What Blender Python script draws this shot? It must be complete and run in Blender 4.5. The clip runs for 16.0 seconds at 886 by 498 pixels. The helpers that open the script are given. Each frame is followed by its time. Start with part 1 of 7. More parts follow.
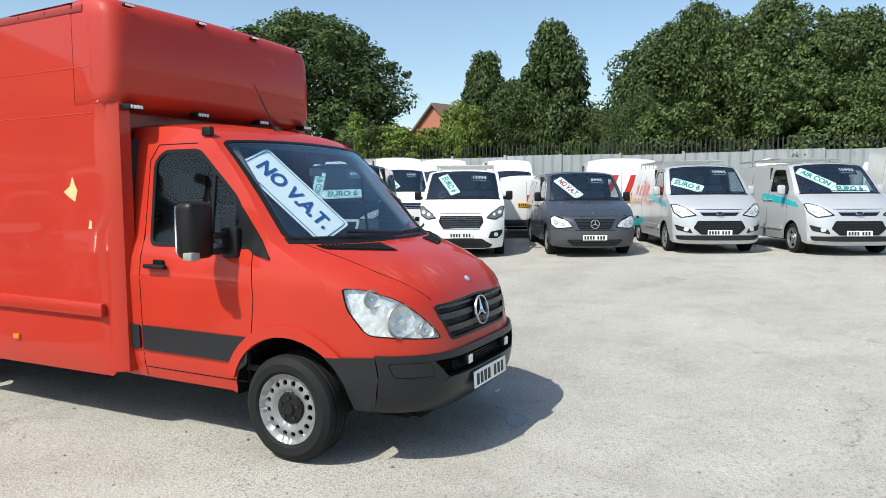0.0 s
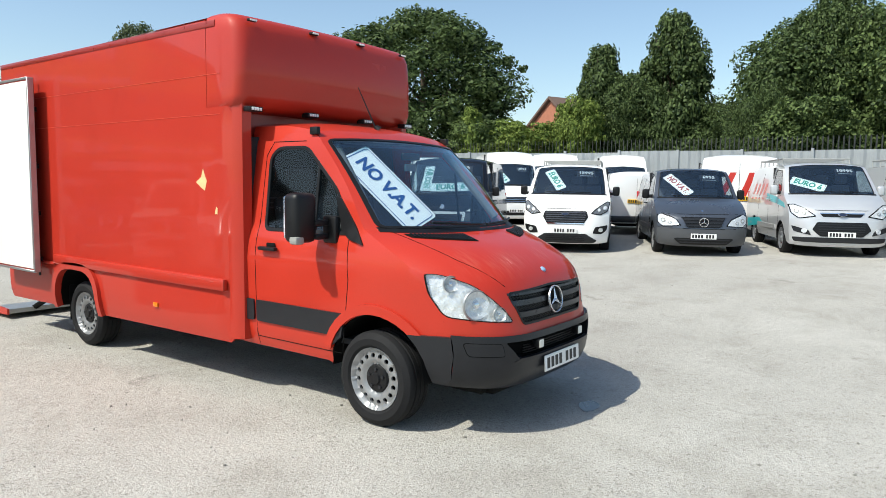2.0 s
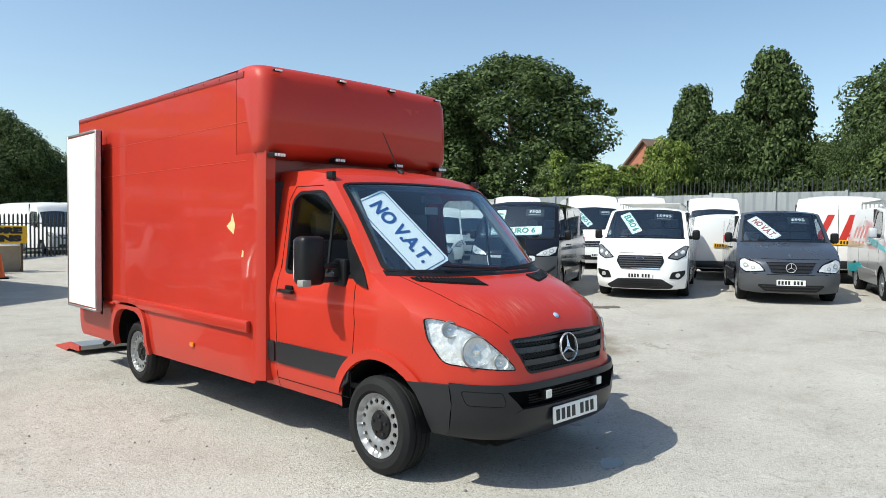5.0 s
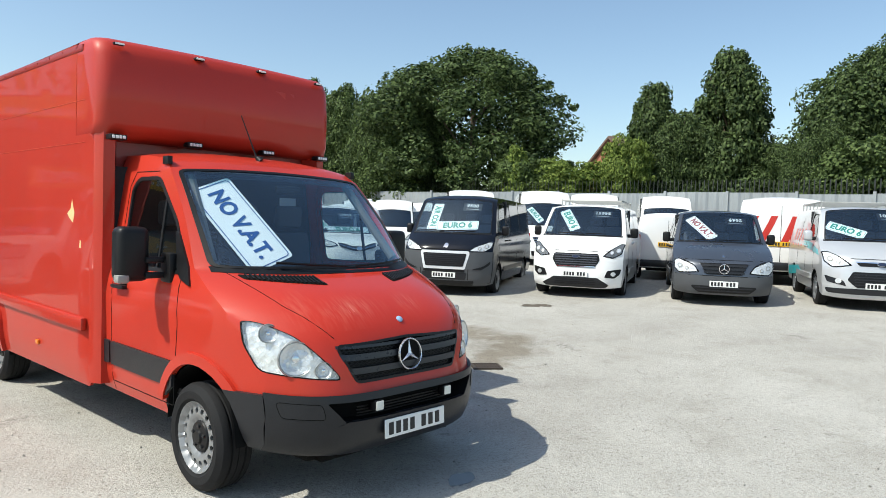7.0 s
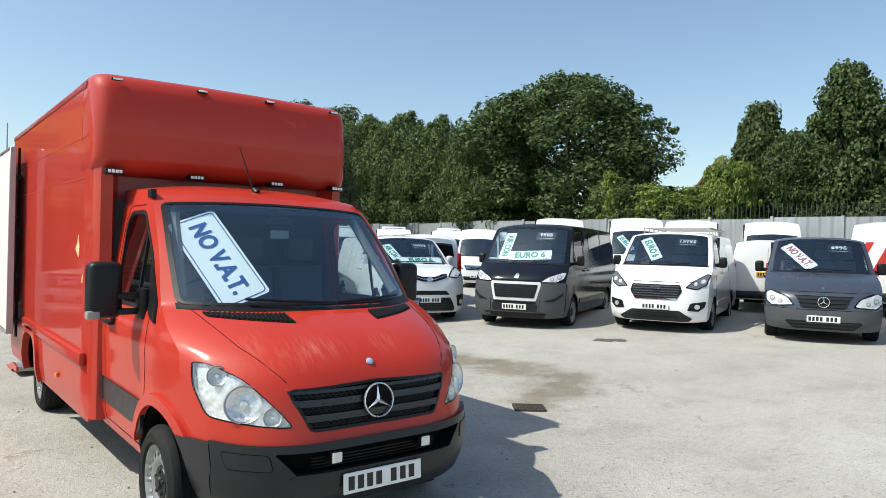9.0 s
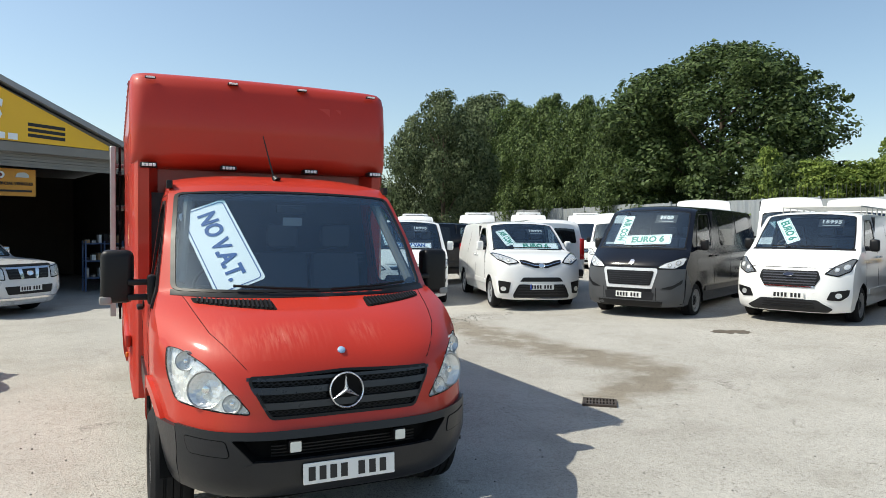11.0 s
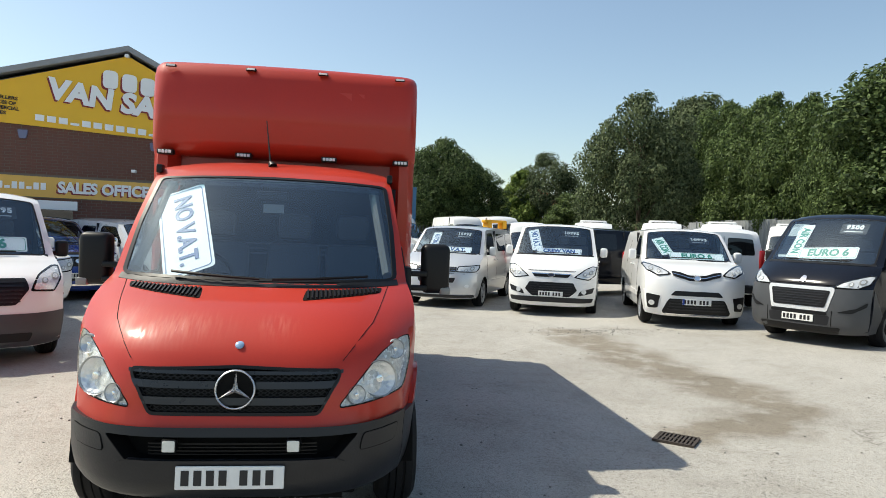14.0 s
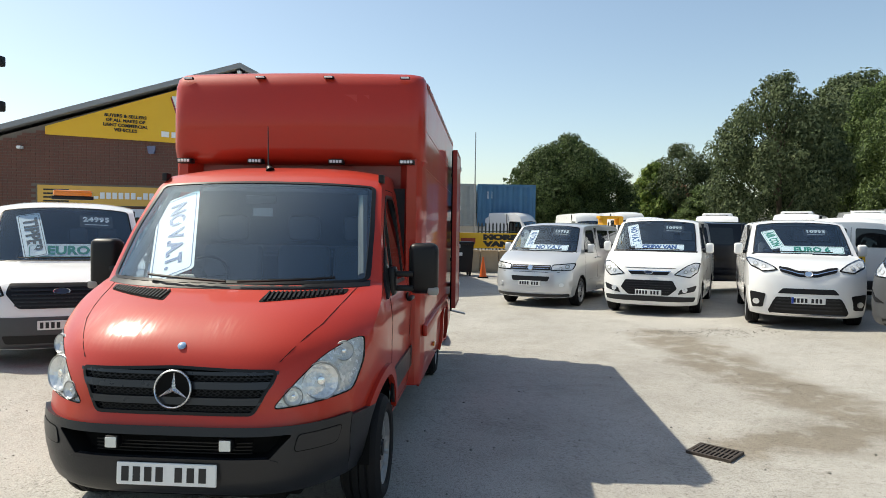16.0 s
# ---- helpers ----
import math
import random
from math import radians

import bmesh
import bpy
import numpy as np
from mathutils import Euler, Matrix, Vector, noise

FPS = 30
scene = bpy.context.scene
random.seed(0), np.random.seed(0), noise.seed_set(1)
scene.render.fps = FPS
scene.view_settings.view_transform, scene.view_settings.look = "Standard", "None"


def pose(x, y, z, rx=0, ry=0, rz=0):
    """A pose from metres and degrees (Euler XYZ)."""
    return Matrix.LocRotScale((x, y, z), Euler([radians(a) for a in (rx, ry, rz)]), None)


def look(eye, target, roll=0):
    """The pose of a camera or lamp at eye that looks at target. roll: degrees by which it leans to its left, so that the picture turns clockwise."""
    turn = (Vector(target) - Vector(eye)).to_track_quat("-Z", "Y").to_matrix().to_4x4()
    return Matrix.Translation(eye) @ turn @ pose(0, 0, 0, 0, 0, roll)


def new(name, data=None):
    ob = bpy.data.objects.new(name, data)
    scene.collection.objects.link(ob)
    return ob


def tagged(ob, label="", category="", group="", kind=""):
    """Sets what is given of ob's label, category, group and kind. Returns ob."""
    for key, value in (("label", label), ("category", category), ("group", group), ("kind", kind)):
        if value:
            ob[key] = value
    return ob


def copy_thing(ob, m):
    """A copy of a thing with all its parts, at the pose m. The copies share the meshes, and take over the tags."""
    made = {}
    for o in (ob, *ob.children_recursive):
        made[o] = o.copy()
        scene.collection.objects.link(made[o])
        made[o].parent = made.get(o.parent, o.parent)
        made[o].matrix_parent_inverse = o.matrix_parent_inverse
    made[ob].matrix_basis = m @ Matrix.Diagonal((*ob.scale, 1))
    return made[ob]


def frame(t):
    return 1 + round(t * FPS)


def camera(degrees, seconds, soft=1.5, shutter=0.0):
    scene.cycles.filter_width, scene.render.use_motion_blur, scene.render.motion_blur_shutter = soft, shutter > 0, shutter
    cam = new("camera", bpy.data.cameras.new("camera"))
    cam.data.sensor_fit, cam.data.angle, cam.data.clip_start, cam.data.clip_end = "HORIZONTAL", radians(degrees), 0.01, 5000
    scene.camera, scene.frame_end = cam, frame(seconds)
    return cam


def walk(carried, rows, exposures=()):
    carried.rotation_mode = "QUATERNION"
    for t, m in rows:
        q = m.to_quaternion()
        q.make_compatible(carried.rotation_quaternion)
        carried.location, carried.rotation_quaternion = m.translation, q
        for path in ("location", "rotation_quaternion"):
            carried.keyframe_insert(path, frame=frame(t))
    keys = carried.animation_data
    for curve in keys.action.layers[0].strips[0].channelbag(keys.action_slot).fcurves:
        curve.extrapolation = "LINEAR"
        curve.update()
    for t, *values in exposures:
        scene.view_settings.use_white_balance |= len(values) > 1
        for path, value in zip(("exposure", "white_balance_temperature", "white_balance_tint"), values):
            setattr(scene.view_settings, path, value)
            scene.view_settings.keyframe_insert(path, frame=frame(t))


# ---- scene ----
cam = camera(65.0, 16.0, soft=0.8)
PATH = [
    (0, (-4.292, -1.94, 1.722), (-2.52, -1.027, 1.556), -0.3),
    (0.5, (-4.183, -2.127, 1.717), (-2.675, -0.823, 1.558), 0.9),
    (1, (-4.282, -2.238, 1.732), (-2.823, -0.883, 1.549), 1.0),
    (1.5, (-4.445, -2.254, 1.725), (-2.891, -1.008, 1.539), 1.0),
    (2, (-4.51, -2.359, 1.738), (-2.914, -1.168, 1.552), 0.7),
    (2.5, (-4.452, -2.513, 1.744), (-2.869, -1.302, 1.572), 1.6),
    (3, (-4.417, -2.589, 1.744), (-2.914, -1.277, 1.604), 0.5),
    (3.5, (-4.408, -2.593, 1.735), (-2.944, -1.235, 1.613), 0.5),
    (5.8, (-3.64, -2.853, 1.735), (-2.23, -1.435, 1.688), 0.3),
    (6, (-3.537, -2.854, 1.732), (-2.095, -1.469, 1.685), 1.4),
    (6.5, (-3.294, -2.913, 1.747), (-1.798, -1.586, 1.691), -1.2),
    (7, (-3.095, -3.133, 1.765), (-1.627, -1.778, 1.684), 1.8),
    (7.5, (-2.898, -3.243, 1.777), (-1.539, -1.777, 1.699), 1.6),
    (8, (-2.619, -3.246, 1.779), (-1.364, -1.689, 1.765), 1.8),
    (8.2, (-2.542, -3.27, 1.803), (-1.287, -1.712, 1.795), 1.5),
    (10.3, (-1.521, -3.631, 1.81), (-0.449, -1.942, 1.814), 1.0),
    (10.5, (-1.401, -3.687, 1.796), (-0.441, -1.932, 1.794), 1.6),
    (11, (-1.169, -3.756, 1.812), (-0.318, -1.947, 1.76), 0.5),
    (11.5, (-0.889, -3.667, 1.815), (-0.056, -1.85, 1.753), 2.4),
    (12, (-0.615, -3.656, 1.796), (0.092, -1.785, 1.747), 0.6),
    (12.5, (-0.279, -3.68, 1.791), (0.217, -1.744, 1.73), 1.2),
    (13, (-0.036, -3.634, 1.79), (0.44, -1.692, 1.756), 1.7),
    (13.5, (0.253, -3.594, 1.793), (0.754, -1.658, 1.78), 2.8),
    (14, (0.549, -3.603, 1.737), (0.813, -1.621, 1.695), 2.2),
    (14.5, (0.827, -3.631, 1.763), (0.932, -1.635, 1.691), -0.5),
    (15, (1.072, -3.491, 1.77), (1.214, -1.497, 1.742), 2.4),
    (15.5, (1.308, -3.466, 1.766), (1.43, -1.47, 1.777), 0.3),
    (16, (1.628, -3.498, 1.761), (1.493, -1.503, 1.706), 0.8),
]
walk(cam, [(t, look(eye, target, roll)) for t, eye, target, roll in PATH],
     exposures=((0, 0.25, 6480, 4), (7, 0.25, 6480, 3), (11, 0.19, 6720, 4), (13, 0.20, 6850, 4), (16, 0.21, 7020, 5)))

# ---- world, sun, exposure ----
SUN_DIR = Vector((-0.725, 0.28, 1.0)).normalized()
world = bpy.data.worlds.new("sky")
scene.world = world
world.use_nodes = True
wn = world.node_tree.nodes
sky = wn.new("ShaderNodeTexSky")
sky.sky_type = 'NISHITA'
sky.sun_disc = False
sky.sun_elevation = math.asin(SUN_DIR.z)
sky.sun_rotation = math.atan2(SUN_DIR.x, SUN_DIR.y)
sky.air_density, sky.dust_density, sky.ozone_density = 1.0, 1.1, 0.8
world.node_tree.links.new(sky.outputs[0], wn["Background"].inputs[0])
wn["Background"].inputs[1].default_value = 0.15
sun_data = bpy.data.lights.new("sun", 'SUN')
sun_data.energy, sun_data.angle, sun_data.color = 4.6, radians(0.5), (1.0, 0.95, 0.87)
sun = new("sun", sun_data)
sun.matrix_world = look(SUN_DIR * 60, (0, 0, 0))


# ---- materials ----
def mat(name, color, rough=0.5, metal=0.0, coat=0.0, var=0.12, scale=6.0, bump=0.0, fine=90.0, spec=0.5, emit=0.0):
    """Principled surface whose colour wavers at a coarse and a fine scale."""
    m = bpy.data.materials.new(name)
    m.use_nodes = True
    nt = m.node_tree
    b = nt.nodes["Principled BSDF"]
    b.inputs["Roughness"].default_value, b.inputs["Metallic"].default_value = rough, metal
    b.inputs["Coat Weight"].default_value, b.inputs["Coat Roughness"].default_value = coat, 0.04
    b.inputs["Specular IOR Level"].default_value = spec
    co = nt.nodes.new("ShaderNodeTexCoord")
    mix = None
    for k, (sc, amt) in enumerate(((scale, var), (fine, var * 0.6))):
        n = nt.nodes.new("ShaderNodeTexNoise")
        n.inputs["Scale"].default_value, n.inputs["Detail"].default_value = sc, 6
        nt.links.new(co.outputs["Object"], n.inputs["Vector"])
        r = nt.nodes.new("ShaderNodeMapRange")
        r.inputs["To Min"].default_value, r.inputs["To Max"].default_value = 1 - amt, 1 + amt
        nt.links.new(n.outputs["Fac"], r.inputs["Value"])
        mx = nt.nodes.new("ShaderNodeVectorMath")
        mx.operation = 'SCALE'
        if mix is None:
            mx.inputs[0].default_value = color[:3]
        else:
            nt.links.new(mix.outputs[0], mx.inputs[0])
        nt.links.new(r.outputs[0], mx.inputs["Scale"])
        mix = mx
        if k == 0:
            rr = nt.nodes.new("ShaderNodeMapRange")
            rr.inputs["To Min"].default_value, rr.inputs["To Max"].default_value = max(0.02, rough * 0.8), min(1, rough * 1.25)
            nt.links.new(n.outputs["Fac"], rr.inputs["Value"])
            nt.links.new(rr.outputs[0], b.inputs["Roughness"])
        elif bump:
            bp = nt.nodes.new("ShaderNodeBump")
            bp.inputs["Strength"].default_value, bp.inputs["Distance"].default_value = bump, 0.01
            nt.links.new(n.outputs["Fac"], bp.inputs["Height"])
            nt.links.new(bp.outputs[0], b.inputs["Normal"])
    nt.links.new(mix.outputs[0], b.inputs["Base Color"])
    if emit:
        b.inputs["Emission Strength"].default_value = emit
        b.inputs["Emission Color"].default_value = (*color[:3], 1)
    return m


def glass(name, tint, gloss=(1, 1, 1), rough=0.0, face=0.04):
    """A clear pane: tinted see-through, with a mirror gloss that grows towards grazing angles alike from both sides."""
    m = bpy.data.materials.new(name)
    m.use_nodes = True
    nt = m.node_tree
    nt.nodes.clear()
    out, mix = nt.nodes.new("ShaderNodeOutputMaterial"), nt.nodes.new("ShaderNodeMixShader")
    tr, gl, lw = nt.nodes.new("ShaderNodeBsdfTransparent"), nt.nodes.new("ShaderNodeBsdfGlossy"), nt.nodes.new("ShaderNodeLayerWeight")
    power, scale = nt.nodes.new("ShaderNodeMath"), nt.nodes.new("ShaderNodeMath")
    tr.inputs[0].default_value = (*tint, 1)
    gl.inputs[0].default_value = (*gloss, 1)
    gl.inputs["Roughness"].default_value = rough
    lw.inputs[0].default_value = 0.5
    power.operation, scale.operation = 'POWER', 'MULTIPLY_ADD'
    power.inputs[1].default_value = 5.0
    scale.inputs[1].default_value, scale.inputs[2].default_value = 1.0 - face, face
    nt.links.new(lw.outputs["Facing"], power.inputs[0])
    nt.links.new(power.outputs[0], scale.inputs[0])
    nt.links.new(scale.outputs[0], mix.inputs[0])
    nt.links.new(tr.outputs[0], mix.inputs[1])
    nt.links.new(gl.outputs[0], mix.inputs[2])
    nt.links.new(mix.outputs[0], out.inputs[0])
    return m


RED = mat("red_paint", (0.455, 0.025, 0.0095), 0.55, 0, 0.55, 0.10, 2.2, spec=0.25)
RED_BOX = mat("red_box_paint", (0.43, 0.025, 0.011), 0.55, 0, 0.50, 0.10, 1.5, spec=0.25)
RED_SEAM = mat("pale_red_seam", (0.60, 0.075, 0.04), 0.4, 0, 0.2, 0.10, 1.5)
RED_DARK = mat("dull_red_fibreglass", (0.28, 0.017, 0.012), 0.42, 0, 0.25, 0.14, 2.5)
PLASTIC = mat("grey_bumper_plastic", (0.014, 0.015, 0.018), 0.36, 0, 0, 0.25, 9, 0.1, spec=0.38)
BLACK = mat("black_plastic", (0.007, 0.007, 0.008), 0.42, 0, 0, 0.2, 12, spec=0.3)
SEAM = mat("dark_seam_rubber", (0.005, 0.005, 0.005), 0.8, 0, 0, 0.1, spec=0.15)
RUBBER = mat("tyre_rubber", (0.011, 0.011, 0.012), 0.75, 0, 0, 0.3, 14, 0.2, spec=0.25)
STEEL = mat("painted_steel_wheel", (0.26, 0.265, 0.27), 0.38, 0.45, 0, 0.12, 20)
ALLOY = mat("alloy_wheel", (0.42, 0.43, 0.45), 0.3, 0.8, 0, 0.12, 20)
EMBLEM = mat("bright_emblem_chrome", (0.74, 0.75, 0.77), 0.26, 0.85, 0, 0.03, 20)
CHROME = mat("chrome", (0.8, 0.8, 0.82), 0.12, 1.0, 0, 0.04, 20)
WHITE = mat("white_van_paint", (0.80, 0.80, 0.79), 0.22, 0, 0.6, 0.04, 2.5)
SILVER = mat("silver_van_paint", (0.56, 0.57, 0.585), 0.30, 0.35, 0.8, 0.05, 3)
PALE_SILVER = mat("pale_silver_paint", (0.70, 0.71, 0.72), 0.28, 0.15, 0.6, 0.05, 3)
GREY = mat("slate_van_paint", (0.075, 0.085, 0.105), 0.28, 0.5, 0.9, 0.06, 3)
NAVY = mat("navy_black_van_paint", (0.007, 0.009, 0.015), 0.10, 0.0, 0.0, 0.06, 3, spec=0.32)
BLUE = mat("blue_pickup_paint", (0.015, 0.045, 0.25), 0.25, 0.3, 0.9, 0.06, 3)
TURQ = mat("turquoise_stripe", (0.02, 0.42, 0.47), 0.35, 0, 0.3, 0.06)
WHITE_CARD = mat("white_sign_card", (0.82, 0.84, 0.84), 0.5, 0, 0, 0.03)
GREEN_INK = mat("green_sign_ink", (0.01, 0.22, 0.14), 0.5, 0, 0, 0.05)
BLUE_INK = mat("blue_sign_ink", (0.012, 0.07, 0.25), 0.5, 0, 0, 0.05)
RED_INK = mat("red_sign_ink", (0.30, 0.035, 0.02), 0.5, 0, 0, 0.05)
DARK_INK = mat("black_ink", (0.012, 0.012, 0.014), 0.5, 0, 0, 0.05)
PLATE_WHITE = mat("white_number_plate", (0.78, 0.78, 0.76), 0.35, 0, 0.3, 0.03)
PLATE_YELLOW = mat("yellow_number_plate", (0.75, 0.45, 0.02), 0.35, 0, 0.3, 0.03)
EU_BLUE = mat("blue_plate_band", (0.01, 0.06, 0.4), 0.4, 0, 0, 0.03)
INTERIOR = mat("dark_cab_trim", (0.015, 0.017, 0.020), 0.75, 0, 0, 0.2, 12)
SEAT = mat("grey_seat_cloth", (0.055, 0.060, 0.070), 0.9, 0, 0, 0.25, 30, 0.2)
SCREEN = glass("windscreen_glass", (0.74, 0.86, 0.92), (0.70, 0.88, 1.0), 0.0, 0.14)  # mirror gloss tinted blue and raised, for the look of reflected sky
pane = SCREEN.node_tree  # a thin dusty film on the glass, with sky haze put into its pale colour
dust_haze, dust_haze_mix = pane.nodes.new("ShaderNodeBsdfDiffuse"), pane.nodes.new("ShaderNodeMixShader")
dust_haze.inputs[0].default_value = (0.62, 0.68, 0.72, 1)
dust_haze_noise, dust_haze_range = pane.nodes.new("ShaderNodeTexNoise"), pane.nodes.new("ShaderNodeMapRange")
dust_haze_noise.inputs["Scale"].default_value, dust_haze_noise.inputs["Detail"].default_value = 3.0, 6
dust_haze_range.inputs["To Min"].default_value, dust_haze_range.inputs["To Max"].default_value = 0.001, 0.008
pane.links.new(dust_haze_noise.outputs["Fac"], dust_haze_range.inputs["Value"])
pane.links.new(dust_haze_range.outputs[0], dust_haze_mix.inputs[0])
pane.links.new(pane.nodes["Mix Shader"].outputs[0], dust_haze_mix.inputs[1])
pane.links.new(dust_haze.outputs[0], dust_haze_mix.inputs[2])
pane.links.new(dust_haze_mix.outputs[0], pane.nodes["Material Output"].inputs[0])
SIDEGLASS = glass("tinted_side_glass", (0.66, 0.72, 0.72))
PRIVACY = mat("black_privacy_glass", (0.006, 0.007, 0.008), 0.04, 0, 0, 0.0, spec=0.6)
LENS = glass("clear_lamp_lens", (0.96, 0.97, 0.97))
REFLECTOR = mat("lamp_reflector", (0.75, 0.76, 0.76), 0.3, 0.6, 0, 0.15, 25)
LAMP_GREY = mat("headlamp_back", (0.80, 0.80, 0.78), 0.35, 0.0, 0, 0.15, 20)
LAMP_BACK = mat("headlamp_bowl", (0.70, 0.71, 0.71), 0.26, 0.35, 0, 0.3, 22)


def facets(material, scale, strength):
    """Presses small flat facets into a bright surface."""
    nt = material.node_tree
    vo, bp, co = nt.nodes.new("ShaderNodeTexVoronoi"), nt.nodes.new("ShaderNodeBump"), nt.nodes.new("ShaderNodeTexCoord")
    vo.inputs["Scale"].default_value = scale
    bp.inputs["Strength"].default_value, bp.inputs["Distance"].default_value = strength, 0.02
    nt.links.new(co.outputs["Object"], vo.inputs["Vector"])
    nt.links.new(vo.outputs["Distance"], bp.inputs["Height"])
    nt.links.new(bp.outputs[0], nt.nodes["Principled BSDF"].inputs["Normal"])


facets(LAMP_BACK, 30, 0.25)
facets(REFLECTOR, 40, 0.35)
LAMP_BOWL_GREY = mat("dim_clear_lens", (0.28, 0.28, 0.26), 0.3)
AMBER = mat("amber_lens", (0.75, 0.20, 0.01), 0.25, 0, 0.5, 0.05)
REDLENS = mat("red_lens", (0.45, 0.01, 0.01), 0.25, 0, 0.5, 0.05)
PRIMER = mat("bare_filler_patch", (0.72, 0.50, 0.24), 0.7, 0, 0, 0.2, 25)
DOOR_WHITE = mat("white_door_lining", (0.80, 0.79, 0.74), 0.5, 0, 0, 0.05, 3)
ALU = mat("dull_aluminium", (0.42, 0.43, 0.43), 0.4, 0.8, 0, 0.15, 8)
ROOFRACK = mat("galvanised_rack", (0.40, 0.40, 0.38), 0.5, 0.5, 0, 0.15, 12)


def worn_glint_paint():
    """The cab's red, with brushed patches of worn lacquer on the bonnet, their glint partly mixed into the colour."""
    m = RED.copy()
    m.name = "worn_red_cab_paint"
    nt = m.node_tree
    b = nt.nodes["Principled BSDF"]
    base = b.inputs["Base Color"].links[0].from_socket
    co = nt.nodes.new("ShaderNodeTexCoord")
    sep = nt.nodes.new("ShaderNodeSeparateXYZ")
    nt.links.new(co.outputs["Object"], sep.inputs[0])

    def op(kind, a, c=0.0, d=0.0):
        n = nt.nodes.new("ShaderNodeMath")
        n.operation = kind
        for i, v in enumerate((a, c, d)):
            if isinstance(v, (int, float)):
                n.inputs[i].default_value = v
            else:
                nt.links.new(v, n.inputs[i])
        return n.outputs[0]

    def brushed(sx, sy, lo, hi):
        mp, n, r = nt.nodes.new("ShaderNodeMapping"), nt.nodes.new("ShaderNodeTexNoise"), nt.nodes.new("ShaderNodeMapRange")
        mp.inputs["Scale"].default_value = (sx, sy, sy)
        mp.inputs["Rotation"].default_value = (0, 0, 0.25)
        n.inputs["Scale"].default_value, n.inputs["Detail"].default_value = 1.0, 6
        nt.links.new(co.outputs["Object"], mp.inputs[0])
        nt.links.new(mp.outputs[0], n.inputs["Vector"])
        nt.links.new(n.outputs["Fac"], r.inputs["Value"])
        r.inputs["From Min"].default_value, r.inputs["From Max"].default_value = lo, hi
        return r.outputs[0]
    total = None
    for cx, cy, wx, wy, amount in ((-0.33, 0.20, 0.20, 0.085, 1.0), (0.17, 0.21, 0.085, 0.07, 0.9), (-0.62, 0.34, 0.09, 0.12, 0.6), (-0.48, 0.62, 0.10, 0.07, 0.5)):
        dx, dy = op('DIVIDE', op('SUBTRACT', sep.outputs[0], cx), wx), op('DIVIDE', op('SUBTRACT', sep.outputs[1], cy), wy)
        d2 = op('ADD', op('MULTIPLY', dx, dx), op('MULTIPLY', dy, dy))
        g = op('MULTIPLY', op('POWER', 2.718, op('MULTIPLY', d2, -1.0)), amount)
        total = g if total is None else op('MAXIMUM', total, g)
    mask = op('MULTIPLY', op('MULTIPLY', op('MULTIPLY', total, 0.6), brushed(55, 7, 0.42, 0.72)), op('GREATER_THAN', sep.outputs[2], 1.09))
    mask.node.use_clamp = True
    scuffed = op('MULTIPLY', op('MULTIPLY', total, brushed(70, 6, 0.30, 0.62)), op('GREATER_THAN', sep.outputs[2], 1.09))
    scuffed.node.use_clamp = True
    nt.links.new(op('MULTIPLY_ADD', scuffed, 0.22, 0.09), b.inputs["Coat Roughness"])
    nt.links.new(op('MULTIPLY_ADD', scuffed, 0.45, 0.55), b.inputs["Coat Weight"])
    # the patches' glint against the sun, mixed in as a paler red
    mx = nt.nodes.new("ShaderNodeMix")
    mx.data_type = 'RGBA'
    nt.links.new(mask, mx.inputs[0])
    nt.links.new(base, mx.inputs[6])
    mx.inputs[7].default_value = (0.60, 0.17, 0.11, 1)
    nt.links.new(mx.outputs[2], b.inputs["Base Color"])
    return m


RED_CAB = worn_glint_paint()


# ---- shape helpers ----
def thing(name, label, category, m=None, group="", kind=""):
    ob = new(name)
    ob.empty_display_size = 0.3
    if m is not None:
        ob.matrix_world = m
    return tagged(ob, label, category, group, kind)


def finish(bm, name, material, angle=38):
    me = bpy.data.meshes.new(name)
    bm.to_mesh(me)
    bm.free()
    for mt in (material if isinstance(material, (list, tuple)) else (material,)):
        me.materials.append(mt)
    me.shade_smooth()
    me.set_sharp_from_angle(angle=radians(angle))
    return me


def part(name, bm, material, parent, label="", angle=38):
    ob = new(name, finish(bm, name, material, angle) if isinstance(bm, bmesh.types.BMesh) else bm)
    ob.parent = parent
    if label:
        ob["label"] = label
    if material in (SCREEN, SIDEGLASS, LENS):
        ob.visible_shadow = False
    return ob


def solid(name, bm, material, label, category, group="", kind="", angle=38):
    return tagged(new(name, finish(bm, name, material, angle)), label, category, group, kind)


def join(*bms):
    out = bmesh.new()
    for b in bms:
        me = bpy.data.meshes.new("tmp")
        b.to_mesh(me)
        b.free()
        out.from_mesh(me)
        bpy.data.meshes.remove(me)
    return out


def box(x0, x1, y0, y1, z0, z1, r=0.0, seg=2, bm=None, m=None):
    b = bmesh.new()
    bmesh.ops.create_cube(b, size=1.0, matrix=Matrix.Translation(((x0 + x1) / 2, (y0 + y1) / 2, (z0 + z1) / 2)) @ Matrix.Diagonal((abs(x1 - x0), abs(y1 - y0), abs(z1 - z0), 1)))
    if r:
        bmesh.ops.bevel(b, geom=b.edges[:], offset=r, segments=seg, affect='EDGES', profile=0.5)
    if m is not None:
        b.transform(m)
    if bm is not None:
        me = bpy.data.meshes.new("tmp")
        b.to_mesh(me)
        b.free()
        bm.from_mesh(me)
        bpy.data.meshes.remove(me)
        return bm
    return b


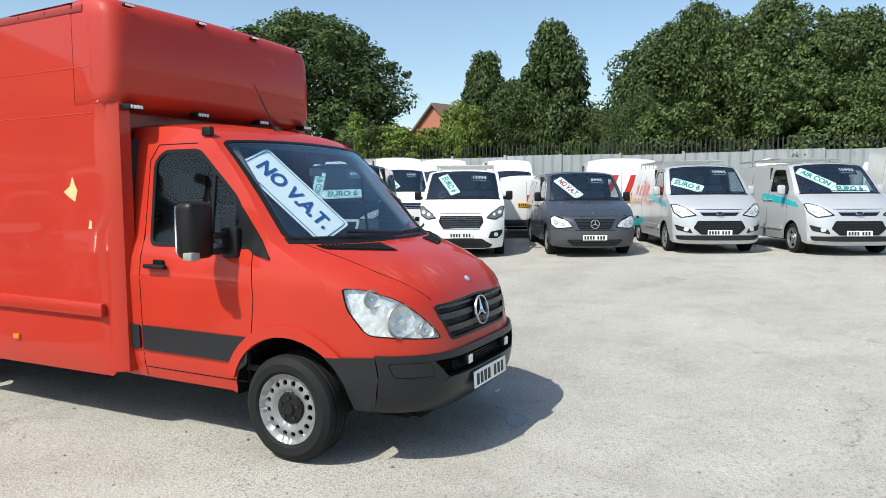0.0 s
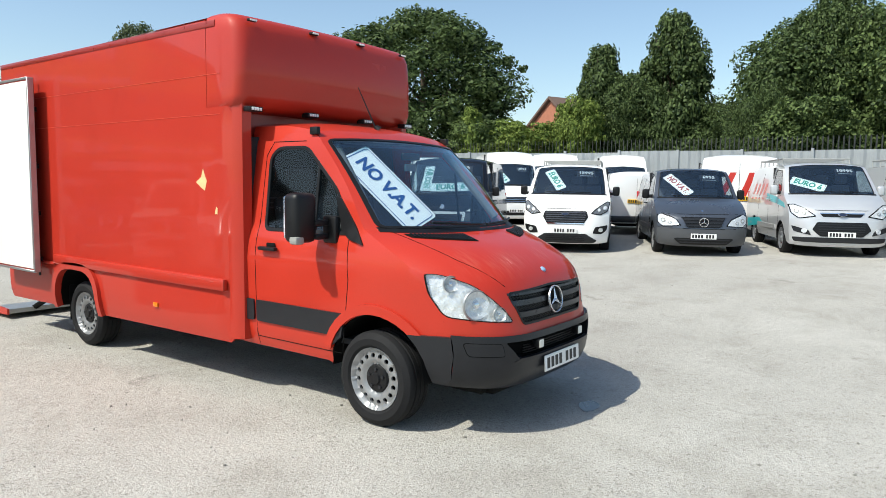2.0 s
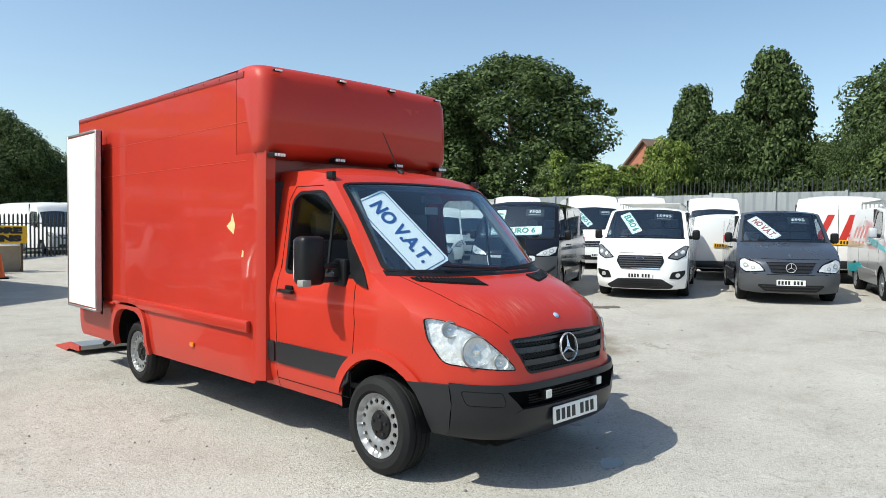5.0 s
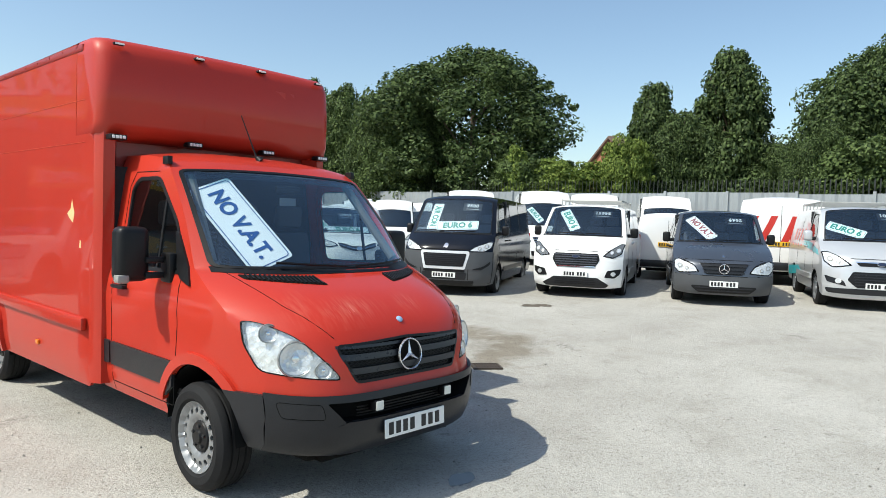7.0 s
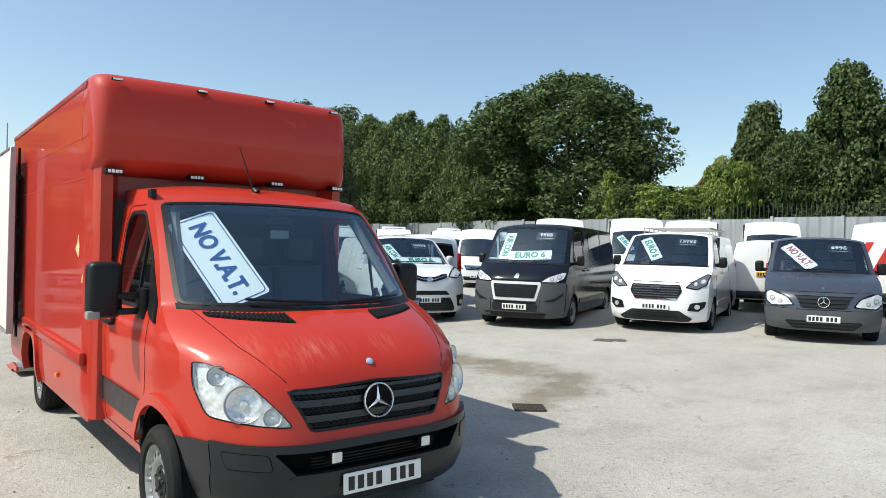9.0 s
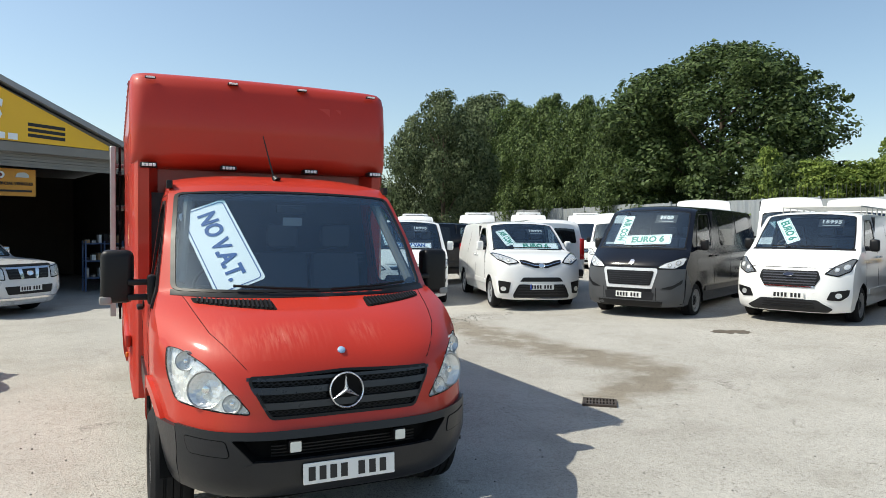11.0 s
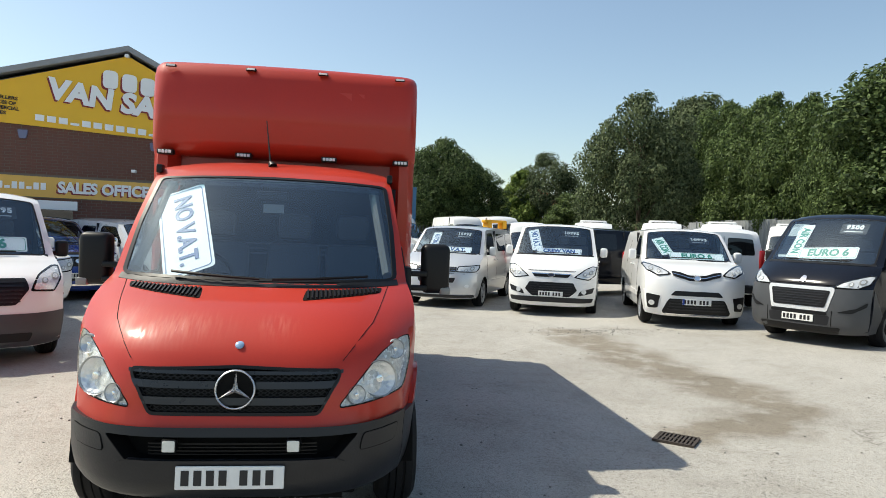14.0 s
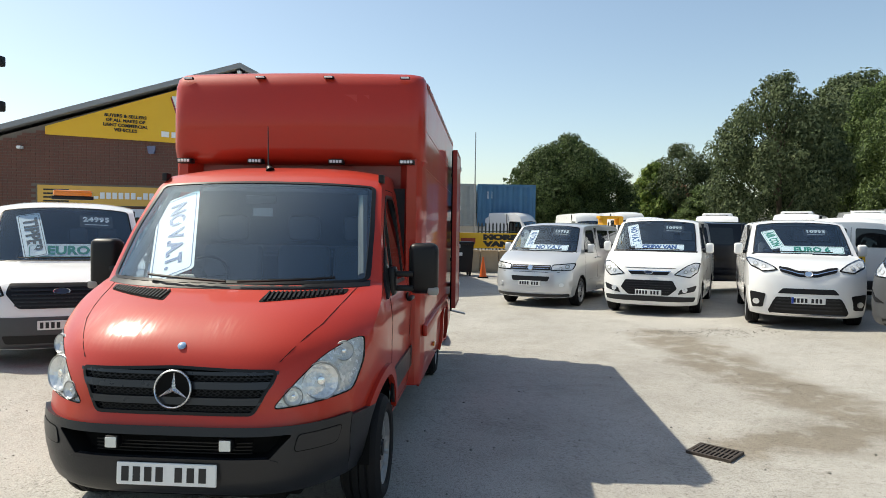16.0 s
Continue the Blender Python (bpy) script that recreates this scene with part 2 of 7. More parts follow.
def tube(p, q, r, seg=8, r2=None):
    b = bmesh.new()
    p, q = Vector(p), Vector(q)
    m = Matrix.Translation((p + q) / 2) @ (q - p).to_track_quat("Z", "Y").to_matrix().to_4x4()
    bmesh.ops.create_cone(b, cap_ends=True, segments=seg, radius1=r, radius2=r if r2 is None else r2, depth=(q - p).length, matrix=m)
    return b


def rod(pts, r, seg=6):
    """A bent rod through points, one piece."""
    b = bmesh.new()
    pts = [Vector(p) for p in pts]
    rings = []
    for i, p in enumerate(pts):
        d = (pts[min(i + 1, len(pts) - 1)] - pts[max(i - 1, 0)]).normalized()
        a = d.cross(Vector((0.1, 0.2, 1))).normalized()
        c = d.cross(a)
        rings.append([b.verts.new(p + a * (r * math.cos(q)) + c * (r * math.sin(q))) for q in [2 * math.pi * j / seg for j in range(seg)]])
    for p, q in zip(rings, rings[1:]):
        for j in range(seg):
            b.faces.new((p[j], p[(j + 1) % seg], q[(j + 1) % seg], q[j]))
    b.faces.new(rings[0][::-1]), b.faces.new(rings[-1])
    bmesh.ops.recalc_face_normals(b, faces=b.faces[:])
    return b


def prism(poly, z0, z1, axis="z"):
    """A flat outline made thick along an axis: for x the outline is (y, z), for y it is (x, z), for z (x, y)."""
    put = {"z": lambda a, b, c: (a, b, c), "x": lambda a, b, c: (c, a, b), "y": lambda a, b, c: (a, c, b)}[axis]
    b = bmesh.new()
    lo, hi = [b.verts.new(put(u, v, z0)) for u, v in poly], [b.verts.new(put(u, v, z1)) for u, v in poly]
    b.faces.new(lo[::-1]), b.faces.new(hi)
    for i in range(len(poly)):
        j = (i + 1) % len(poly)
        b.faces.new((lo[i], lo[j], hi[j], hi[i]))
    bmesh.ops.recalc_face_normals(b, faces=b.faces[:])
    return b


def lathe(profile, seg=32, m=None):
    """Turns (radius, along) pairs round the x axis."""
    b = bmesh.new()
    rings = [[b.verts.new((a, r * math.cos(2 * math.pi * i / seg), r * math.sin(2 * math.pi * i / seg))) for i in range(seg)] for r, a in profile]
    for p, q in zip(rings, rings[1:]):
        for i in range(seg):
            j = (i + 1) % seg
            b.faces.new((p[i], p[j], q[j], q[i]))
    bmesh.ops.remove_doubles(b, verts=b.verts[:], dist=1e-5)
    bmesh.ops.recalc_face_normals(b, faces=b.faces[:])
    if m is not None:
        b.transform(m)
    return b


from mathutils.geometry import delaunay_2d_cdt


def inpoly(poly, pts):
    poly, pts = np.asarray(poly, float), np.asarray(pts, float)
    res = np.zeros(len(pts), bool)
    x, y = pts[:, 0], pts[:, 1]
    j = len(poly) - 1
    for i in range(len(poly)):
        xi, yi, xj, yj = *poly[i], *poly[j]
        hit = ((yi > y) != (yj > y)) & (x < (xj - xi) * (y - yi) / (yj - yi + 1e-12) + xi)
        res ^= hit
        j = i
    return res


def dense(poly, step):
    out = []
    for i, p in enumerate(poly):
        q = poly[(i + 1) % len(poly)]
        n = max(1, int(math.ceil(math.dist(p, q) / step - 1e-6)))
        out += [(p[0] + (q[0] - p[0]) * k / n, p[1] + (q[1] - p[1]) * k / n) for k in range(n)]
    return out


def rounded(poly, r, seg=3):
    """Rounds an outline's corners."""
    out = []
    n = len(poly)
    for i in range(n):
        a, b, c = Vector(poly[i - 1]), Vector(poly[i]), Vector(poly[(i + 1) % n])
        k = min(r, 0.45 * (a - b).length, 0.45 * (c - b).length)
        if k < 1e-5:
            out.append(tuple(b))
            continue
        p, q = b + (a - b).normalized() * k, b + (c - b).normalized() * k
        for s in range(seg + 1):
            t = s / seg
            out.append(tuple((1 - t) ** 2 * p + 2 * t * (1 - t) * b + t * t * q))
    return out


def sheet(fmap, outer, holes=(), step=0.08, off=0.0, rim=0.0, flip=False):
    """A skin over fmap(u, v) inside an outline and outside its holes, lifted by off, its rim turned down by rim."""
    loops = [dense(outer, step)] + [dense(h, step) for h in holes]
    pts, edges = [], []
    for lp in loops:
        k = len(pts)
        pts += lp
        edges += [(k + i, k + (i + 1) % len(lp)) for i in range(len(lp))]
    arr = np.array(pts)
    lo, hi = arr.min(0), arr.max(0)
    g = np.stack(np.meshgrid(np.arange(lo[0] + step / 2, hi[0], step), np.arange(lo[1] + step / 2, hi[1], step)), -1).reshape(-1, 2)
    if len(g):
        ok = inpoly(loops[0], g)
        for h in loops[1:]:
            ok &= ~inpoly(h, g)
        g = g[ok]
        if len(g):
            d = np.sqrt(((g[:, None] - arr[None]) ** 2).sum(-1)).min(1)
            pts += [tuple(p) for p in g[d > 0.45 * step]]
    vs, _, fs, *_ = delaunay_2d_cdt([Vector(p) for p in pts], edges, [], 0, 1e-6, False)
    v2 = np.array([tuple(v) for v in vs])
    cen = np.array([v2[list(f)].mean(0) for f in fs])
    ok = inpoly(loops[0], cen)
    for h in loops[1:]:
        ok &= ~inpoly(h, cen)
    b = bmesh.new()
    verts, nor = [], []
    for u, v in v2:
        p = Vector(fmap(u, v))
        n = (Vector(fmap(u + 0.004, v)) - Vector(fmap(u - 0.004, v))).cross(Vector(fmap(u, v + 0.004)) - Vector(fmap(u, v - 0.004)))
        n = n.normalized() * (-1 if flip else 1)
        verts.append(b.verts.new(p + n * off))
        nor.append(n)
    for f, k in zip(fs, ok):
        if k:
            f = list(f)
            a, c, d = (v2[i] for i in f)
            ccw = (c[0] - a[0]) * (d[1] - a[1]) - (c[1] - a[1]) * (d[0] - a[0]) > 0
            if ccw == flip:
                f = f[::-1]
            try:
                b.faces.new([verts[i] for i in f])
            except ValueError:
                pass
    if rim:
        b.verts.index_update()
        low = {}
        for e in [e for e in b.edges if len(e.link_faces) == 1]:
            lp = e.link_loops[0]
            i, j = lp.vert.index, lp.link_loop_next.vert.index
            for k in (i, j):
                if k not in low:
                    low[k] = b.verts.new(verts[k].co - nor[k] * rim)
            b.faces.new((verts[j], verts[i], low[i], low[j]))
    loose = [v for v in b.verts if not v.link_faces]
    bmesh.ops.delete(b, geom=loose, context='VERTS')
    return b


def text_bm(string, height, bold=0.0, depth=0.002, spacing=1.0):
    cu = bpy.data.curves.new("text", 'FONT')
    cu.body, cu.size, cu.extrude, cu.offset = string, height / 0.73, depth, bold
    cu.align_x, cu.align_y, cu.space_character, cu.resolution_u = 'CENTER', 'CENTER', spacing, 3
    ob = new("text", cu)
    me = bpy.data.meshes.new_from_object(ob.evaluated_get(bpy.context.evaluated_depsgraph_get()))
    bpy.data.objects.remove(ob)
    bpy.data.curves.remove(cu)
    b = bmesh.new()
    b.from_mesh(me)
    bpy.data.meshes.remove(me)
    return b


def ease(t, top):
    """Rises evenly from 0 to top, with softened ends."""
    k = min(1.0, max(0.0, t / top))
    return top * (k + 0.5 * (k * k * (3 - 2 * k) - k))


def ground_z(x, y):
    """The yard rises gently from the red van to the rows of stock."""
    crown = 0.035 * math.exp(-((x + 0.2) / 3.0) ** 2 - ((y - 1.2) / 2.5) ** 2)
    return crown + 0.035 * ease(x - 3.8, 9.0) + 0.0035 * ease(y - 3.0, 25.0)


# ---- wheels ----
def wheel_meshes(r, w, rr, holes, style):
    tyre = finish(lathe([(rr, -w / 2 + 0.02), (rr + 0.02, -w / 2), (r - 0.05, -w / 2 - 0.005), (r - 0.012, -w / 2 + 0.02), (r, -w / 2 + 0.045), (r, -0.055), (r - 0.012, -0.05), (r - 0.012, -0.042), (r, -0.037), (r, -0.004), (r - 0.012, 0.0), (r, 0.004), (r, 0.037), (r - 0.012, 0.042), (r - 0.012, 0.05),
                         (r, 0.055), (r, w / 2 - 0.045), (r - 0.012, w / 2 - 0.02), (r - 0.05, w / 2 + 0.005), (rr + 0.02, w / 2), (rr, w / 2 - 0.02), (rr - 0.02, 0.0), (rr, -w / 2 + 0.02)], 44), "tyre", RUBBER, 30)

    def dish(u, v):
        d = math.hypot(u, v)
        k = d / rr
        x = float(np.interp(k, [0.0, 0.40, 0.47, 0.56, 0.66, 0.84, 0.885, 0.93, 1.0], [0.066, 0.066, 0.060, 0.082, 0.086, 0.080, 0.074, 0.100, 0.106]))
        return (x, u, v)
    hs = []
    if style == "steel":
        for i in range(holes):
            a = 2 * math.pi * i / holes
            c, rad = rr * 0.745, rr * 0.088
            hs.append([(c * math.cos(a) + rad * (0.95 * math.cos(q) * math.cos(a) - 0.95 * math.sin(q) * math.sin(a)), c * math.sin(a) + rad * (0.95 * math.cos(q) * math.sin(a) + 0.95 * math.sin(q) * math.cos(a))) for q in [2 * math.pi * j / 8 for j in range(8)]])
    else:
        for i in range(holes):
            a, d1, d2 = 2 * math.pi * i / holes, 0.18, 0.40 * 6.28 / holes * 0.9
            hs.append([(rr * q * math.cos(a + e), rr * q * math.sin(a + e)) for q, e in ((0.38, -d1 * 0.5), (0.84, -d2), (0.84, 0), (0.84, d2), (0.38, d1 * 0.5))])
    circ = [(rr * math.cos(2 * math.pi * i / 40), rr * math.sin(2 * math.pi * i / 40)) for i in range(40)]
    rim = finish(sheet(dish, circ, hs, rr * 0.09, 0, 0.016), "rim", STEEL if style == "steel" else ALLOY)
    back = finish(lathe([(0.0, -0.02), (rr * 0.97, -0.02), (rr * 0.97, 0.02)], 24), "brake_disc", SEAM)
    hub = finish(lathe([(0.0, 0.100), (rr * 0.17, 0.098), (rr * 0.20, 0.084), (rr * 0.42, 0.078), (rr * 0.47, 0.062), (rr * 0.48, 0.04)], 24), "hub_cap", BLACK if style == "steel" else ALLOY)
    nut = finish(lathe([(0.0, 0.094), (0.013, 0.092), (0.016, 0.06)], 6), "wheel_nut", PLASTIC if style == "steel" else CHROME)
    return {"tyre": tyre, "rim": rim, "brake_disc": back, "hub_cap": hub, "wheel_nut": nut, "reach": rr * 0.30}


TRUCK_WHEEL = wheel_meshes(0.338, 0.235, 0.222, 16, "steel")
STEEL_WHEEL = wheel_meshes(0.335, 0.215, 0.22, 14, "steel")
ALLOY_WHEEL = wheel_meshes(0.335, 0.22, 0.235, 5, "alloy")


def wheel(parent, meshes, x, y, z, turn=0):
    """A wheel whose outer face looks away from the middle of the vehicle."""
    w = part("wheel", meshes["tyre"], None, parent)
    w.matrix_local = Matrix.Translation((x, y, z)) @ Matrix.Rotation(radians((0 if x > 0 else 180) + turn), 4, 'Z') @ Matrix.Rotation(random.random() * 6, 4, 'X')
    w["label"] = "black rubber tyre on a wheel"
    for k in ("rim", "brake_disc", "hub_cap"):
        part(k, meshes[k], None, w)
    for i in range(5):
        a = 2 * math.pi * i / 5 + 0.3
        part("wheel_nut", meshes["wheel_nut"], None, w).location = (0, meshes["reach"] * math.cos(a), meshes["reach"] * math.sin(a))
    return w


def arch_liner(x, y, z, r, side):
    xs = sorted((x, x - side * 0.36))
    prof = [(r * math.cos(a), r * math.sin(a)) for a in [math.pi * i / 10 for i in range(11)]]
    b = bmesh.new()
    rows = [[b.verts.new((xx, y + p[0], z + p[1])) for p in prof] for xx in xs]
    for i in range(10):
        b.faces.new((rows[0][i], rows[0][i + 1], rows[1][i + 1], rows[1][i]))
    b.faces.new(rows[0] if side > 0 else rows[1])
    return b


# ---- vehicle skins ----
class Skin:
    """A vehicle's skin: a middle line and an edge line, both from the bumper's foot over the roof, and half widths."""

    def __init__(self, keys, widths, power=3.0, nose=0.06, nose_y=0.9):
        self.k = np.array(keys, float)
        self.widths, self.power, self.nose, self.nose_y = widths, power, nose, nose_y
        d = np.sqrt((np.diff(self.k[:, :2], axis=0) ** 2).sum(1))
        self.s = np.concatenate(([0], np.cumsum(d)))
        self.end = self.s[-1]

    def row(self, s):
        s = min(max(s, 0), self.end)
        i = int(min(len(self.s) - 2, max(0, np.searchsorted(self.s, s, side="right") - 1)))
        t = (s - self.s[i]) / (self.s[i + 1] - self.s[i])
        p0, p1, p2, p3 = self.k[max(0, i - 1)], self.k[i], self.k[i + 1], self.k[min(len(self.k) - 1, i + 2)]
        m1, m2 = (p2 - p0) * 0.5, (p3 - p1) * 0.5
        lim = np.abs(p2 - p1) * 1.2 + 1e-6
        m1, m2 = np.clip(m1, -lim, lim), np.clip(m2, -lim, lim)
        return (2 * t ** 3 - 3 * t * t + 1) * p1 + (t ** 3 - 2 * t * t + t) * m1 + (3 * t * t - 2 * t ** 3) * p2 + (t ** 3 - t * t) * m2

    def W(self, y, z):
        w = float(np.interp(z, [q[0] for q in self.widths], [q[1] for q in self.widths]))
        t = min(1, max(0, (self.nose_y - y) / self.nose_y))
        return w - self.nose * t * t

    def top(self, u, s):
        yc, zc, ye, ze = self.row(s)
        b = abs(u) ** float(np.interp(s, [self.s[5], self.s[8]], [self.power + 1.4, self.power]))
        return (u * self.W(ye, ze), yc + (ye - yc) * b, zc + (ze - zc) * b)

    def left(self, y, z):
        return (self.W(y, z), y, z)

    def right(self, y, z):
        return (-self.W(y, z), y, z)

    def at(self, k):
        i = int(k)
        return float(self.s[i] if i == k else self.s[i] + (k - i) * (self.s[i + 1] - self.s[i]))

    def sz(self, z, y_max=1e9):
        """The place along the middle line where the front first reaches a height."""
        if not hasattr(self, "table"):
            self.table = [(float(q), float(self.row(q)[1])) for q in np.linspace(0, self.end, 500)]
        for (s0, z0), (s1, z1) in zip(self.table, self.table[1:]):
            if z1 >= z:
                return s0 + (s1 - s0) * min(1, max(0, (z - z0) / max(1e-6, z1 - z0)))
        return self.end

    def front(self, pts):
        """Outline on the front, from (x, z) pairs, to the skin's own coordinates."""
        out = []
        for x, z in pts:
            s = self.sz(z)
            r = self.row(s)
            out.append((x / self.W(r[2], r[3]), s))
        return out

    def body(self, bottom, holes_top, holes_side, step=0.1, holes_right=None):
        n = int(self.end / step) + 1
        ss = sorted(set([i * self.end / n for i in range(n + 1)] + [float(v) for v in self.s]))
        edge = [(1.0, s) for s in ss]
        top_outline = [(-1.0, s) for s in ss] + [(u, self.end) for u in np.linspace(-1, 1, 21)[1:-1]] + edge[::-1] + [(u, 0.0) for u in np.linspace(1, -1, 21)[1:-1]]
        a = sheet(self.top, top_outline[::-1], holes_top, step)
        eline = [(float(self.row(s)[2]), float(self.row(s)[3])) for s in ss]
        outline = eline + bottom
        parts = [a, sheet(self.left, outline, holes_side, step), sheet(self.right, outline, holes_side if holes_right is None else holes_right, step, flip=True)]
        b = join(*parts)
        bmesh.ops.remove_doubles(b, verts=b.verts[:], dist=0.002)
        return b


def mirror_poly(pts):
    return [(-x, z) for x, z in pts][::-1]


def shrink(poly, d):
    """Moves an outline inwards by about d."""
    n = len(poly)
    area = sum(poly[i][0] * poly[(i + 1) % n][1] - poly[(i + 1) % n][0] * poly[i][1] for i in range(n))
    sg = 1 if area > 0 else -1
    out = []
    for i in range(n):
        a, b, c = Vector(poly[i - 1]), Vector(poly[i]), Vector(poly[(i + 1) % n])
        e1, e2 = (b - a).normalized(), (c - b).normalized()
        n1, n2 = Vector((-e1.y, e1.x)) * sg, Vector((-e2.y, e2.x)) * sg
        m = n1 + n2
        m = m / max(0.35, m.length_squared / 2) / 1.0
        out.append(tuple(b + m * d))
    return out


def seat(parent, x, y, z, w=0.5):
    s = part("seat", join(box(x - w / 2, x + w / 2, y - 0.45, y + 0.08, z, z + 0.17, 0.05), box(x - w / 2 + 0.02, x + w / 2 - 0.02, y, y + 0.14, z + 0.12, z + 0.72, 0.05, m=Matrix.Translation((0, y, z)) @ Matrix.Rotation(radians(-10), 4, 'X') @ Matrix.Translation((0, -y, -z))),
                          box(x - 0.13, x + 0.13, y + 0.12, y + 0.22, z + 0.74, z + 0.94, 0.04)), SEAT, parent)
    return s


def steering_wheel(parent, x, y, z):
    b = bmesh.new()
    n, m = 24, 6
    rings = []
    for i in range(n):
        a = 2 * math.pi * i / n
        rings.append([b.verts.new(((0.19 + 0.015 * math.cos(q)) * math.cos(a), 0.015 * math.sin(q), (0.19 + 0.015 * math.cos(q)) * math.sin(a))) for q in [2 * math.pi * j / m for j in range(m)]])
    for i in range(n):
        p, q = rings[i], rings[(i + 1) % n]
        for j in range(m):
            b.faces.new((p[j], p[(j + 1) % m], q[(j + 1) % m], q[j]))
    box(-0.18, 0.18, -0.01, 0.01, -0.03, 0.03, 0.008, bm=b)
    box(-0.03, 0.03, -0.10, 0.0, -0.03, 0.03, 0.01, bm=b)
    b.transform(Matrix.Translation((x, y, z)) @ Matrix.Rotation(radians(-35), 4, 'X'))
    return part("steering_wheel", b, BLACK, parent)


def number_plate(parent, skin_y, z, yellow=False, tilt=0, x=0, rear=False, band=False):
    m = Matrix.Translation((x, skin_y, z)) @ Matrix.Rotation(radians(tilt), 4, 'X') @ Matrix.Rotation(radians(180 if rear else 0), 4, 'Z')
    p = part("number_plate", box(-0.262, 0.262, -0.006, 0.006, -0.057, 0.057, 0.004, 1, m=m), PLATE_YELLOW if yellow else PLATE_WHITE, parent, "plain yellow number plate" if yellow else "plain white number plate")
    xs = [-0.215, -0.155, -0.095, -0.035, 0.065, 0.128, 0.19]
    for k in xs:
        part("plate_mark", box(k - 0.019, k + 0.019, -0.0085, -0.006, -0.037, 0.037, m=m), DARK_INK, p)
    if band:
        part("plate_band", box(-0.262, -0.225, -0.0085, -0.006, -0.055, 0.055, m=m), EU_BLUE, p)
    return p


def windscreen_sign(skin, place, u, s, length, height, angle, words, ink, label, border=True, tsize=0.60, depth=-0.05, bold=0.008, spacing=1.0):
    """A printed card behind the windscreen, lying along it."""
    p = Vector(skin.top(u, s))
    ex = (Vector(skin.top(u + 0.02, s)) - Vector(skin.top(u - 0.02, s))).normalized()
    ey = (Vector(skin.top(u, s + 0.02)) - Vector(skin.top(u, s - 0.02))).normalized()
    nz = ex.cross(ey).normalized()
    ey = nz.cross(ex)
    m = Matrix((ex, ey, nz)).transposed().to_4x4()
    m.translation = p + nz * depth
    return sign_card(place @ m @ Matrix.Rotation(radians(angle), 4, 'Z'), length, height, words, ink, label, tsize, bold, spacing, border)


def sign_card(m, length, height, words, ink, label, tsize=0.6, bold=0.008, spacing=1.0, border=True):
    """A printed card with rounded corners, a ruled border and one line of lettering."""
    t = thing("windscreen_sign", label, "sign", m)
    outline = rounded([(-length / 2, -height / 2), (length / 2, -height / 2), (length / 2, height / 2), (-length / 2, height / 2)], 0.03)
    part("card", prism(outline, -0.003, 0.0), WHITE_CARD, t)
    if border:
        a = rounded([(-length / 2 + 0.016, -height / 2 + 0.016), (length / 2 - 0.016, -height / 2 + 0.016), (length / 2 - 0.016, height / 2 - 0.016), (-length / 2 + 0.016, height / 2 - 0.016)], 0.035)
        part("border", sheet(lambda x, y: (x, y, 0.002), a, [shrink(a, 0.007)], 0.5), ink, t)
    tx = text_bm(words, height * tsize, bold, 0.001, spacing)
    w = max(v.co.x for v in tx.verts) - min(v.co.x for v in tx.verts)
    tx.transform(Matrix.Translation((0, 0, 0.003)) @ Matrix.Diagonal((min(1.0, length * 0.80 / w), 1, 1, 1)))
    part("lettering", tx, ink, t)
    return t


def price_board(skin, place, u, s, words, w=0.42, bg=True):
    p = Vector(skin.top(u, s))
    ex = (Vector(skin.top(u + 0.02, s)) - Vector(skin.top(u - 0.02, s))).normalized()
    ey = (Vector(skin.top(u, s + 0.02)) - Vector(skin.top(u, s - 0.02))).normalized()
    nz = ex.cross(ey).normalized()
    ey = nz.cross(ex)
    m = Matrix((ex, ey, nz)).transposed().to_4x4()
    m.translation = p - nz * 0.03
    t = thing("price_board", "small dark price board behind a windscreen", "sign", place @ m, "price boards")
    part("board", box(-w / 2, w / 2, -0.13, 0.10, -0.004, 0.0), BLACK, t)
    tx = text_bm(words, 0.088, 0.006, 0.001, 1.15)
    tx.transform(Matrix.Translation((0, 0.02, 0.003)))
    part("digits", tx, LAMP_BACK, t)
    part("small_print", box(-w * 0.36, w * 0.36, -0.085, -0.070, 0.0, 0.002), ALU, t)
    return t


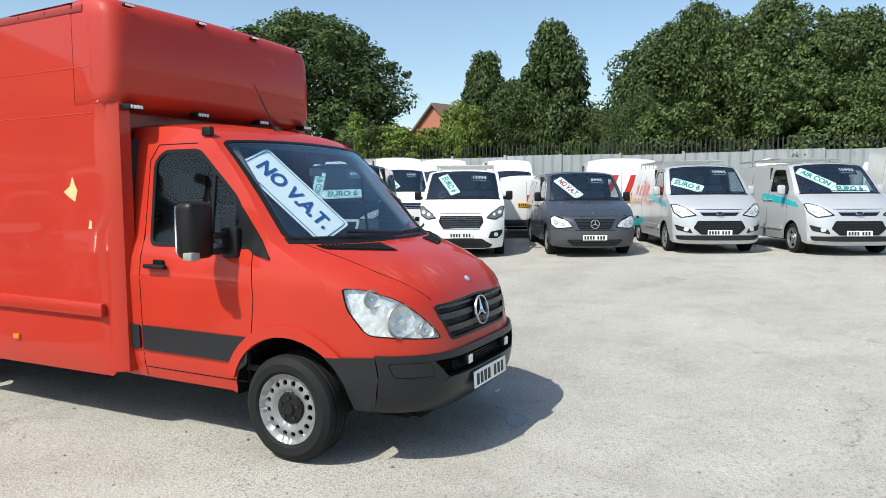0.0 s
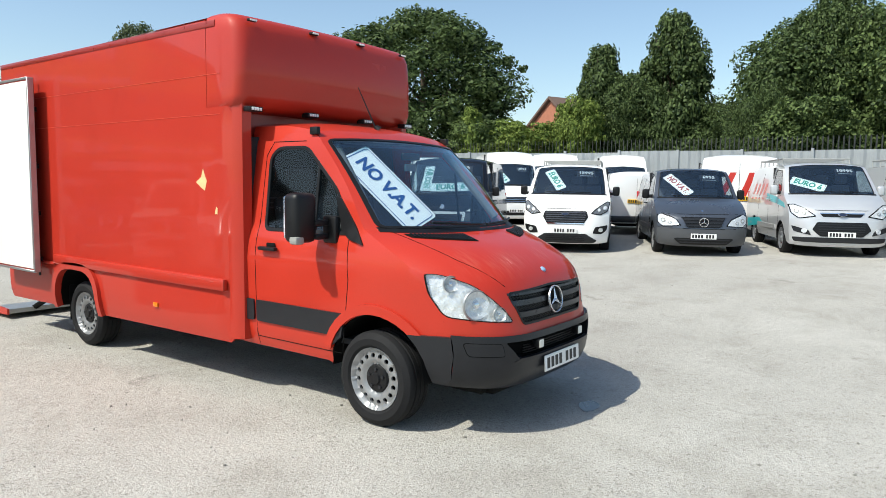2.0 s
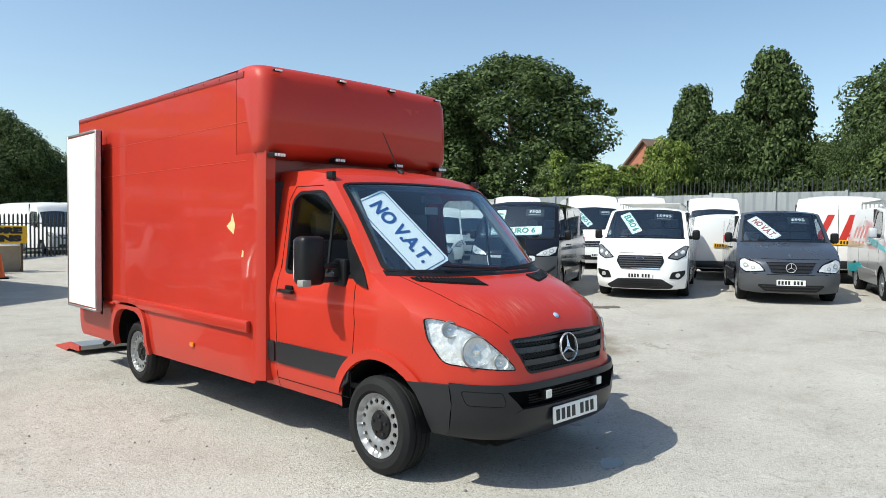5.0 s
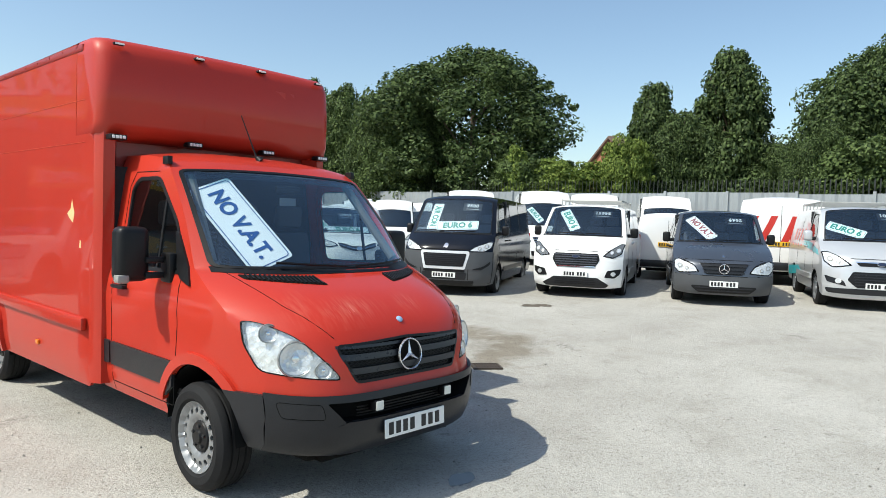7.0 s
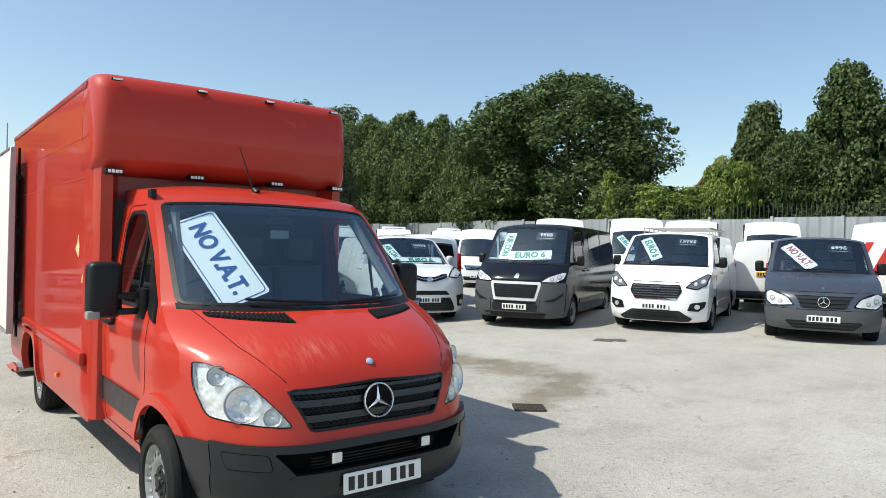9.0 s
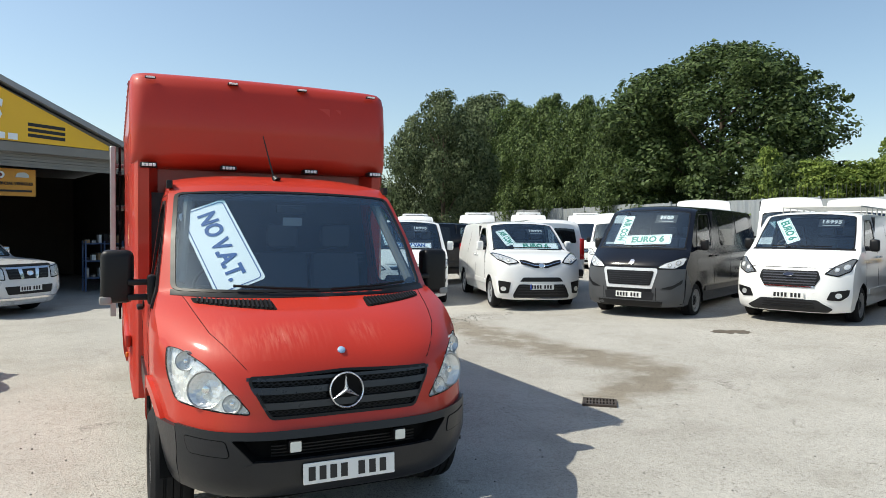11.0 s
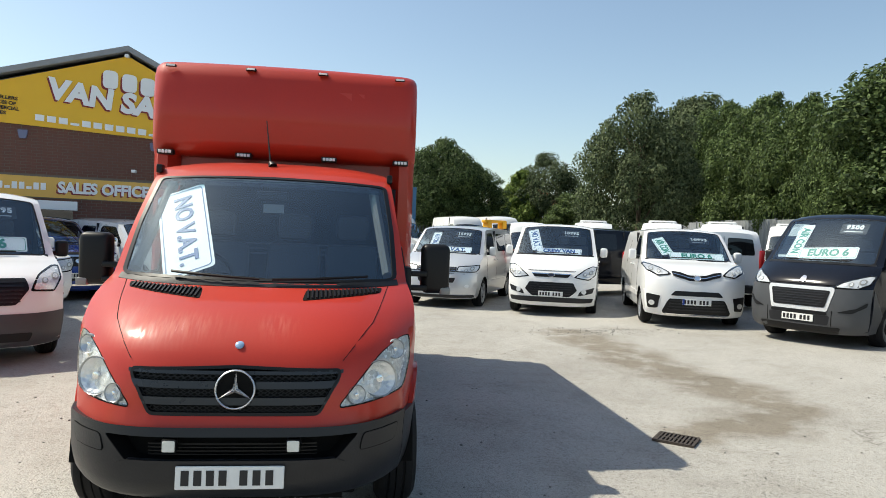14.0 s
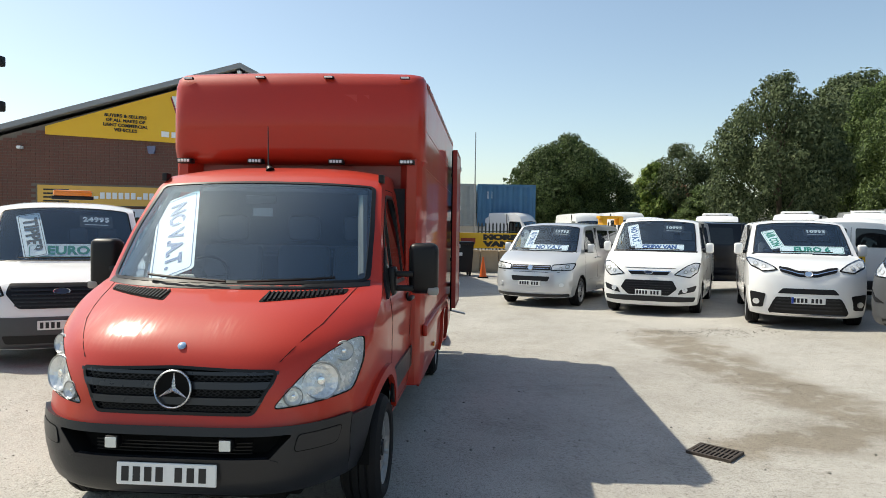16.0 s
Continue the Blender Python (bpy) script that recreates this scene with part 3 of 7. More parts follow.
# ---- the yard ----
def concrete():
    m = bpy.data.materials.new("dusty_concrete_yard")
    m.use_nodes = True
    nt = m.node_tree
    b = nt.nodes["Principled BSDF"]
    b.inputs["Roughness"].default_value = 0.85
    co = nt.nodes.new("ShaderNodeTexCoord")

    def noise_node(scale, detail=8, rough=0.6, dist=0.0):
        n = nt.nodes.new("ShaderNodeTexNoise")
        n.inputs["Scale"].default_value, n.inputs["Detail"].default_value, n.inputs["Roughness"].default_value, n.inputs["Distortion"].default_value = scale, detail, rough, dist
        nt.links.new(co.outputs["Object"], n.inputs["Vector"])
        return n.outputs["Fac"]

    def ramp(src, stops):
        r = nt.nodes.new("ShaderNodeValToRGB")
        while len(r.color_ramp.elements) < len(stops):
            r.color_ramp.elements.new(0.5)
        for e, (p, c) in zip(r.color_ramp.elements, stops):
            e.position, e.color = p, (*c, 1)
        nt.links.new(src, r.inputs[0])
        return r.outputs[0]

    def mixc(fac, a, c, mode='MIX'):
        x = nt.nodes.new("ShaderNodeMix")
        x.data_type, x.blend_type = 'RGBA', mode
        for sock, v in ((x.inputs[0], fac), (x.inputs[6], a), (x.inputs[7], c)):
            if isinstance(v, (int, float)):
                sock.default_value = v
            elif isinstance(v, tuple):
                sock.default_value = (*v, 1)
            else:
                nt.links.new(v, sock)
        return x.outputs[2]
    def mathn(op, a, c=0.0, d=0.0):
        x = nt.nodes.new("ShaderNodeMath")
        x.operation = op
        for i, v in enumerate((a, c, d)):
            if isinstance(v, (int, float)):
                x.inputs[i].default_value = v
            else:
                nt.links.new(v, x.inputs[i])
        return x.outputs[0]

    def wobbled(scale, amount):
        """The ground's own coordinates, pushed about by noise."""
        n, sub, add = nt.nodes.new("ShaderNodeTexNoise"), nt.nodes.new("ShaderNodeVectorMath"), nt.nodes.new("ShaderNodeVectorMath")
        n.inputs["Scale"].default_value, n.inputs["Detail"].default_value = scale, 6
        nt.links.new(co.outputs["Object"], n.inputs["Vector"])
        sub.operation, add.operation = 'SUBTRACT', 'MULTIPLY_ADD'
        sub.inputs[1].default_value = (0.5, 0.5, 0.5)
        nt.links.new(n.outputs["Color"], sub.inputs[0])
        nt.links.new(sub.outputs[0], add.inputs[0])
        add.inputs[1].default_value = (amount, amount, 0)
        nt.links.new(co.outputs["Object"], add.inputs[2])
        return add.outputs[0]
    base = ramp(noise_node(0.30, 7, 0.62), [(0.3, (0.385, 0.365, 0.33)), (0.5, (0.445, 0.425, 0.385)), (0.72, (0.50, 0.48, 0.44))])
    patches = ramp(noise_node(1.3, 8, 0.70, 0.3), [(0.33, (0.84, 0.83, 0.81)), (0.52, (1.0, 1.0, 1.0)), (0.8, (1.06, 1.06, 1.05))])
    col = mixc(1.0, base, patches, 'MULTIPLY')
    # trodden grit: pale crumbs, dark pits and fine grain
    speck = ramp(noise_node(42, 3, 0.7), [(0.34, (0.52, 0.50, 0.48)), (0.44, (1, 1, 1)), (0.60, (1, 1, 1)), (0.70, (1.22, 1.22, 1.19))])
    col = mixc(1.0, col, speck, 'MULTIPLY')
    grit = ramp(noise_node(150, 2, 0.6), [(0.36, (0.50, 0.49, 0.48)), (0.54, (1.05, 1.05, 1.05))])
    col = mixc(0.9, col, grit, 'MULTIPLY')
    pit = nt.nodes.new("ShaderNodeTexVoronoi")
    pit.inputs["Scale"].default_value = 9.0
    nt.links.new(wobbled(14, 0.12), pit.inputs["Vector"])
    pits = ramp(pit.outputs["Distance"], [(0.0, (0.30, 0.29, 0.28)), (0.10, (0.55, 0.54, 0.52)), (0.17, (1, 1, 1))])
    col = mixc(ramp(noise_node(0.8, 5, 0.6), [(0.42, (0.05, 0.05, 0.05)), (0.64, (0.8, 0.8, 0.8))]), col, mixc(1.0, col, pits, 'MULTIPLY'))
    # a few hairline cracks
    vor = nt.nodes.new("ShaderNodeTexVoronoi")
    vor.feature = 'DISTANCE_TO_EDGE'
    vor.inputs["Scale"].default_value = 0.16
    nt.links.new(wobbled(1.1, 2.6), vor.inputs["Vector"])
    crack = ramp(vor.outputs["Distance"], [(0.0, (0.50, 0.49, 0.47)), (0.0016, (0.78, 0.77, 0.75)), (0.004, (1, 1, 1))])
    col = mixc(ramp(noise_node(1.1, 4), [(0.52, (0, 0, 0)), (0.62, (0.85, 0.85, 0.85))]), col, mixc(1.0, col, crack, 'MULTIPLY'))
    # earthy trail washed from the rows of stock to the drain
    sep = nt.nodes.new("ShaderNodeSeparateXYZ")
    nt.links.new(wobbled(1.6, 0.9), sep.inputs[0])
    X, Y = sep.outputs[0], sep.outputs[1]

    def trail(ax, ay, bx, by, wide):
        """1 on the line from a to b, falling to 0 at its sides."""
        dx, dy = bx - ax, by - ay
        px, py = mathn('SUBTRACT', X, ax), mathn('SUBTRACT', Y, ay)
        t = mathn('DIVIDE', mathn('ADD', mathn('MULTIPLY', px, dx), mathn('MULTIPLY', py, dy)), dx * dx + dy * dy)
        t.node.use_clamp = True
        ex, ey = mathn('SUBTRACT', px, mathn('MULTIPLY', t, dx)), mathn('SUBTRACT', py, mathn('MULTIPLY', t, dy))
        d = mathn('SQRT', mathn('ADD', mathn('MULTIPLY', ex, ex), mathn('MULTIPLY', ey, ey)))
        out = mathn('SUBTRACT', 1.0, mathn('DIVIDE', d, wide))
        out.node.use_clamp = True
        return out
    damp = mathn('MAXIMUM', mathn('MAXIMUM', trail(4.6, 8.6, 4.75, 5.6, 0.75), trail(4.75, 5.6, 5.15, 3.4, 0.7)), mathn('MAXIMUM', trail(5.15, 3.4, 4.5, 2.5, 0.6), trail(4.5, 2.7, 3.6, 2.25, 0.45)))
    damp = mathn('MULTIPLY', mathn('MULTIPLY', damp, 2.2), ramp(noise_node(2.2, 6, 0.65), [(0.36, (0.15, 0.15, 0.15)), (0.62, (1, 1, 1))]))
    damp.node.use_clamp = True
    col = mixc(damp, col, mixc(1.0, col, (0.60, 0.55, 0.48), 'MULTIPLY'))
    nt.links.new(col, b.inputs["Base Color"])
    bp = nt.nodes.new("ShaderNodeBump")
    bp.inputs["Strength"].default_value, bp.inputs["Distance"].default_value = 0.8, 0.012
    h = mathn('ADD', noise_node(60, 4), mathn('MULTIPLY', noise_node(6, 6), 1.5))
    nt.links.new(h, bp.inputs["Height"])
    nt.links.new(bp.outputs[0], b.inputs["Normal"])
    return m


def build_ground():
    xs = sorted(set([-600, -300, -150, -80] + list(np.arange(-50, 70.1, 2.5)) + [80, 150, 300, 600] + list(np.arange(-8, 18, 0.75))))
    ys = sorted(set([-600, -300, -150, -80] + list(np.arange(-50, 80.1, 2.5)) + [90, 150, 300, 600] + list(np.arange(-8, 18, 0.75))))
    b = bmesh.new()
    rows = [[b.verts.new((x, y, ground_z(x, y))) for x in xs] for y in ys]
    for p, q in zip(rows, rows[1:]):
        for i in range(len(xs) - 1):
            b.faces.new((p[i], p[i + 1], q[i + 1], q[i]))
    return solid("ground", b, concrete(), "pale dusty cracked concrete yard", "ground", kind="structure")


build_ground()


# ---- the red box van ----
TRUCK = thing("box_van", "red box van with white doors open at the back", "van", pose(0, 0, 0))
CAB = Skin([(0.03, 0.375, 0.36, 0.40), (-0.025, 0.42, 0.30, 0.45), (-0.047, 0.58, 0.27, 0.60), (-0.043, 0.71, 0.285, 0.735), (-0.024, 0.745, 0.31, 0.77), (0.0, 0.90, 0.40, 0.95), (0.03, 1.045, 0.50, 1.10), (0.10, 1.14, 0.56, 1.165),
            (0.30, 1.27, 0.72, 1.27), (0.58, 1.365, 0.95, 1.385), (0.66, 1.395, 1.01, 1.41), (1.04, 1.77, 1.24, 1.74), (1.45, 2.085, 1.55, 2.065), (1.62, 2.175, 1.68, 2.14), (1.95, 2.235, 1.98, 2.18), (2.36, 2.25, 2.36, 2.19)],
           [(0.36, 0.905), (0.46, 0.950), (0.55, 0.970), (1.15, 0.985), (1.30, 0.965), (1.41, 0.925), (2.05, 0.835), (2.18, 0.79), (2.3, 0.76)], 3.0, 0.235, 0.95)


def truck_cab(t):
    S = CAB
    wheel_y, arch_r = 0.87, 0.435
    arch = [(wheel_y + arch_r * math.cos(a), 0.40 + arch_r * 0.98 * math.sin(a)) for a in [math.pi * i / 16 for i in range(17)]]
    bottom = [(2.36, 0.42), (1.36, 0.42), (1.31, 0.40)] + arch[1:-1] + [(0.435, 0.41), (0.40, 0.405)]
    ws = [(-0.90, S.at(10.12)), (0.90, S.at(10.12)), (0.925, S.at(11)), (0.925, S.at(11.93)), (0, S.at(11.97)), (-0.925, S.at(11.93)), (-0.925, S.at(11))]
    ws = rounded(ws, 0.05)
    grille = S.front([(-0.42, 0.785), (0.42, 0.785), (0.525, 0.975), (0.515, 1.008), (0, 1.03), (-0.515, 1.008), (-0.525, 0.975)])
    grille = rounded(grille, 0.03)
    lamp = S.front([(0.515, 0.815), (0.875, 0.83), (0.912, 0.95), (0.905, 1.115), (0.85, 1.115), (0.73, 1.045), (0.615, 0.93)])
    lamp = rounded(lamp, 0.03)
    lamp_r = mirror_poly(lamp)
    intake = rounded(S.front([(-0.50, 0.562), (0.50, 0.562), (0.62, 0.688), (-0.62, 0.688)]), 0.03)
    win = rounded([(1.13, 1.385), (2.06, 1.375), (2.08, 1.93), (2.0, 1.995), (1.68, 1.995), (1.33, 1.69)], 0.05)
    body = S.body(bottom, [ws, grille, lamp, lamp_r, intake], [win], 0.07)
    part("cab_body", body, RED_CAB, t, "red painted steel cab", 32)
    # bumper over the lower front, wrapped round the corners
    bump = S.front([(-0.5, 0.722)])[0][1]
    bo = [(-1.0, 0.02), (1.0, 0.02), (1.0, bump), (-1.0, bump)]
    part("bumper", sheet(S.top, bo, [intake], 0.07, 0.026, 0.045), PLASTIC, t, "scuffed dark grey plastic bumper")
    for sd, f, fl in ((1, S.left, False), (-1, S.right, True)):
        corner = [(0.285, 0.735), (0.268, 0.60), (0.298, 0.45), (0.345, 0.408), (0.43, 0.415)] + [(wheel_y - 0.435 * math.cos(a), 0.40 + 0.427 * math.sin(a)) for a in (0.15, 0.4, 0.65, 0.87)]
        part("bumper_corner", sheet(f, corner, (), 0.06, 0.026, 0.045, fl), PLASTIC, t)
        # door and its rubbing strip
        part("door_seam", join(sheet(f, [(1.19, 0.43), (1.195, 0.43), (1.116, 1.05), (1.138, 1.36), (1.133, 1.36), (1.111, 1.05)], (), 0.1, 0.002, 0.004, fl), sheet(f, [(2.14, 0.43), (2.145, 0.43), (2.145, 1.95), (2.07, 2.057), (1.70, 2.057), (1.70, 2.052), (2.066, 2.052), (2.14, 1.945)], (), 0.1, 0.002, 0.004, fl),
                               sheet(f, [(1.20, 0.50), (2.14, 0.50), (2.14, 0.505), (1.20, 0.505)], (), 0.1, 0.002, 0.004, fl)), SEAM, t)
        part("rubbing_strip", join(sheet(f, rounded([(1.20, 0.63), (2.13, 0.63), (2.13, 0.80), (1.17, 0.80)], 0.02), (), 0.1, 0.016, 0.02, fl), sheet(f, rounded([(2.16, 0.63), (2.35, 0.63), (2.35, 0.80), (2.16, 0.80)], 0.02), (), 0.1, 0.016, 0.02, fl),
                                   sheet(f, rounded([(1.285, 0.55), (1.18, 0.63), (1.15, 0.80), (1.10, 0.80), (1.19, 0.70), (1.25, 0.60)], 0.01), (), 0.1, 0.016, 0.02, fl)), PLASTIC, t, "grey plastic rubbing strip")
        # wheel arch lip
        lip_o = [(wheel_y + 0.505 * math.cos(a), 0.40 + 0.50 * math.sin(a)) for a in [math.pi * i / 20 for i in range(2, 18)]]
        lip_i = [(wheel_y + 0.437 * math.cos(a), 0.40 + 0.43 * math.sin(a)) for a in [math.pi * i / 20 for i in range(2, 18)]]
        part("wheel_arch", sheet(f, lip_o + lip_i[::-1], (), 0.05, 0.025, 0.04, fl), RED, t)
        part("arch_liner", arch_liner(sd * 0.95, wheel_y, 0.40, 0.43, sd), SEAM, t)
        # side glass, its rubber, a divider and the quarter panel at the pillar's foot
        part("side_window", sheet(f, win, (), 0.1, -0.004, 0.004, fl), SIDEGLASS, t, "tinted door glass")
        part("window_seal", sheet(f, shrink(win, -0.022), [shrink(win, 0.004)], 0.08, 0.005, 0.01, fl), BLACK, t)
        part("window_divider", sheet(f, [(1.50, 1.38), (1.525, 1.38), (1.535, 1.86), (1.51, 1.84)], (), 0.1, 0.006, 0.012, fl), BLACK, t)
        part("mirror_sail", sheet(f, rounded([(0.98, 1.30), (1.13, 1.335), (1.22, 1.40), (1.31, 1.64), (1.26, 1.63), (1.10, 1.45)], 0.015), (), 0.06, 0.014, 0.02, fl), BLACK, t)
        # door handle
        h = part("door_handle", box(sd * 0.985, sd * 1.03, 1.86, 2.06, 1.205, 1.235, 0.012), BLACK, t, "black door handle")
        part("handle_cup", box(sd * 0.978, sd * 0.988, 1.90, 2.0, 1.215, 1.265, 0.008), SEAM, h)
        # mirror on twin arms
        mi = part("wing_mirror", box(sd * 1.06, sd * 1.265, 1.33, 1.48, 1.31, 1.665, 0.045, 3), BLACK, t, "large black wing mirror")
        part("mirror_arm", join(box(sd * 0.90, sd * 1.10, 1.31, 1.36, 1.43, 1.47, 0.012), box(sd * 0.90, sd * 1.10, 1.31, 1.36, 1.33, 1.37, 0.012), box(sd * 0.92, sd * 0.98, 1.24, 1.38, 1.30, 1.50, 0.02)), BLACK, mi)
        part("mirror_glass", box(sd * 1.08, sd * 1.245, 1.478, 1.484, 1.34, 1.64, 0.01, 1), CHROME, mi)
        part("indicator", box(sd * 1.195, sd * 1.272, 1.326, 1.405, 1.303, 1.358, 0.014), LAMP_BOWL_GREY, mi, "clear indicator lens")
    wsg = part("windscreen", sheet(S.top, ws, (), 0.09, 0.002, 0.004), SCREEN, t, "clear laminated windscreen")
    part("windscreen_seal", sheet(S.top, shrink(ws, -0.028), [shrink(ws, 0.004)], 0.08, 0.006, 0.012), BLACK, t)
    # tinted band and stickers
    part("sun_strip", sheet(S.top, [(-0.90, S.at(11.74)), (0.90, S.at(11.74)), (0.90, S.at(11.92)), (-0.90, S.at(11.92))], (), 0.1, -0.006), glass("green_tint_band", (0.35, 0.50, 0.55)), wsg)
    # front grille: dark frame, mesh rows, three bars, star
    part("grille_backing", sheet(S.top, grille, (), 0.07, -0.045), SEAM, t)
    part("grille_frame", sheet(S.top, shrink(grille, -0.003), [shrink(grille, 0.014)], 0.06, 0.004, 0.045), BLACK, t)
    for z0, z1 in ((0.835, 0.872), (0.915, 0.952), (0.985, 1.003)):
        hw0, hw1 = np.interp(z0, [0.785, 0.98], [0.42, 0.535]), np.interp(z1, [0.785, 0.98], [0.42, 0.535])
        part("grille_bar", sheet(S.top, S.front([(-hw0, z0), (hw0, z0), (hw1, z1), (-hw1, z1)]), (), 0.07, 0.004, 0.03), mat("satin_black_grille", (0.016, 0.018, 0.024), 0.28), t)
    mesh = []
    for zz in (0.80, 0.8175, 0.885, 0.9025, 0.963, 0.975):
        hw = float(np.interp(zz, [0.785, 0.98], [0.42, 0.53]))
        n = int(hw * 2 / 0.034)
        for i in range(n):
            for q in (-1, 1):
                xx = -hw + (i + 0.5) * 2 * hw / n
                pts = S.front([(xx - 0.017, zz - 0.009 * q), (xx - 0.013, zz - 0.012 * q), (xx + 0.017, zz + 0.007 * q), (xx + 0.013, zz + 0.010 * q)])
                b = bmesh.new()
                vv = [b.verts.new(Vector(S.top(*p)) + Vector((0, 0.012, 0))) for p in pts]
                b.faces.new(vv if q > 0 else vv[::-1])
                mesh.append(b)
    tagged(part("grille_mesh", join(*mesh), BLACK, t, "black diamond grille mesh"), kind="stuff")
    star = []
    ring = lathe([(0.0905, 0.0), (0.0915, -0.010), (0.0955, -0.014), (0.0995, -0.010), (0.1005, 0.0)], 40)
    ring.transform(Matrix.Rotation(radians(90), 4, 'Z'))
    star.append(ring)
    for k in range(3):
        a = radians(90 + 120 * k)
        d, nrm = Vector((math.cos(a), 0, math.sin(a))), Vector((-math.sin(a), 0, math.cos(a)))
        b = bmesh.new()
        tip, l, r, mid = b.verts.new(d * 0.092), b.verts.new(nrm * 0.015 - d * 0.006), b.verts.new(-nrm * 0.015 - d * 0.006), b.verts.new(Vector((0, -0.018, 0)))
        b.faces.new((tip, l, mid)), b.faces.new((mid, r, tip))
        star.append(b)
    sb = join(*star)
    bmesh.ops.recalc_face_normals(sb, faces=sb.faces[:])
    sb.transform(Matrix.Translation((0, -0.018, 0.917)) @ Matrix.Rotation(radians(-8), 4, 'X'))
    part("front_emblem", sb, EMBLEM, t, "chrome three-pointed emblem in a ring", 20)
    part("emblem_disc", lathe([(0.0, 0.0), (0.098, 0.0)], 32, Matrix.Translation((0, -0.006, 0.917)) @ Matrix.Rotation(radians(90), 4, 'Z')), SEAM, t)
    bd = part("bonnet_badge", lathe([(0.0, -0.010), (0.015, -0.009), (0.022, -0.004), (0.023, 0.004)], 20, Matrix.Translation((0, 0.086, 1.126)) @ Matrix.Rotation(radians(-48), 4, 'X') @ Matrix.Rotation(radians(90), 4, 'Z')), mat("blue_enamel_badge", (0.28, 0.42, 0.60), 0.25), t)
    # bonnet: shut lines that also draw the creases' shade, vents
    for sd in (1, -1):
        # thin dark strip along the bonnet crease, painted in place of its shade
        ln = [(0.575, 6.02), (0.62, 6.6), (0.73, 7.6), (0.80, 8.5), (0.86, 9.6)]
        poly = [(sd * u, S.at(k)) for u, k in ln]
        poly += [(sd * (u - 0.0045), S.at(k)) for u, k in ln[::-1]]
        part("bonnet_seam", sheet(S.top, poly if sd < 0 else poly[::-1], (), 0.2, 0.002, 0.004), SEAM, t)
        vo = rounded([(sd * u, S.at(k)) for u, k in ((0.30, 8.50), (0.79, 8.80), (0.81, 9.30), (0.32, 9.12))], 0.02)
        part("vent_backing", sheet(S.top, vo if sd > 0 else vo[::-1], (), 0.1, 0.003, 0.006), SEAM, t)
        slats = []
        for i in range(17):
            f0 = (i + 0.25) / 17
            u0 = 0.32 + 0.46 * f0
            k0, k1 = 8.55 + 0.28 * f0, 9.09 + 0.16 * f0
            q = [(sd * u0, S.at(k0)), (sd * (u0 + 0.011), S.at(k0)), (sd * (u0 + 0.011), S.at(k1)), (sd * u0, S.at(k1))]
            slats.append(sheet(S.top, q if sd > 0 else q[::-1], (), 0.3, 0.012, 0.01))
        part("vent_slats", join(*slats), BLACK, t, "black bonnet vent grating")
        # headlamp: bowl, reflectors, bulbs and lens
        lp = lamp if sd > 0 else lamp_r
        hl = part("headlamp", sheet(S.top, lp, (), 0.06, -0.022, -0.022), LAMP_BACK, t, "clear headlamp with two reflectors")
        for (x, z, r) in ((0.735, 0.920, 0.092), (0.612, 0.866, 0.046), (0.825, 1.045, 0.050)):
            u, s = S.front([(x, z)])[0]
            p = Vector(S.top(sd * u, s))
            n = Vector((sd * 0.42, -0.9, 0.1)).normalized()
            mm = Matrix.Translation(p - n * 0.002) @ n.to_track_quat("X", "Z").to_matrix().to_4x4()
            part("reflector", lathe([(0.0, -0.035), (r * 0.5, -0.028), (r * 0.9, -0.006), (r, 0.0), (r * 1.08, -0.012)], 24, mm), REFLECTOR, hl)
            part("reflector_rim", lathe([(r * 1.0, -0.004), (r * 1.10, 0.004), (r * 1.16, -0.010)], 24, mm), ALU, hl)
            part("bulb", lathe([(0.0, 0.0), (r * 0.22, -0.004), (r * 0.25, -0.03)], 12, mm), CHROME, hl)
        part("lens", sheet(S.top, lp, (), 0.06, 0.004, 0.004), LENS, hl)
        part("lamp_gap", sheet(S.top, shrink(lp, -0.005), [shrink(lp, 0.001)], 0.06, 0.001, 0.004), SEAM, hl)
        # bumper lamps and towing-eye covers
        u, s = S.front([(0.30, 0.64)])[0]
        p = Vector(S.top(sd * u, s))
        fl2 = part("spot_lamp", box(p.x - 0.035, p.x + 0.035, p.y - 0.035, p.y + 0.02, 0.615, 0.68, 0.008), BLACK, t, "small square led lamp")
        part("lens", box(p.x - 0.030, p.x + 0.030, p.y - 0.040, p.y - 0.034, 0.62, 0.675, 0.004, 1), mat("led_lens", (0.72, 0.72, 0.66), 0.25), fl2)
        cov = rounded(S.front([(sd * x, z) for x, z in ((0.62, 0.60), (0.80, 0.60), (0.82, 0.68), (0.64, 0.68))]), 0.02)
        part("bumper_cover", sheet(S.top, shrink(cov if sd > 0 else cov[::-1], -0.004), (), 0.08, 0.0275, 0.002), SEAM, t)
        part("bumper_cover", sheet(S.top, cov if sd > 0 else cov[::-1], (), 0.08, 0.030, 0.004), PLASTIC, t)
        part("gutter_clip", box(sd * 0.80, sd * 0.84, 1.58, 1.66, 2.10, 2.16, 0.008), BLACK, t)
    part("intake_backing", sheet(S.top, shrink(intake, 0.002), (), 0.08, -0.09, -0.112), SEAM, t)
    im = [sheet(S.top, S.front([(-0.42, z), (0.42, z), (0.42, z + 0.006), (-0.42, z + 0.006)]), (), 0.1, -0.03, 0.01) for z in (0.585, 0.603, 0.621, 0.639)]
    part("intake_mesh", join(*im), BLACK, t)
    part("bumper_step", sheet(S.top, S.front([(-0.55, 0.555), (0.55, 0.555), (0.50, 0.575), (-0.50, 0.575)]), (), 0.1, 0.03, 0.03), PLASTIC, t)
    number_plate(t, -0.088, 0.495, tilt=-3)
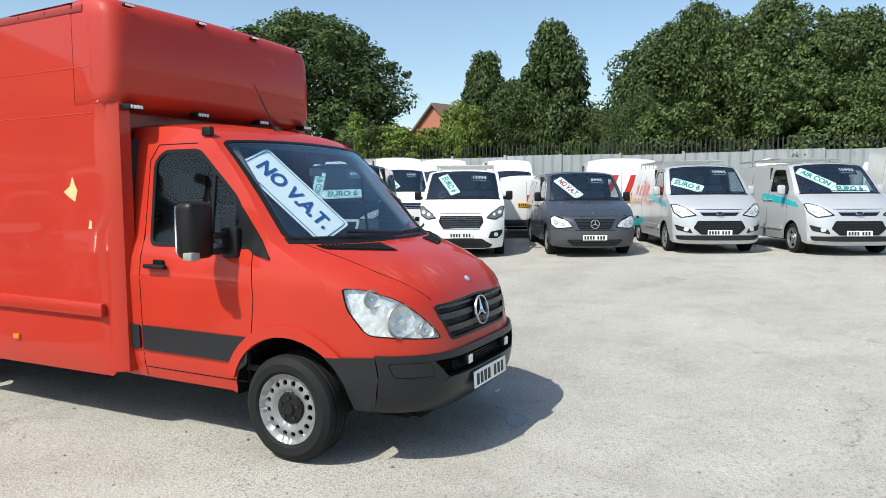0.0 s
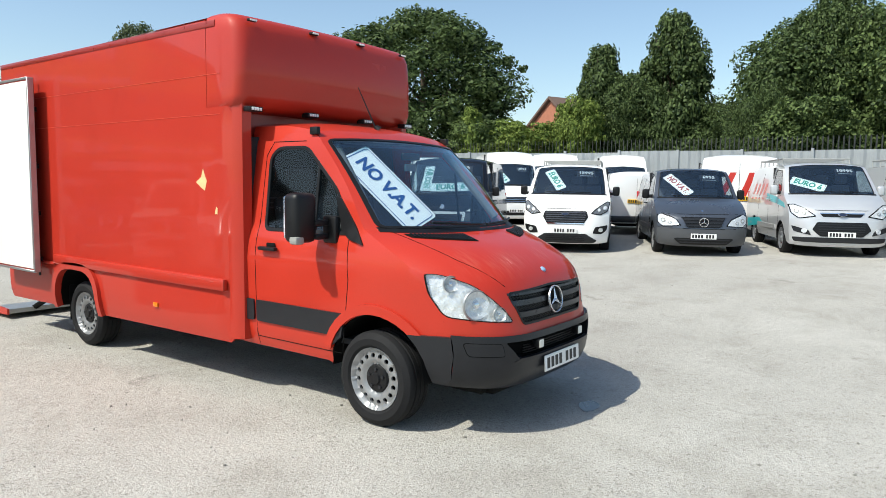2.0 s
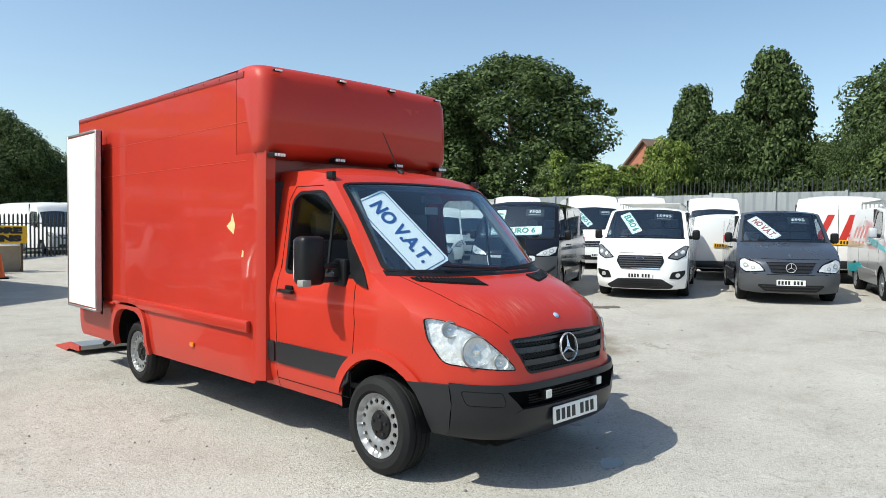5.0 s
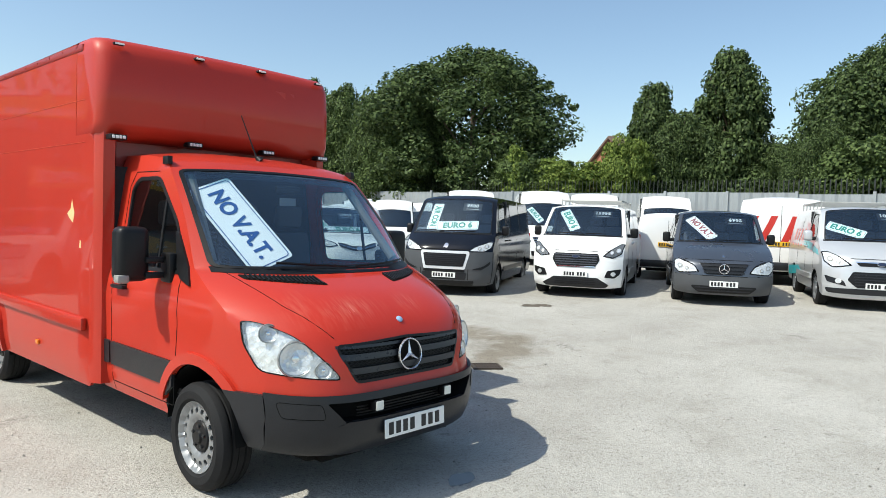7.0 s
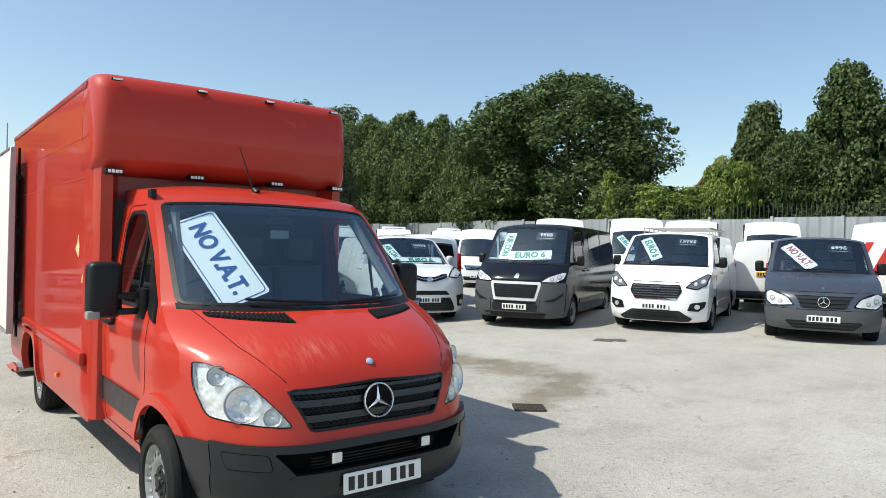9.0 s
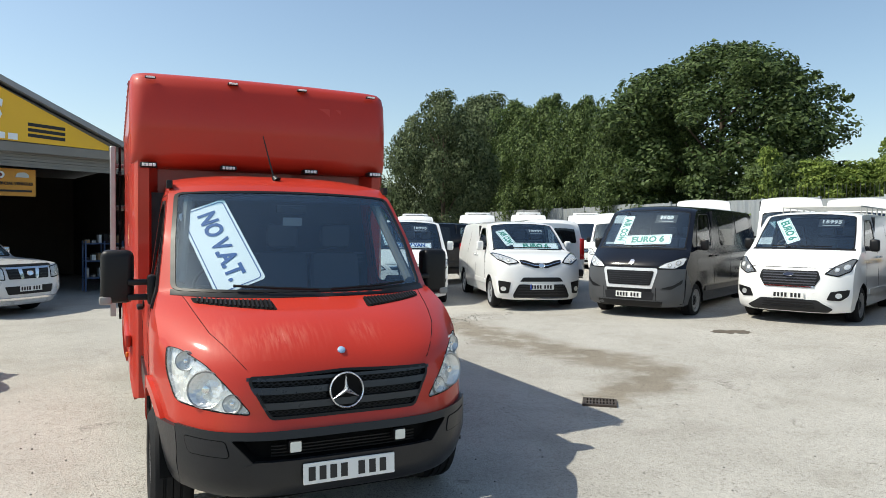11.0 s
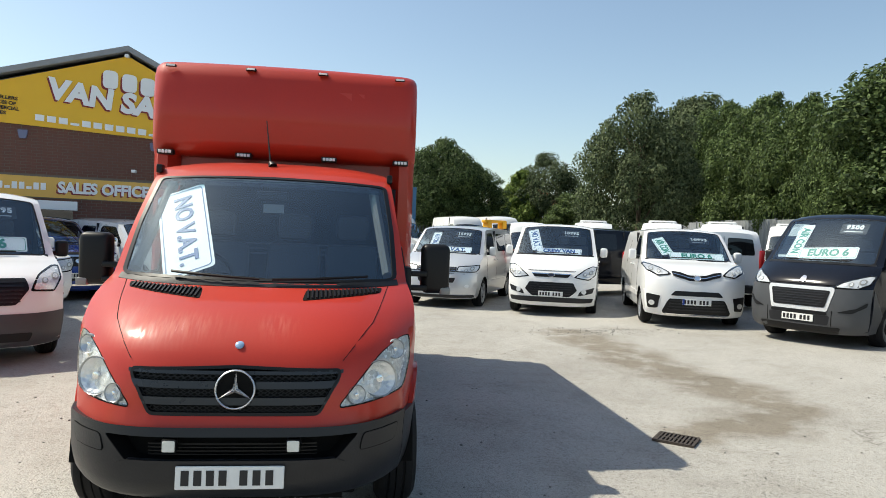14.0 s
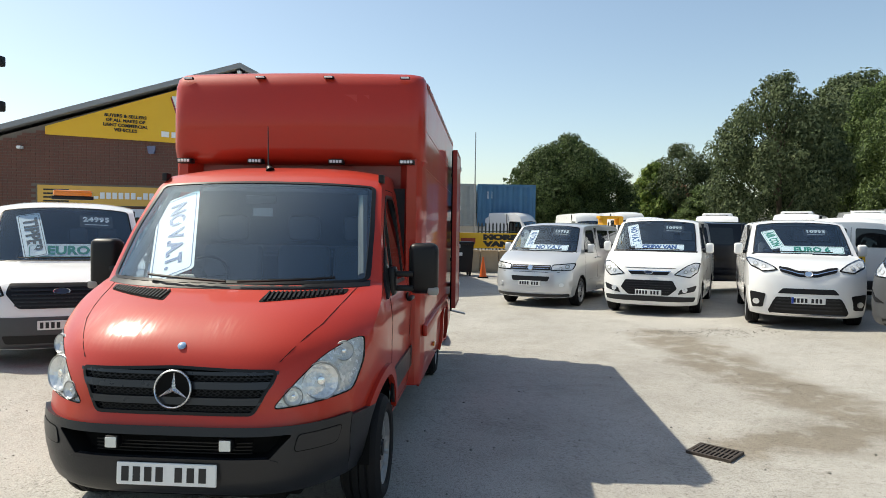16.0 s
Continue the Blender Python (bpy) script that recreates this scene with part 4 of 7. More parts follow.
    # wipers
    for x0, x1, k0, k1 in ((-0.55, 0.02, 10.16, 10.06), (0.10, 0.72, 10.06, 10.14)):
        pts = [Vector(S.top(x0 + (x1 - x0) * i / 8, S.at(k0 + (k1 - k0) * i / 8))) + Vector((0, -0.03, 0.02)) for i in range(9)]
        part("wiper", rod(pts, 0.009), BLACK, t)
    part("scuttle", sheet(S.top, [(-0.93, S.at(9.55)), (0.93, S.at(9.55)), (0.93, S.at(10.1)), (-0.93, S.at(10.1))], (), 0.1, 0.003, 0.01), BLACK, t)
    a0 = Vector(S.top(-0.05, S.at(13.2)))
    an = part("aerial", tube(a0, a0 + Vector((-0.02, 0.02, 0.03)), 0.035, 12, 0.018), BLACK, t)
    part("aerial_rod", tube(a0 + Vector((-0.02, 0.02, 0.02)), a0 + Vector((-0.075, 0.17, 0.36)), 0.007, 6, 0.004), BLACK, an)
    # cab inside
    part("dashboard", join(box(-0.86, 0.86, 0.95, 1.32, 1.0, 1.37, 0.06, 3), box(-0.88, 0.88, 0.80, 1.1, 1.20, 1.38, 0.05)), INTERIOR, t)
    bh = part("cab_bulkhead", box(-0.92, 0.92, 2.28, 2.30, 0.5, 2.1), INTERIOR, t)
    for z in (1.52, 1.56, 1.60):
        part("bulkhead_rib", box(-0.86, 0.86, 2.268, 2.281, z, z + 0.012), SEAT, bh)
    for sd in (1, -1):
        part("pillar_trim", tube((sd * 0.80, 1.02, 1.45), (sd * 0.70, 1.52, 2.02), 0.035), mat("grey_pillar_trim", (0.10, 0.105, 0.105), 0.7), t)
    part("windscreen_paper", box(-0.06, 0.08, 1.36, 1.37, 1.84, 1.90), mat("paper_disc", (0.22, 0.23, 0.24), 0.8), t)
    part("cab_floor", box(-0.90, 0.90, 0.75, 2.30, 0.56, 0.60), INTERIOR, t)
    part("headlining", box(-0.72, 0.72, 1.72, 2.28, 2.10, 2.13, 0.01), LAMP_GREY, t)
    seat(t, -0.50, 1.98, 0.92, 0.52), seat(t, 0.10, 1.98, 0.92, 0.46), seat(t, 0.56, 1.98, 0.92, 0.46)
    steering_wheel(t, -0.48, 1.48, 1.38)
    part("rear_view_mirror", box(-0.11, 0.11, 1.34, 1.37, 1.93, 1.99, 0.012), BLACK, t)
    part("chassis", join(box(-0.62, 0.62, 0.2, 6.4, 0.30, 0.44, 0.02), box(-0.55, 0.55, 0.15, 0.75, 0.30, 0.7)), SEAM, t)
    for sd in (1, -1):
        wheel(t, TRUCK_WHEEL, sd * 0.87, wheel_y, 0.338 + ground_z(sd * 0.87, wheel_y))
        wheel(t, TRUCK_WHEEL, sd * 0.88, 4.92, 0.338 + ground_z(sd * 0.88, 4.92))
        part("mud_flap", box(sd * 0.72, sd * 0.95, 5.33, 5.345, 0.22, 0.60), SEAM, t)


truck_cab(TRUCK)


def tilt_z(y):
    return 0.012 * (2.3 - y)


def truck_box(t):
    X, yf, yr, zb, zt = 1.07, 2.27, 6.52, 0.42, 3.06
    # plan outline with rounded front corners, carried up; the front bulges forward over the cab and tucks in below
    def ring(z, y_front, x, r, close_in=0.0):
        pts = [(-x, 2.62), (-x, 2.5)]
        pts += [(-x + r * (1 - math.cos(a)), y_front + r * (1 - math.sin(a))) for a in [math.pi / 2 * i / 6 for i in range(1, 7)]]
        m = [(px * f, y_front - 0.05 * (1 - f * f)) for f in (0.75, 0.5, 0.25, 0) for px in (-(x - r),)]
        pts += m
        full = pts + [(-px, py) for px, py in pts[::-1][1:]]
        return [(px, py, z + tilt_z(py)) for px, py in full]
    rows = [ring(z, y, x, r) for z, y, x, r in ((2.30, 2.36, 1.045, 0.10), (2.31, 2.30, 1.055, 0.11), (2.34, 2.24, X, 0.12), (2.42, 2.20, X, 0.13), (2.7, 2.20, X, 0.13), (2.93, 2.22, X, 0.13), (3.01, 2.26, X - 0.004, 0.13), (3.05, 2.31, X - 0.02, 0.13), (3.075, 2.40, X - 0.06, 0.12), (3.085, 2.55, X - 0.14, 0.1))]
    b = bmesh.new()
    vr = [[b.verts.new(p) for p in row] for row in rows]
    n = len(rows[0])
    for p, q in zip(vr, vr[1:]):
        for i in range(n - 1):
            b.faces.new((p[i], q[i], q[i + 1], p[i + 1]))
    b.faces.new(vr[-1])
    b.faces.new(vr[0][::-1])
    bmesh.ops.recalc_face_normals(b, faces=b.faces[:])
    part("luton_head", b, RED_BOX, t, "dull red moulded nose above the cab", 50)
    # side walls with the arch cut out
    ay = 4.92
    arch = [(ay + 0.43 * math.copysign(min(1, abs(math.cos(a)) ** 0.6), math.cos(a)), 0.42 + 0.43 * math.sin(a) ** 0.7) for a in [math.pi * i / 14 for i in range(1, 14)]]
    outline = [(yf + 0.02, 0.50), (yf + 0.12, 0.42)] + [(ay - 0.44, 0.42)] + [(2 * ay - p[0], p[1]) for p in arch] + [(ay + 0.44, 0.42), (yr - 0.02, 0.42), (yr, 0.46), (yr, 3.03), (2.625, 3.03), (2.625, 2.335), (yf - 0.01, 2.335)]
    for sd in (1, -1):
        xw = lambda y, z, sd=sd: (sd * (X - 0.07 * max(0, (0.62 - z) / 0.3) ** 2 - 0.12 * max(0, (yf + 0.10 - y) / 0.12) ** 2), y, z + tilt_z(y))
        part("side_wall", sheet(xw, outline, (), 0.12, 0, 0.03, sd < 0), RED_BOX, t, "red box side wall with scuffs and faint seams", 30)
        # front fairing beside the cab
        fp = [(sd * (X - 0.02), yf + 0.04), (sd * (X - 0.06), yf - 0.02), (sd * 0.93, yf - 0.03), (sd * 0.86, yf + 0.12), (sd * (X - 0.02), yf + 0.16)]
        part("front_fairing", prism(fp, 0.46, 2.36, "z"), RED_BOX, t)
        part("side_rail", join(box(sd * (X - 0.01), sd * (X + 0.035), 2.40, 5.36, 0.865, 0.965, 0.015, m=Matrix.Translation((0, 0, tilt_z(3.9)))), box(sd * (X - 0.01), sd * (X + 0.028), 5.36, yr - 0.01, 0.875, 0.905, 0.01, m=Matrix.Translation((0, 0, tilt_z(6))))), RED_BOX, t)
        part("panel_seam", join(*[box(sd * X, sd * (X + 0.003), 2.45, yr - 0.02, z, z + 0.004, m=Matrix.Translation((0, 0, tilt_z(4.5)))) for z in (2.62, 2.30)]), RED_SEAM, t)
        part("top_rail", join(box(sd * (X - 0.03), sd * (X + 0.006), 2.5, yr, 2.99, 3.045, 0.008, m=Matrix.Translation((0, 0, tilt_z(4.5)))), *[box(sd * (X + 0.004), sd * (X + 0.010), y, y + 0.018, 3.0, 3.018, m=Matrix.Translation((0, 0, tilt_z(y)))) for y in np.arange(2.6, 6.4, 0.3)]), RED_DARK, t)
        lip_o = [(ay + 0.50 * math.copysign(min(1, abs(math.cos(a)) ** 0.6), math.cos(a)), 0.42 + 0.50 * math.sin(a) ** 0.7) for a in [math.pi * i / 14 for i in range(15)]]
        lip_i = [(ay + 0.43, 0.42)] + arch + [(ay - 0.43, 0.42)]
        part("wheel_arch", sheet(xw, lip_o + lip_i[::-1], (), 0.07, 0.035, 0.05, sd < 0), RED_BOX, t)
        part("arch_liner", arch_liner(sd * 1.04, ay, 0.36, 0.58, sd), SEAM, t)
        part("marker_lamp", box(sd * X, sd * (X + 0.02), 3.40, 3.47, 0.60, 0.64, 0.006), AMBER, t, "amber side marker lamp")
        # back door swung right round against the side
        d = part("rear_door", box(sd * (1.175 if sd < 0 else 1.14), sd * (1.222 if sd < 0 else 1.18), 5.50, 6.44, 0.76, 2.78, 0.006, 1), RED_DARK, t, "open rear door with a white lining")
        part("door_lining", box(sd * (1.2222 if sd < 0 else 1.1802), sd * (1.228 if sd < 0 else 1.186), 5.525, 6.415, 0.785, 2.755, 0.002, 1), DOOR_WHITE if sd < 0 else RED_DARK, d)
        part("door_edge", join(box(sd * (1.17 if sd < 0 else 1.135), sd * (1.232 if sd < 0 else 1.19), 5.485, 5.51, 0.75, 2.79, 0.004, 1), box(sd * (1.17 if sd < 0 else 1.135), sd * (1.232 if sd < 0 else 1.19), 6.43, 6.455, 0.75, 2.79, 0.004, 1), box(sd * (1.17 if sd < 0 else 1.135), sd * (1.232 if sd < 0 else 1.19), 5.51, 6.43, 2.77, 2.795, 0.004, 1), box(sd * (1.17 if sd < 0 else 1.135), sd * (1.232 if sd < 0 else 1.19), 5.51, 6.43, 0.745, 0.77, 0.004, 1)), (ALU if sd < 0 else RED_DARK), d)
        for z in (0.95, 1.5, 2.05, 2.6):
            part("hinge", box(sd * 1.03, sd * 1.20, 6.44, 6.56, z, z + 0.06, 0.01), ALU, d)
        part("lock_rod", join(tube((sd * 1.125, 5.62, 0.70), (sd * 1.125, 5.62, 2.80), 0.014), *[box(sd * 1.105, sd * 1.15, 5.58, 5.66, z, z + 0.05, 0.006) for z in (0.85, 1.35, 1.85, 2.45)]), BLACK, d)
    # chipped patches on the driver's side
    for y0, z0, pts in ((2.69, 1.74, [(-0.10, -0.01), (-0.03, 0.03), (0.0, 0.10), (0.03, 0.03), (0.05, 0.0), (0.02, -0.08), (-0.04, -0.05)]), (2.52, 1.50, [(-0.02, -0.03), (0.0, 0.03), (0.02, 0.02), (0.015, -0.03)])):
        part("bare_patch", prism([(y0 - 0.0 - py, z0 + pz) for py, pz in pts], -X - 0.002, -X + 0.003, "x"), PRIMER, t, "chipped patch of bare filler")
    roof = bmesh.new()
    xs = np.linspace(-X + 0.02, X - 0.02, 9)
    grid = [[roof.verts.new((x, y, 3.05 + 0.03 * (1 - (x / X) ** 2) + tilt_z(y))) for x in xs] for y in (2.5, 4.0, 5.5, yr)]
    for p, q in zip(grid, grid[1:]):
        for i in range(8):
            roof.faces.new((p[i], p[i + 1], q[i + 1], q[i]))
    part("box_roof", roof, RED_BOX, t)
    part("front_panel", box(-0.95, 0.95, 2.40, 2.42, 0.45, 2.33), RED_DARK, t)
    part("box_floor", box(-1.04, 1.04, 2.4, yr, 0.86, 0.92), ALU, t)
    part("rear_frame", join(box(-1.06, -0.98, yr - 0.06, yr + 0.01, 0.45, 2.98), box(0.98, 1.06, yr - 0.06, yr + 0.01, 0.45, 2.98), box(-1.06, 1.06, yr - 0.06, yr + 0.01, 2.88, 3.0)), RED_DARK, t)
    part("rear_step", join(box(-0.9, 0.9, 6.45, 6.62, 0.42, 0.50, 0.01), tube((1.0, 6.5, 0.62), (1.28, 6.56, 0.55), 0.014), tube((1.0, 6.5, 0.62), (1.0, 6.4, 0.8), 0.012)), ALU, t)
    # lamps along the nose
    for x in (-0.92, -0.294, 0.28, 0.91):
        l = part("marker_lamp", box(x - 0.040, x + 0.040, 2.200 - 0.05 * (1 - x * x) + 0.02, 2.24, 2.994, 3.014, 0.005), BLACK, t, "small white marker lamp")
        part("lens", box(x - 0.034, x + 0.034, 2.192 - 0.05 * (1 - x * x) + 0.02, 2.205, 2.997, 3.011, 0.003, 1), WHITE_CARD, l)
    for x in (-0.935, -0.33, 0.35, 0.935):
        l = part("led_lamp", box(x - 0.062, x + 0.062, 2.16, 2.25, 2.292, 2.330, 0.006), BLACK, t, "strip led lamp under the nose")
        for i in range(4):
            part("lens", box(x - 0.050 + 0.026 * i, x - 0.028 + 0.026 * i, 2.155, 2.165, 2.299, 2.323, 0.003, 1), LAMP_GREY, l)
    # faint marks where lettering was taken off the nose
    for x0, x1 in ((-0.36, -0.24), (-0.12, -0.02), (0.0, 0.1), (0.12, 0.2), (0.22, 0.28), (0.38, 0.52), (0.55, 0.62)):
        part("ghost_mark", box(x0, x1, 2.1658 + 0.057 * x0 * x0, 2.18 + 0.05 * x0 * x0, 2.78, 2.86), mat("ghosted_mark", (0.47, 0.030, 0.018), 0.5), t)
    # lowered tail lift
    tl = part("tail_lift", prism([(7.0, 0.075), (7.0, 0.13), (7.35, 0.14), (7.95, 0.03), (7.9, 0.02), (7.4, 0.05)], -0.92, 0.92, "x"), ALU, t, "lowered tail lift with red edges")
    for sd in (1, -1):
        part("red_edge", prism([(6.98, 0.07), (6.98, 0.14), (7.35, 0.15), (7.97, 0.03), (7.9, 0.015), (7.5, 0.015), (7.35, 0.06)], sd * 0.92, sd * 0.945, "x"), RED, tl)
        part("lift_arm", tube((sd * 0.6, 6.3, 0.42), (sd * 0.6, 7.05, 0.11), 0.035), SEAM, tl)


truck_box(TRUCK)
SIGN_X = Vector((0.182, -0.512, -0.500)).normalized()
SIGN_Z = SIGN_X.cross(Vector((0.300, -0.085, 0.027))).normalized()
SIGN_M = Matrix((SIGN_X, SIGN_Z.cross(SIGN_X), SIGN_Z)).transposed().to_4x4()
SIGN_M.translation = Vector((-0.523, 1.124, 1.685)) - SIGN_X * 0.025
sign_card(SIGN_M, 0.79, 0.33, "NO V.A.T.", BLUE_INK, "long white card with blue lettering behind the windscreen", 0.37, 0.005, 1.0)


# ---- the vans round the yard ----
VAN_PLASTIC = mat("grey_van_bumper_plastic", (0.060, 0.063, 0.068), 0.42, 0, 0, 0.12, 9, 0.1)
SURROUND = mat("satin_silver_trim", (0.68, 0.69, 0.70), 0.35, 0.3, 0, 0.05)


def van_skin(L, W, H, zl, zb, yb, yt, zt, bow=0.27, power=3.0):
    zm = zl + (zb - zl) * 0.60
    return Skin([(0.07, 0.22, 0.36, 0.25), (0.0, 0.29, 0.28, 0.31), (-0.01, zl - 0.52, bow, zl - 0.50), (0.005, zl - 0.36, bow + 0.01, zl - 0.34), (0.025, zl - 0.22, bow + 0.03, zl - 0.20), (0.05, zl - 0.09, bow + 0.07, zl - 0.07), (0.11, zl, bow + 0.13, zl + 0.02),
                 (0.11 + (yb - 0.11) * 0.48, zm, 0.13 + bow + (yb - 0.11) * 0.40, zm - 0.01), (yb - 0.06, zb - 0.02, yb + 0.13, zb - 0.03), (yb, zb, yb + 0.18, zb - 0.01), ((yb + yt) / 2, (zb + zt) / 2 + 0.018, (yb + yt) / 2 + 0.14, (zb + zt) / 2 - 0.01), (yt, zt, yt + 0.10, zt - 0.05),
                 (yt + 0.16, zt + (H - zt) * 0.62, yt + 0.22, zt + (H - zt) * 0.5 - 0.06), (yt + 0.55, H - 0.012, yt + 0.55, H - 0.085), (L * 0.6, H, L * 0.6, H - 0.07), (L - 0.22, H - 0.01, L - 0.24, H - 0.09), (L - 0.06, H - 0.10, L - 0.12, H - 0.18), (L - 0.02, H * 0.7, L - 0.06, H * 0.7), (L, 0.85, L - 0.05, 0.85), (L, 0.48, L - 0.05, 0.48), (L - 0.04, 0.33, L - 0.08, 0.34)],
                [(0.25, W - 0.04), (0.5, W), (1.0, W), (zb - 0.08, W - 0.02), (zb + 0.05, W - 0.05), (H - 0.16, W - 0.15), (H, W - 0.19)], power, 0.07, 0.85)


def van(name, label, category, place, paint, S, L, W, H, zb, yb, yt, zt, wb, face, wheels=STEEL_WHEEL, y1=0.93, side_windows=(), plate=(0.0, 0.5), rear=None, step=0.13, bumper=None, interior=True, mirrors=None, band=False, fine=True, privacy=True, group=""):
    t = thing(name, label, category, place, group)
    mirrors = mirrors or paint
    r = 0.335
    ar = r + 0.065
    bottom = [(L - 0.09, 0.31)]
    for cy in (y1 + wb, y1):
        bottom += [(cy + ar + 0.02, 0.29)] + [(cy + ar * math.cos(a), 0.30 + (ar + 0.03) * math.sin(a)) for a in [math.pi * i / 10 for i in range(1, 10)]] + [(cy - ar - 0.02, 0.29)]
    bottom += [(0.40, 0.26)] if y1 - ar - 0.02 > 0.42 else []
    ws = rounded([(-0.885, S.at(9.08)), (0.885, S.at(9.08)), (0.90, S.at(10)), (0.89, S.at(10.93)), (0, S.at(11.0)), (-0.89, S.at(10.93)), (-0.90, S.at(10))], 0.06)
    zr = min(zt - 0.03, H - 0.19)
    d0 = yb + 0.50
    win = rounded([(d0, zb + 0.06), (d0 + 0.95, zb + 0.05), (d0 + 0.97, zr - 0.04), (d0 + 0.90, zr), (yt + 0.22, zr - 0.02)], 0.05)
    part("body", S.body(bottom, [ws], [win], step), paint, t, "", 35)
    part("windscreen", sheet(S.top, ws, (), 0.12, 0.002), SCREEN, t)
    part("windscreen_seal", sheet(S.top, shrink(ws, -0.016), [shrink(ws, 0.005)], 0.1, 0.005, 0.01), BLACK, t)
    pts = [Vector(S.top(-0.55 + 1.1 * i / 8, S.at(9.14))) + Vector((0, -0.03, 0.02)) for i in range(9)]
    part("wiper", rod(pts, 0.010, 5), BLACK, t)
    part("scuttle", sheet(S.top, [(-0.92, S.at(8.5)), (0.92, S.at(8.5)), (0.92, S.at(9.1)), (-0.92, S.at(9.1))], (), 0.12, 0.003, 0.01), BLACK, t)
    for sd, f, fl in ((1, S.left, False), (-1, S.right, True)):
        part("side_window", sheet(f, win, (), 0.15, -0.003, 0, fl), SIDEGLASS, t)
        part("window_seal", sheet(f, shrink(win, -0.018), [shrink(win, 0.004)], 0.12, 0.004, 0.01, fl), BLACK, t)
        for y0, y2 in side_windows:
            o = rounded([(y0, zb + 0.05), (y2, zb + 0.05), (y2, zr), (y0, zr)], 0.07)
            part("side_window", sheet(f, o, (), 0.15, 0.006, 0.01, fl), PRIVACY, t, "dark privacy glass")
        e = d0 + 1.03
        seams = [[(e, 0.36), (e + 0.01, 0.36), (e + 0.01, H - 0.25), (e, H - 0.25)], [(d0 - 0.02, 0.55), (d0 - 0.01, 0.55), (d0 - 0.01, zb - 0.04), (d0 - 0.02, zb - 0.04)], [(e + 1.15, 0.40), (e + 1.16, 0.40), (e + 1.16, H - 0.25), (e + 1.15, H - 0.25)]]
        for q in seams:
            part("door_seam", sheet(f, q, (), 0.3, 0.002, 0.004, fl), SEAM, t)
        part("side_moulding", sheet(f, rounded([(y1 + ar + 0.08, 0.50), (y1 + wb - ar - 0.08, 0.50), (y1 + wb - ar - 0.08, 0.60), (y1 + ar + 0.08, 0.60)], 0.02), (), 0.2, 0.012, 0.02, fl), PLASTIC if bumper is not None else paint, t)
        hx = W - 0.01
        part("door_handle", join(box(sd * hx, sd * (hx + 0.035), e - 0.24, e - 0.06, zb - 0.17, zb - 0.135, 0.012), box(sd * hx, sd * (hx + 0.035), e + 0.06, e + 0.24, zb - 0.17, zb - 0.135, 0.012)), BLACK if bumper is not None else paint, t)
        mi = part("wing_mirror", box(sd * (W + 0.025), sd * (W + 0.185), d0 - 0.02, d0 + 0.10, zb - 0.03, zb + 0.19, 0.045, 3), mirrors, t)
        part("mirror_arm", box(sd * (W - 0.14), sd * (W + 0.08), d0 + 0.02, d0 + 0.09, zb - 0.02, zb + 0.05, 0.02), BLACK, mi)
        for cy in (y1, y1 + wb):
            part("arch_liner", arch_liner(sd * (W - 0.02), cy, 0.30, ar + 0.02, sd), SEAM, t)
            wheel(t, wheels, sd * (W - 0.13), cy, r)
    part("underbody", box(-W + 0.36, W - 0.36, 0.35, L - 0.3, 0.24, 0.60), SEAM, t)
    part("sill", join(box(-W + 0.07, -W + 0.2, y1 + ar, y1 + wb - ar, 0.27, 0.40), box(W - 0.2, W - 0.07, y1 + ar, y1 + wb - ar, 0.27, 0.40)), SEAM, t)
    part("dashboard", box(-W + 0.12, W - 0.12, yb + 0.1, yb + 0.55, zb - 0.35, zb - 0.03, 0.06), INTERIOR, t)
    part("cab_bulkhead", box(-W + 0.10, W - 0.10, d0 + 1.12, d0 + 1.14, 0.4, H - 0.12), INTERIOR, t)
    part("cab_floor", box(-W + 0.06, W - 0.06, yb - 0.1, d0 + 1.13, 0.46, 0.50), INTERIOR, t)
    if interior:
        for x in (-0.45, 0.12, 0.52):
            seat(t, x, d0 + 0.75, zb - 0.50, 0.44)
        steering_wheel(t, -0.42, yb + 0.68, zb + 0.02)
    if bumper is not None:
        part("bumper", sheet(S.top, [(-1, 0.03), (1, 0.03), (1, S.sz(bumper)), (-1, S.sz(bumper))], (), 0.12, 0.008, 0.02), VAN_PLASTIC, t, "grey plastic bumper")
        for sd, f, fl in ((1, S.left, False), (-1, S.right, True)):
            part("bumper_corner", sheet(f, [(0.30, 0.27), (y1 - ar - 0.03, 0.28), (y1 - ar * 0.97, 0.42), (y1 - ar * 0.80, 0.56), (0.36, bumper)], (), 0.1, 0.008, 0.02, fl), VAN_PLASTIC, t)

    def P(pname, material, pts, off=0.008, label="", mirror=False, rnd=0.025, st=0.1, rim=0.02):
        made = []
        for sg in ((1, -1) if mirror else (1,)):
            poly = S.front([(sg * x, z) for x, z in pts])
            if sg < 0:
                poly = poly[::-1]
            made.append(part(pname, sheet(S.top, rounded(poly, rnd, 2), (), st, off, rim), material, t, label))
        return made
    face(P, S, t)
    number_plate(t, S.top(0, S.sz(plate[1]))[1] - 0.02, plate[1], band=band)
    # back end: doors, lamps, plate
    part("rear_seam", sheet(S.top, [(-0.006, S.at(16.3)), (0.006, S.at(16.3)), (0.006, S.at(18.9)), (-0.006, S.at(18.9))][::-1], (), 0.4, 0.002, 0.004), SEAM, t)
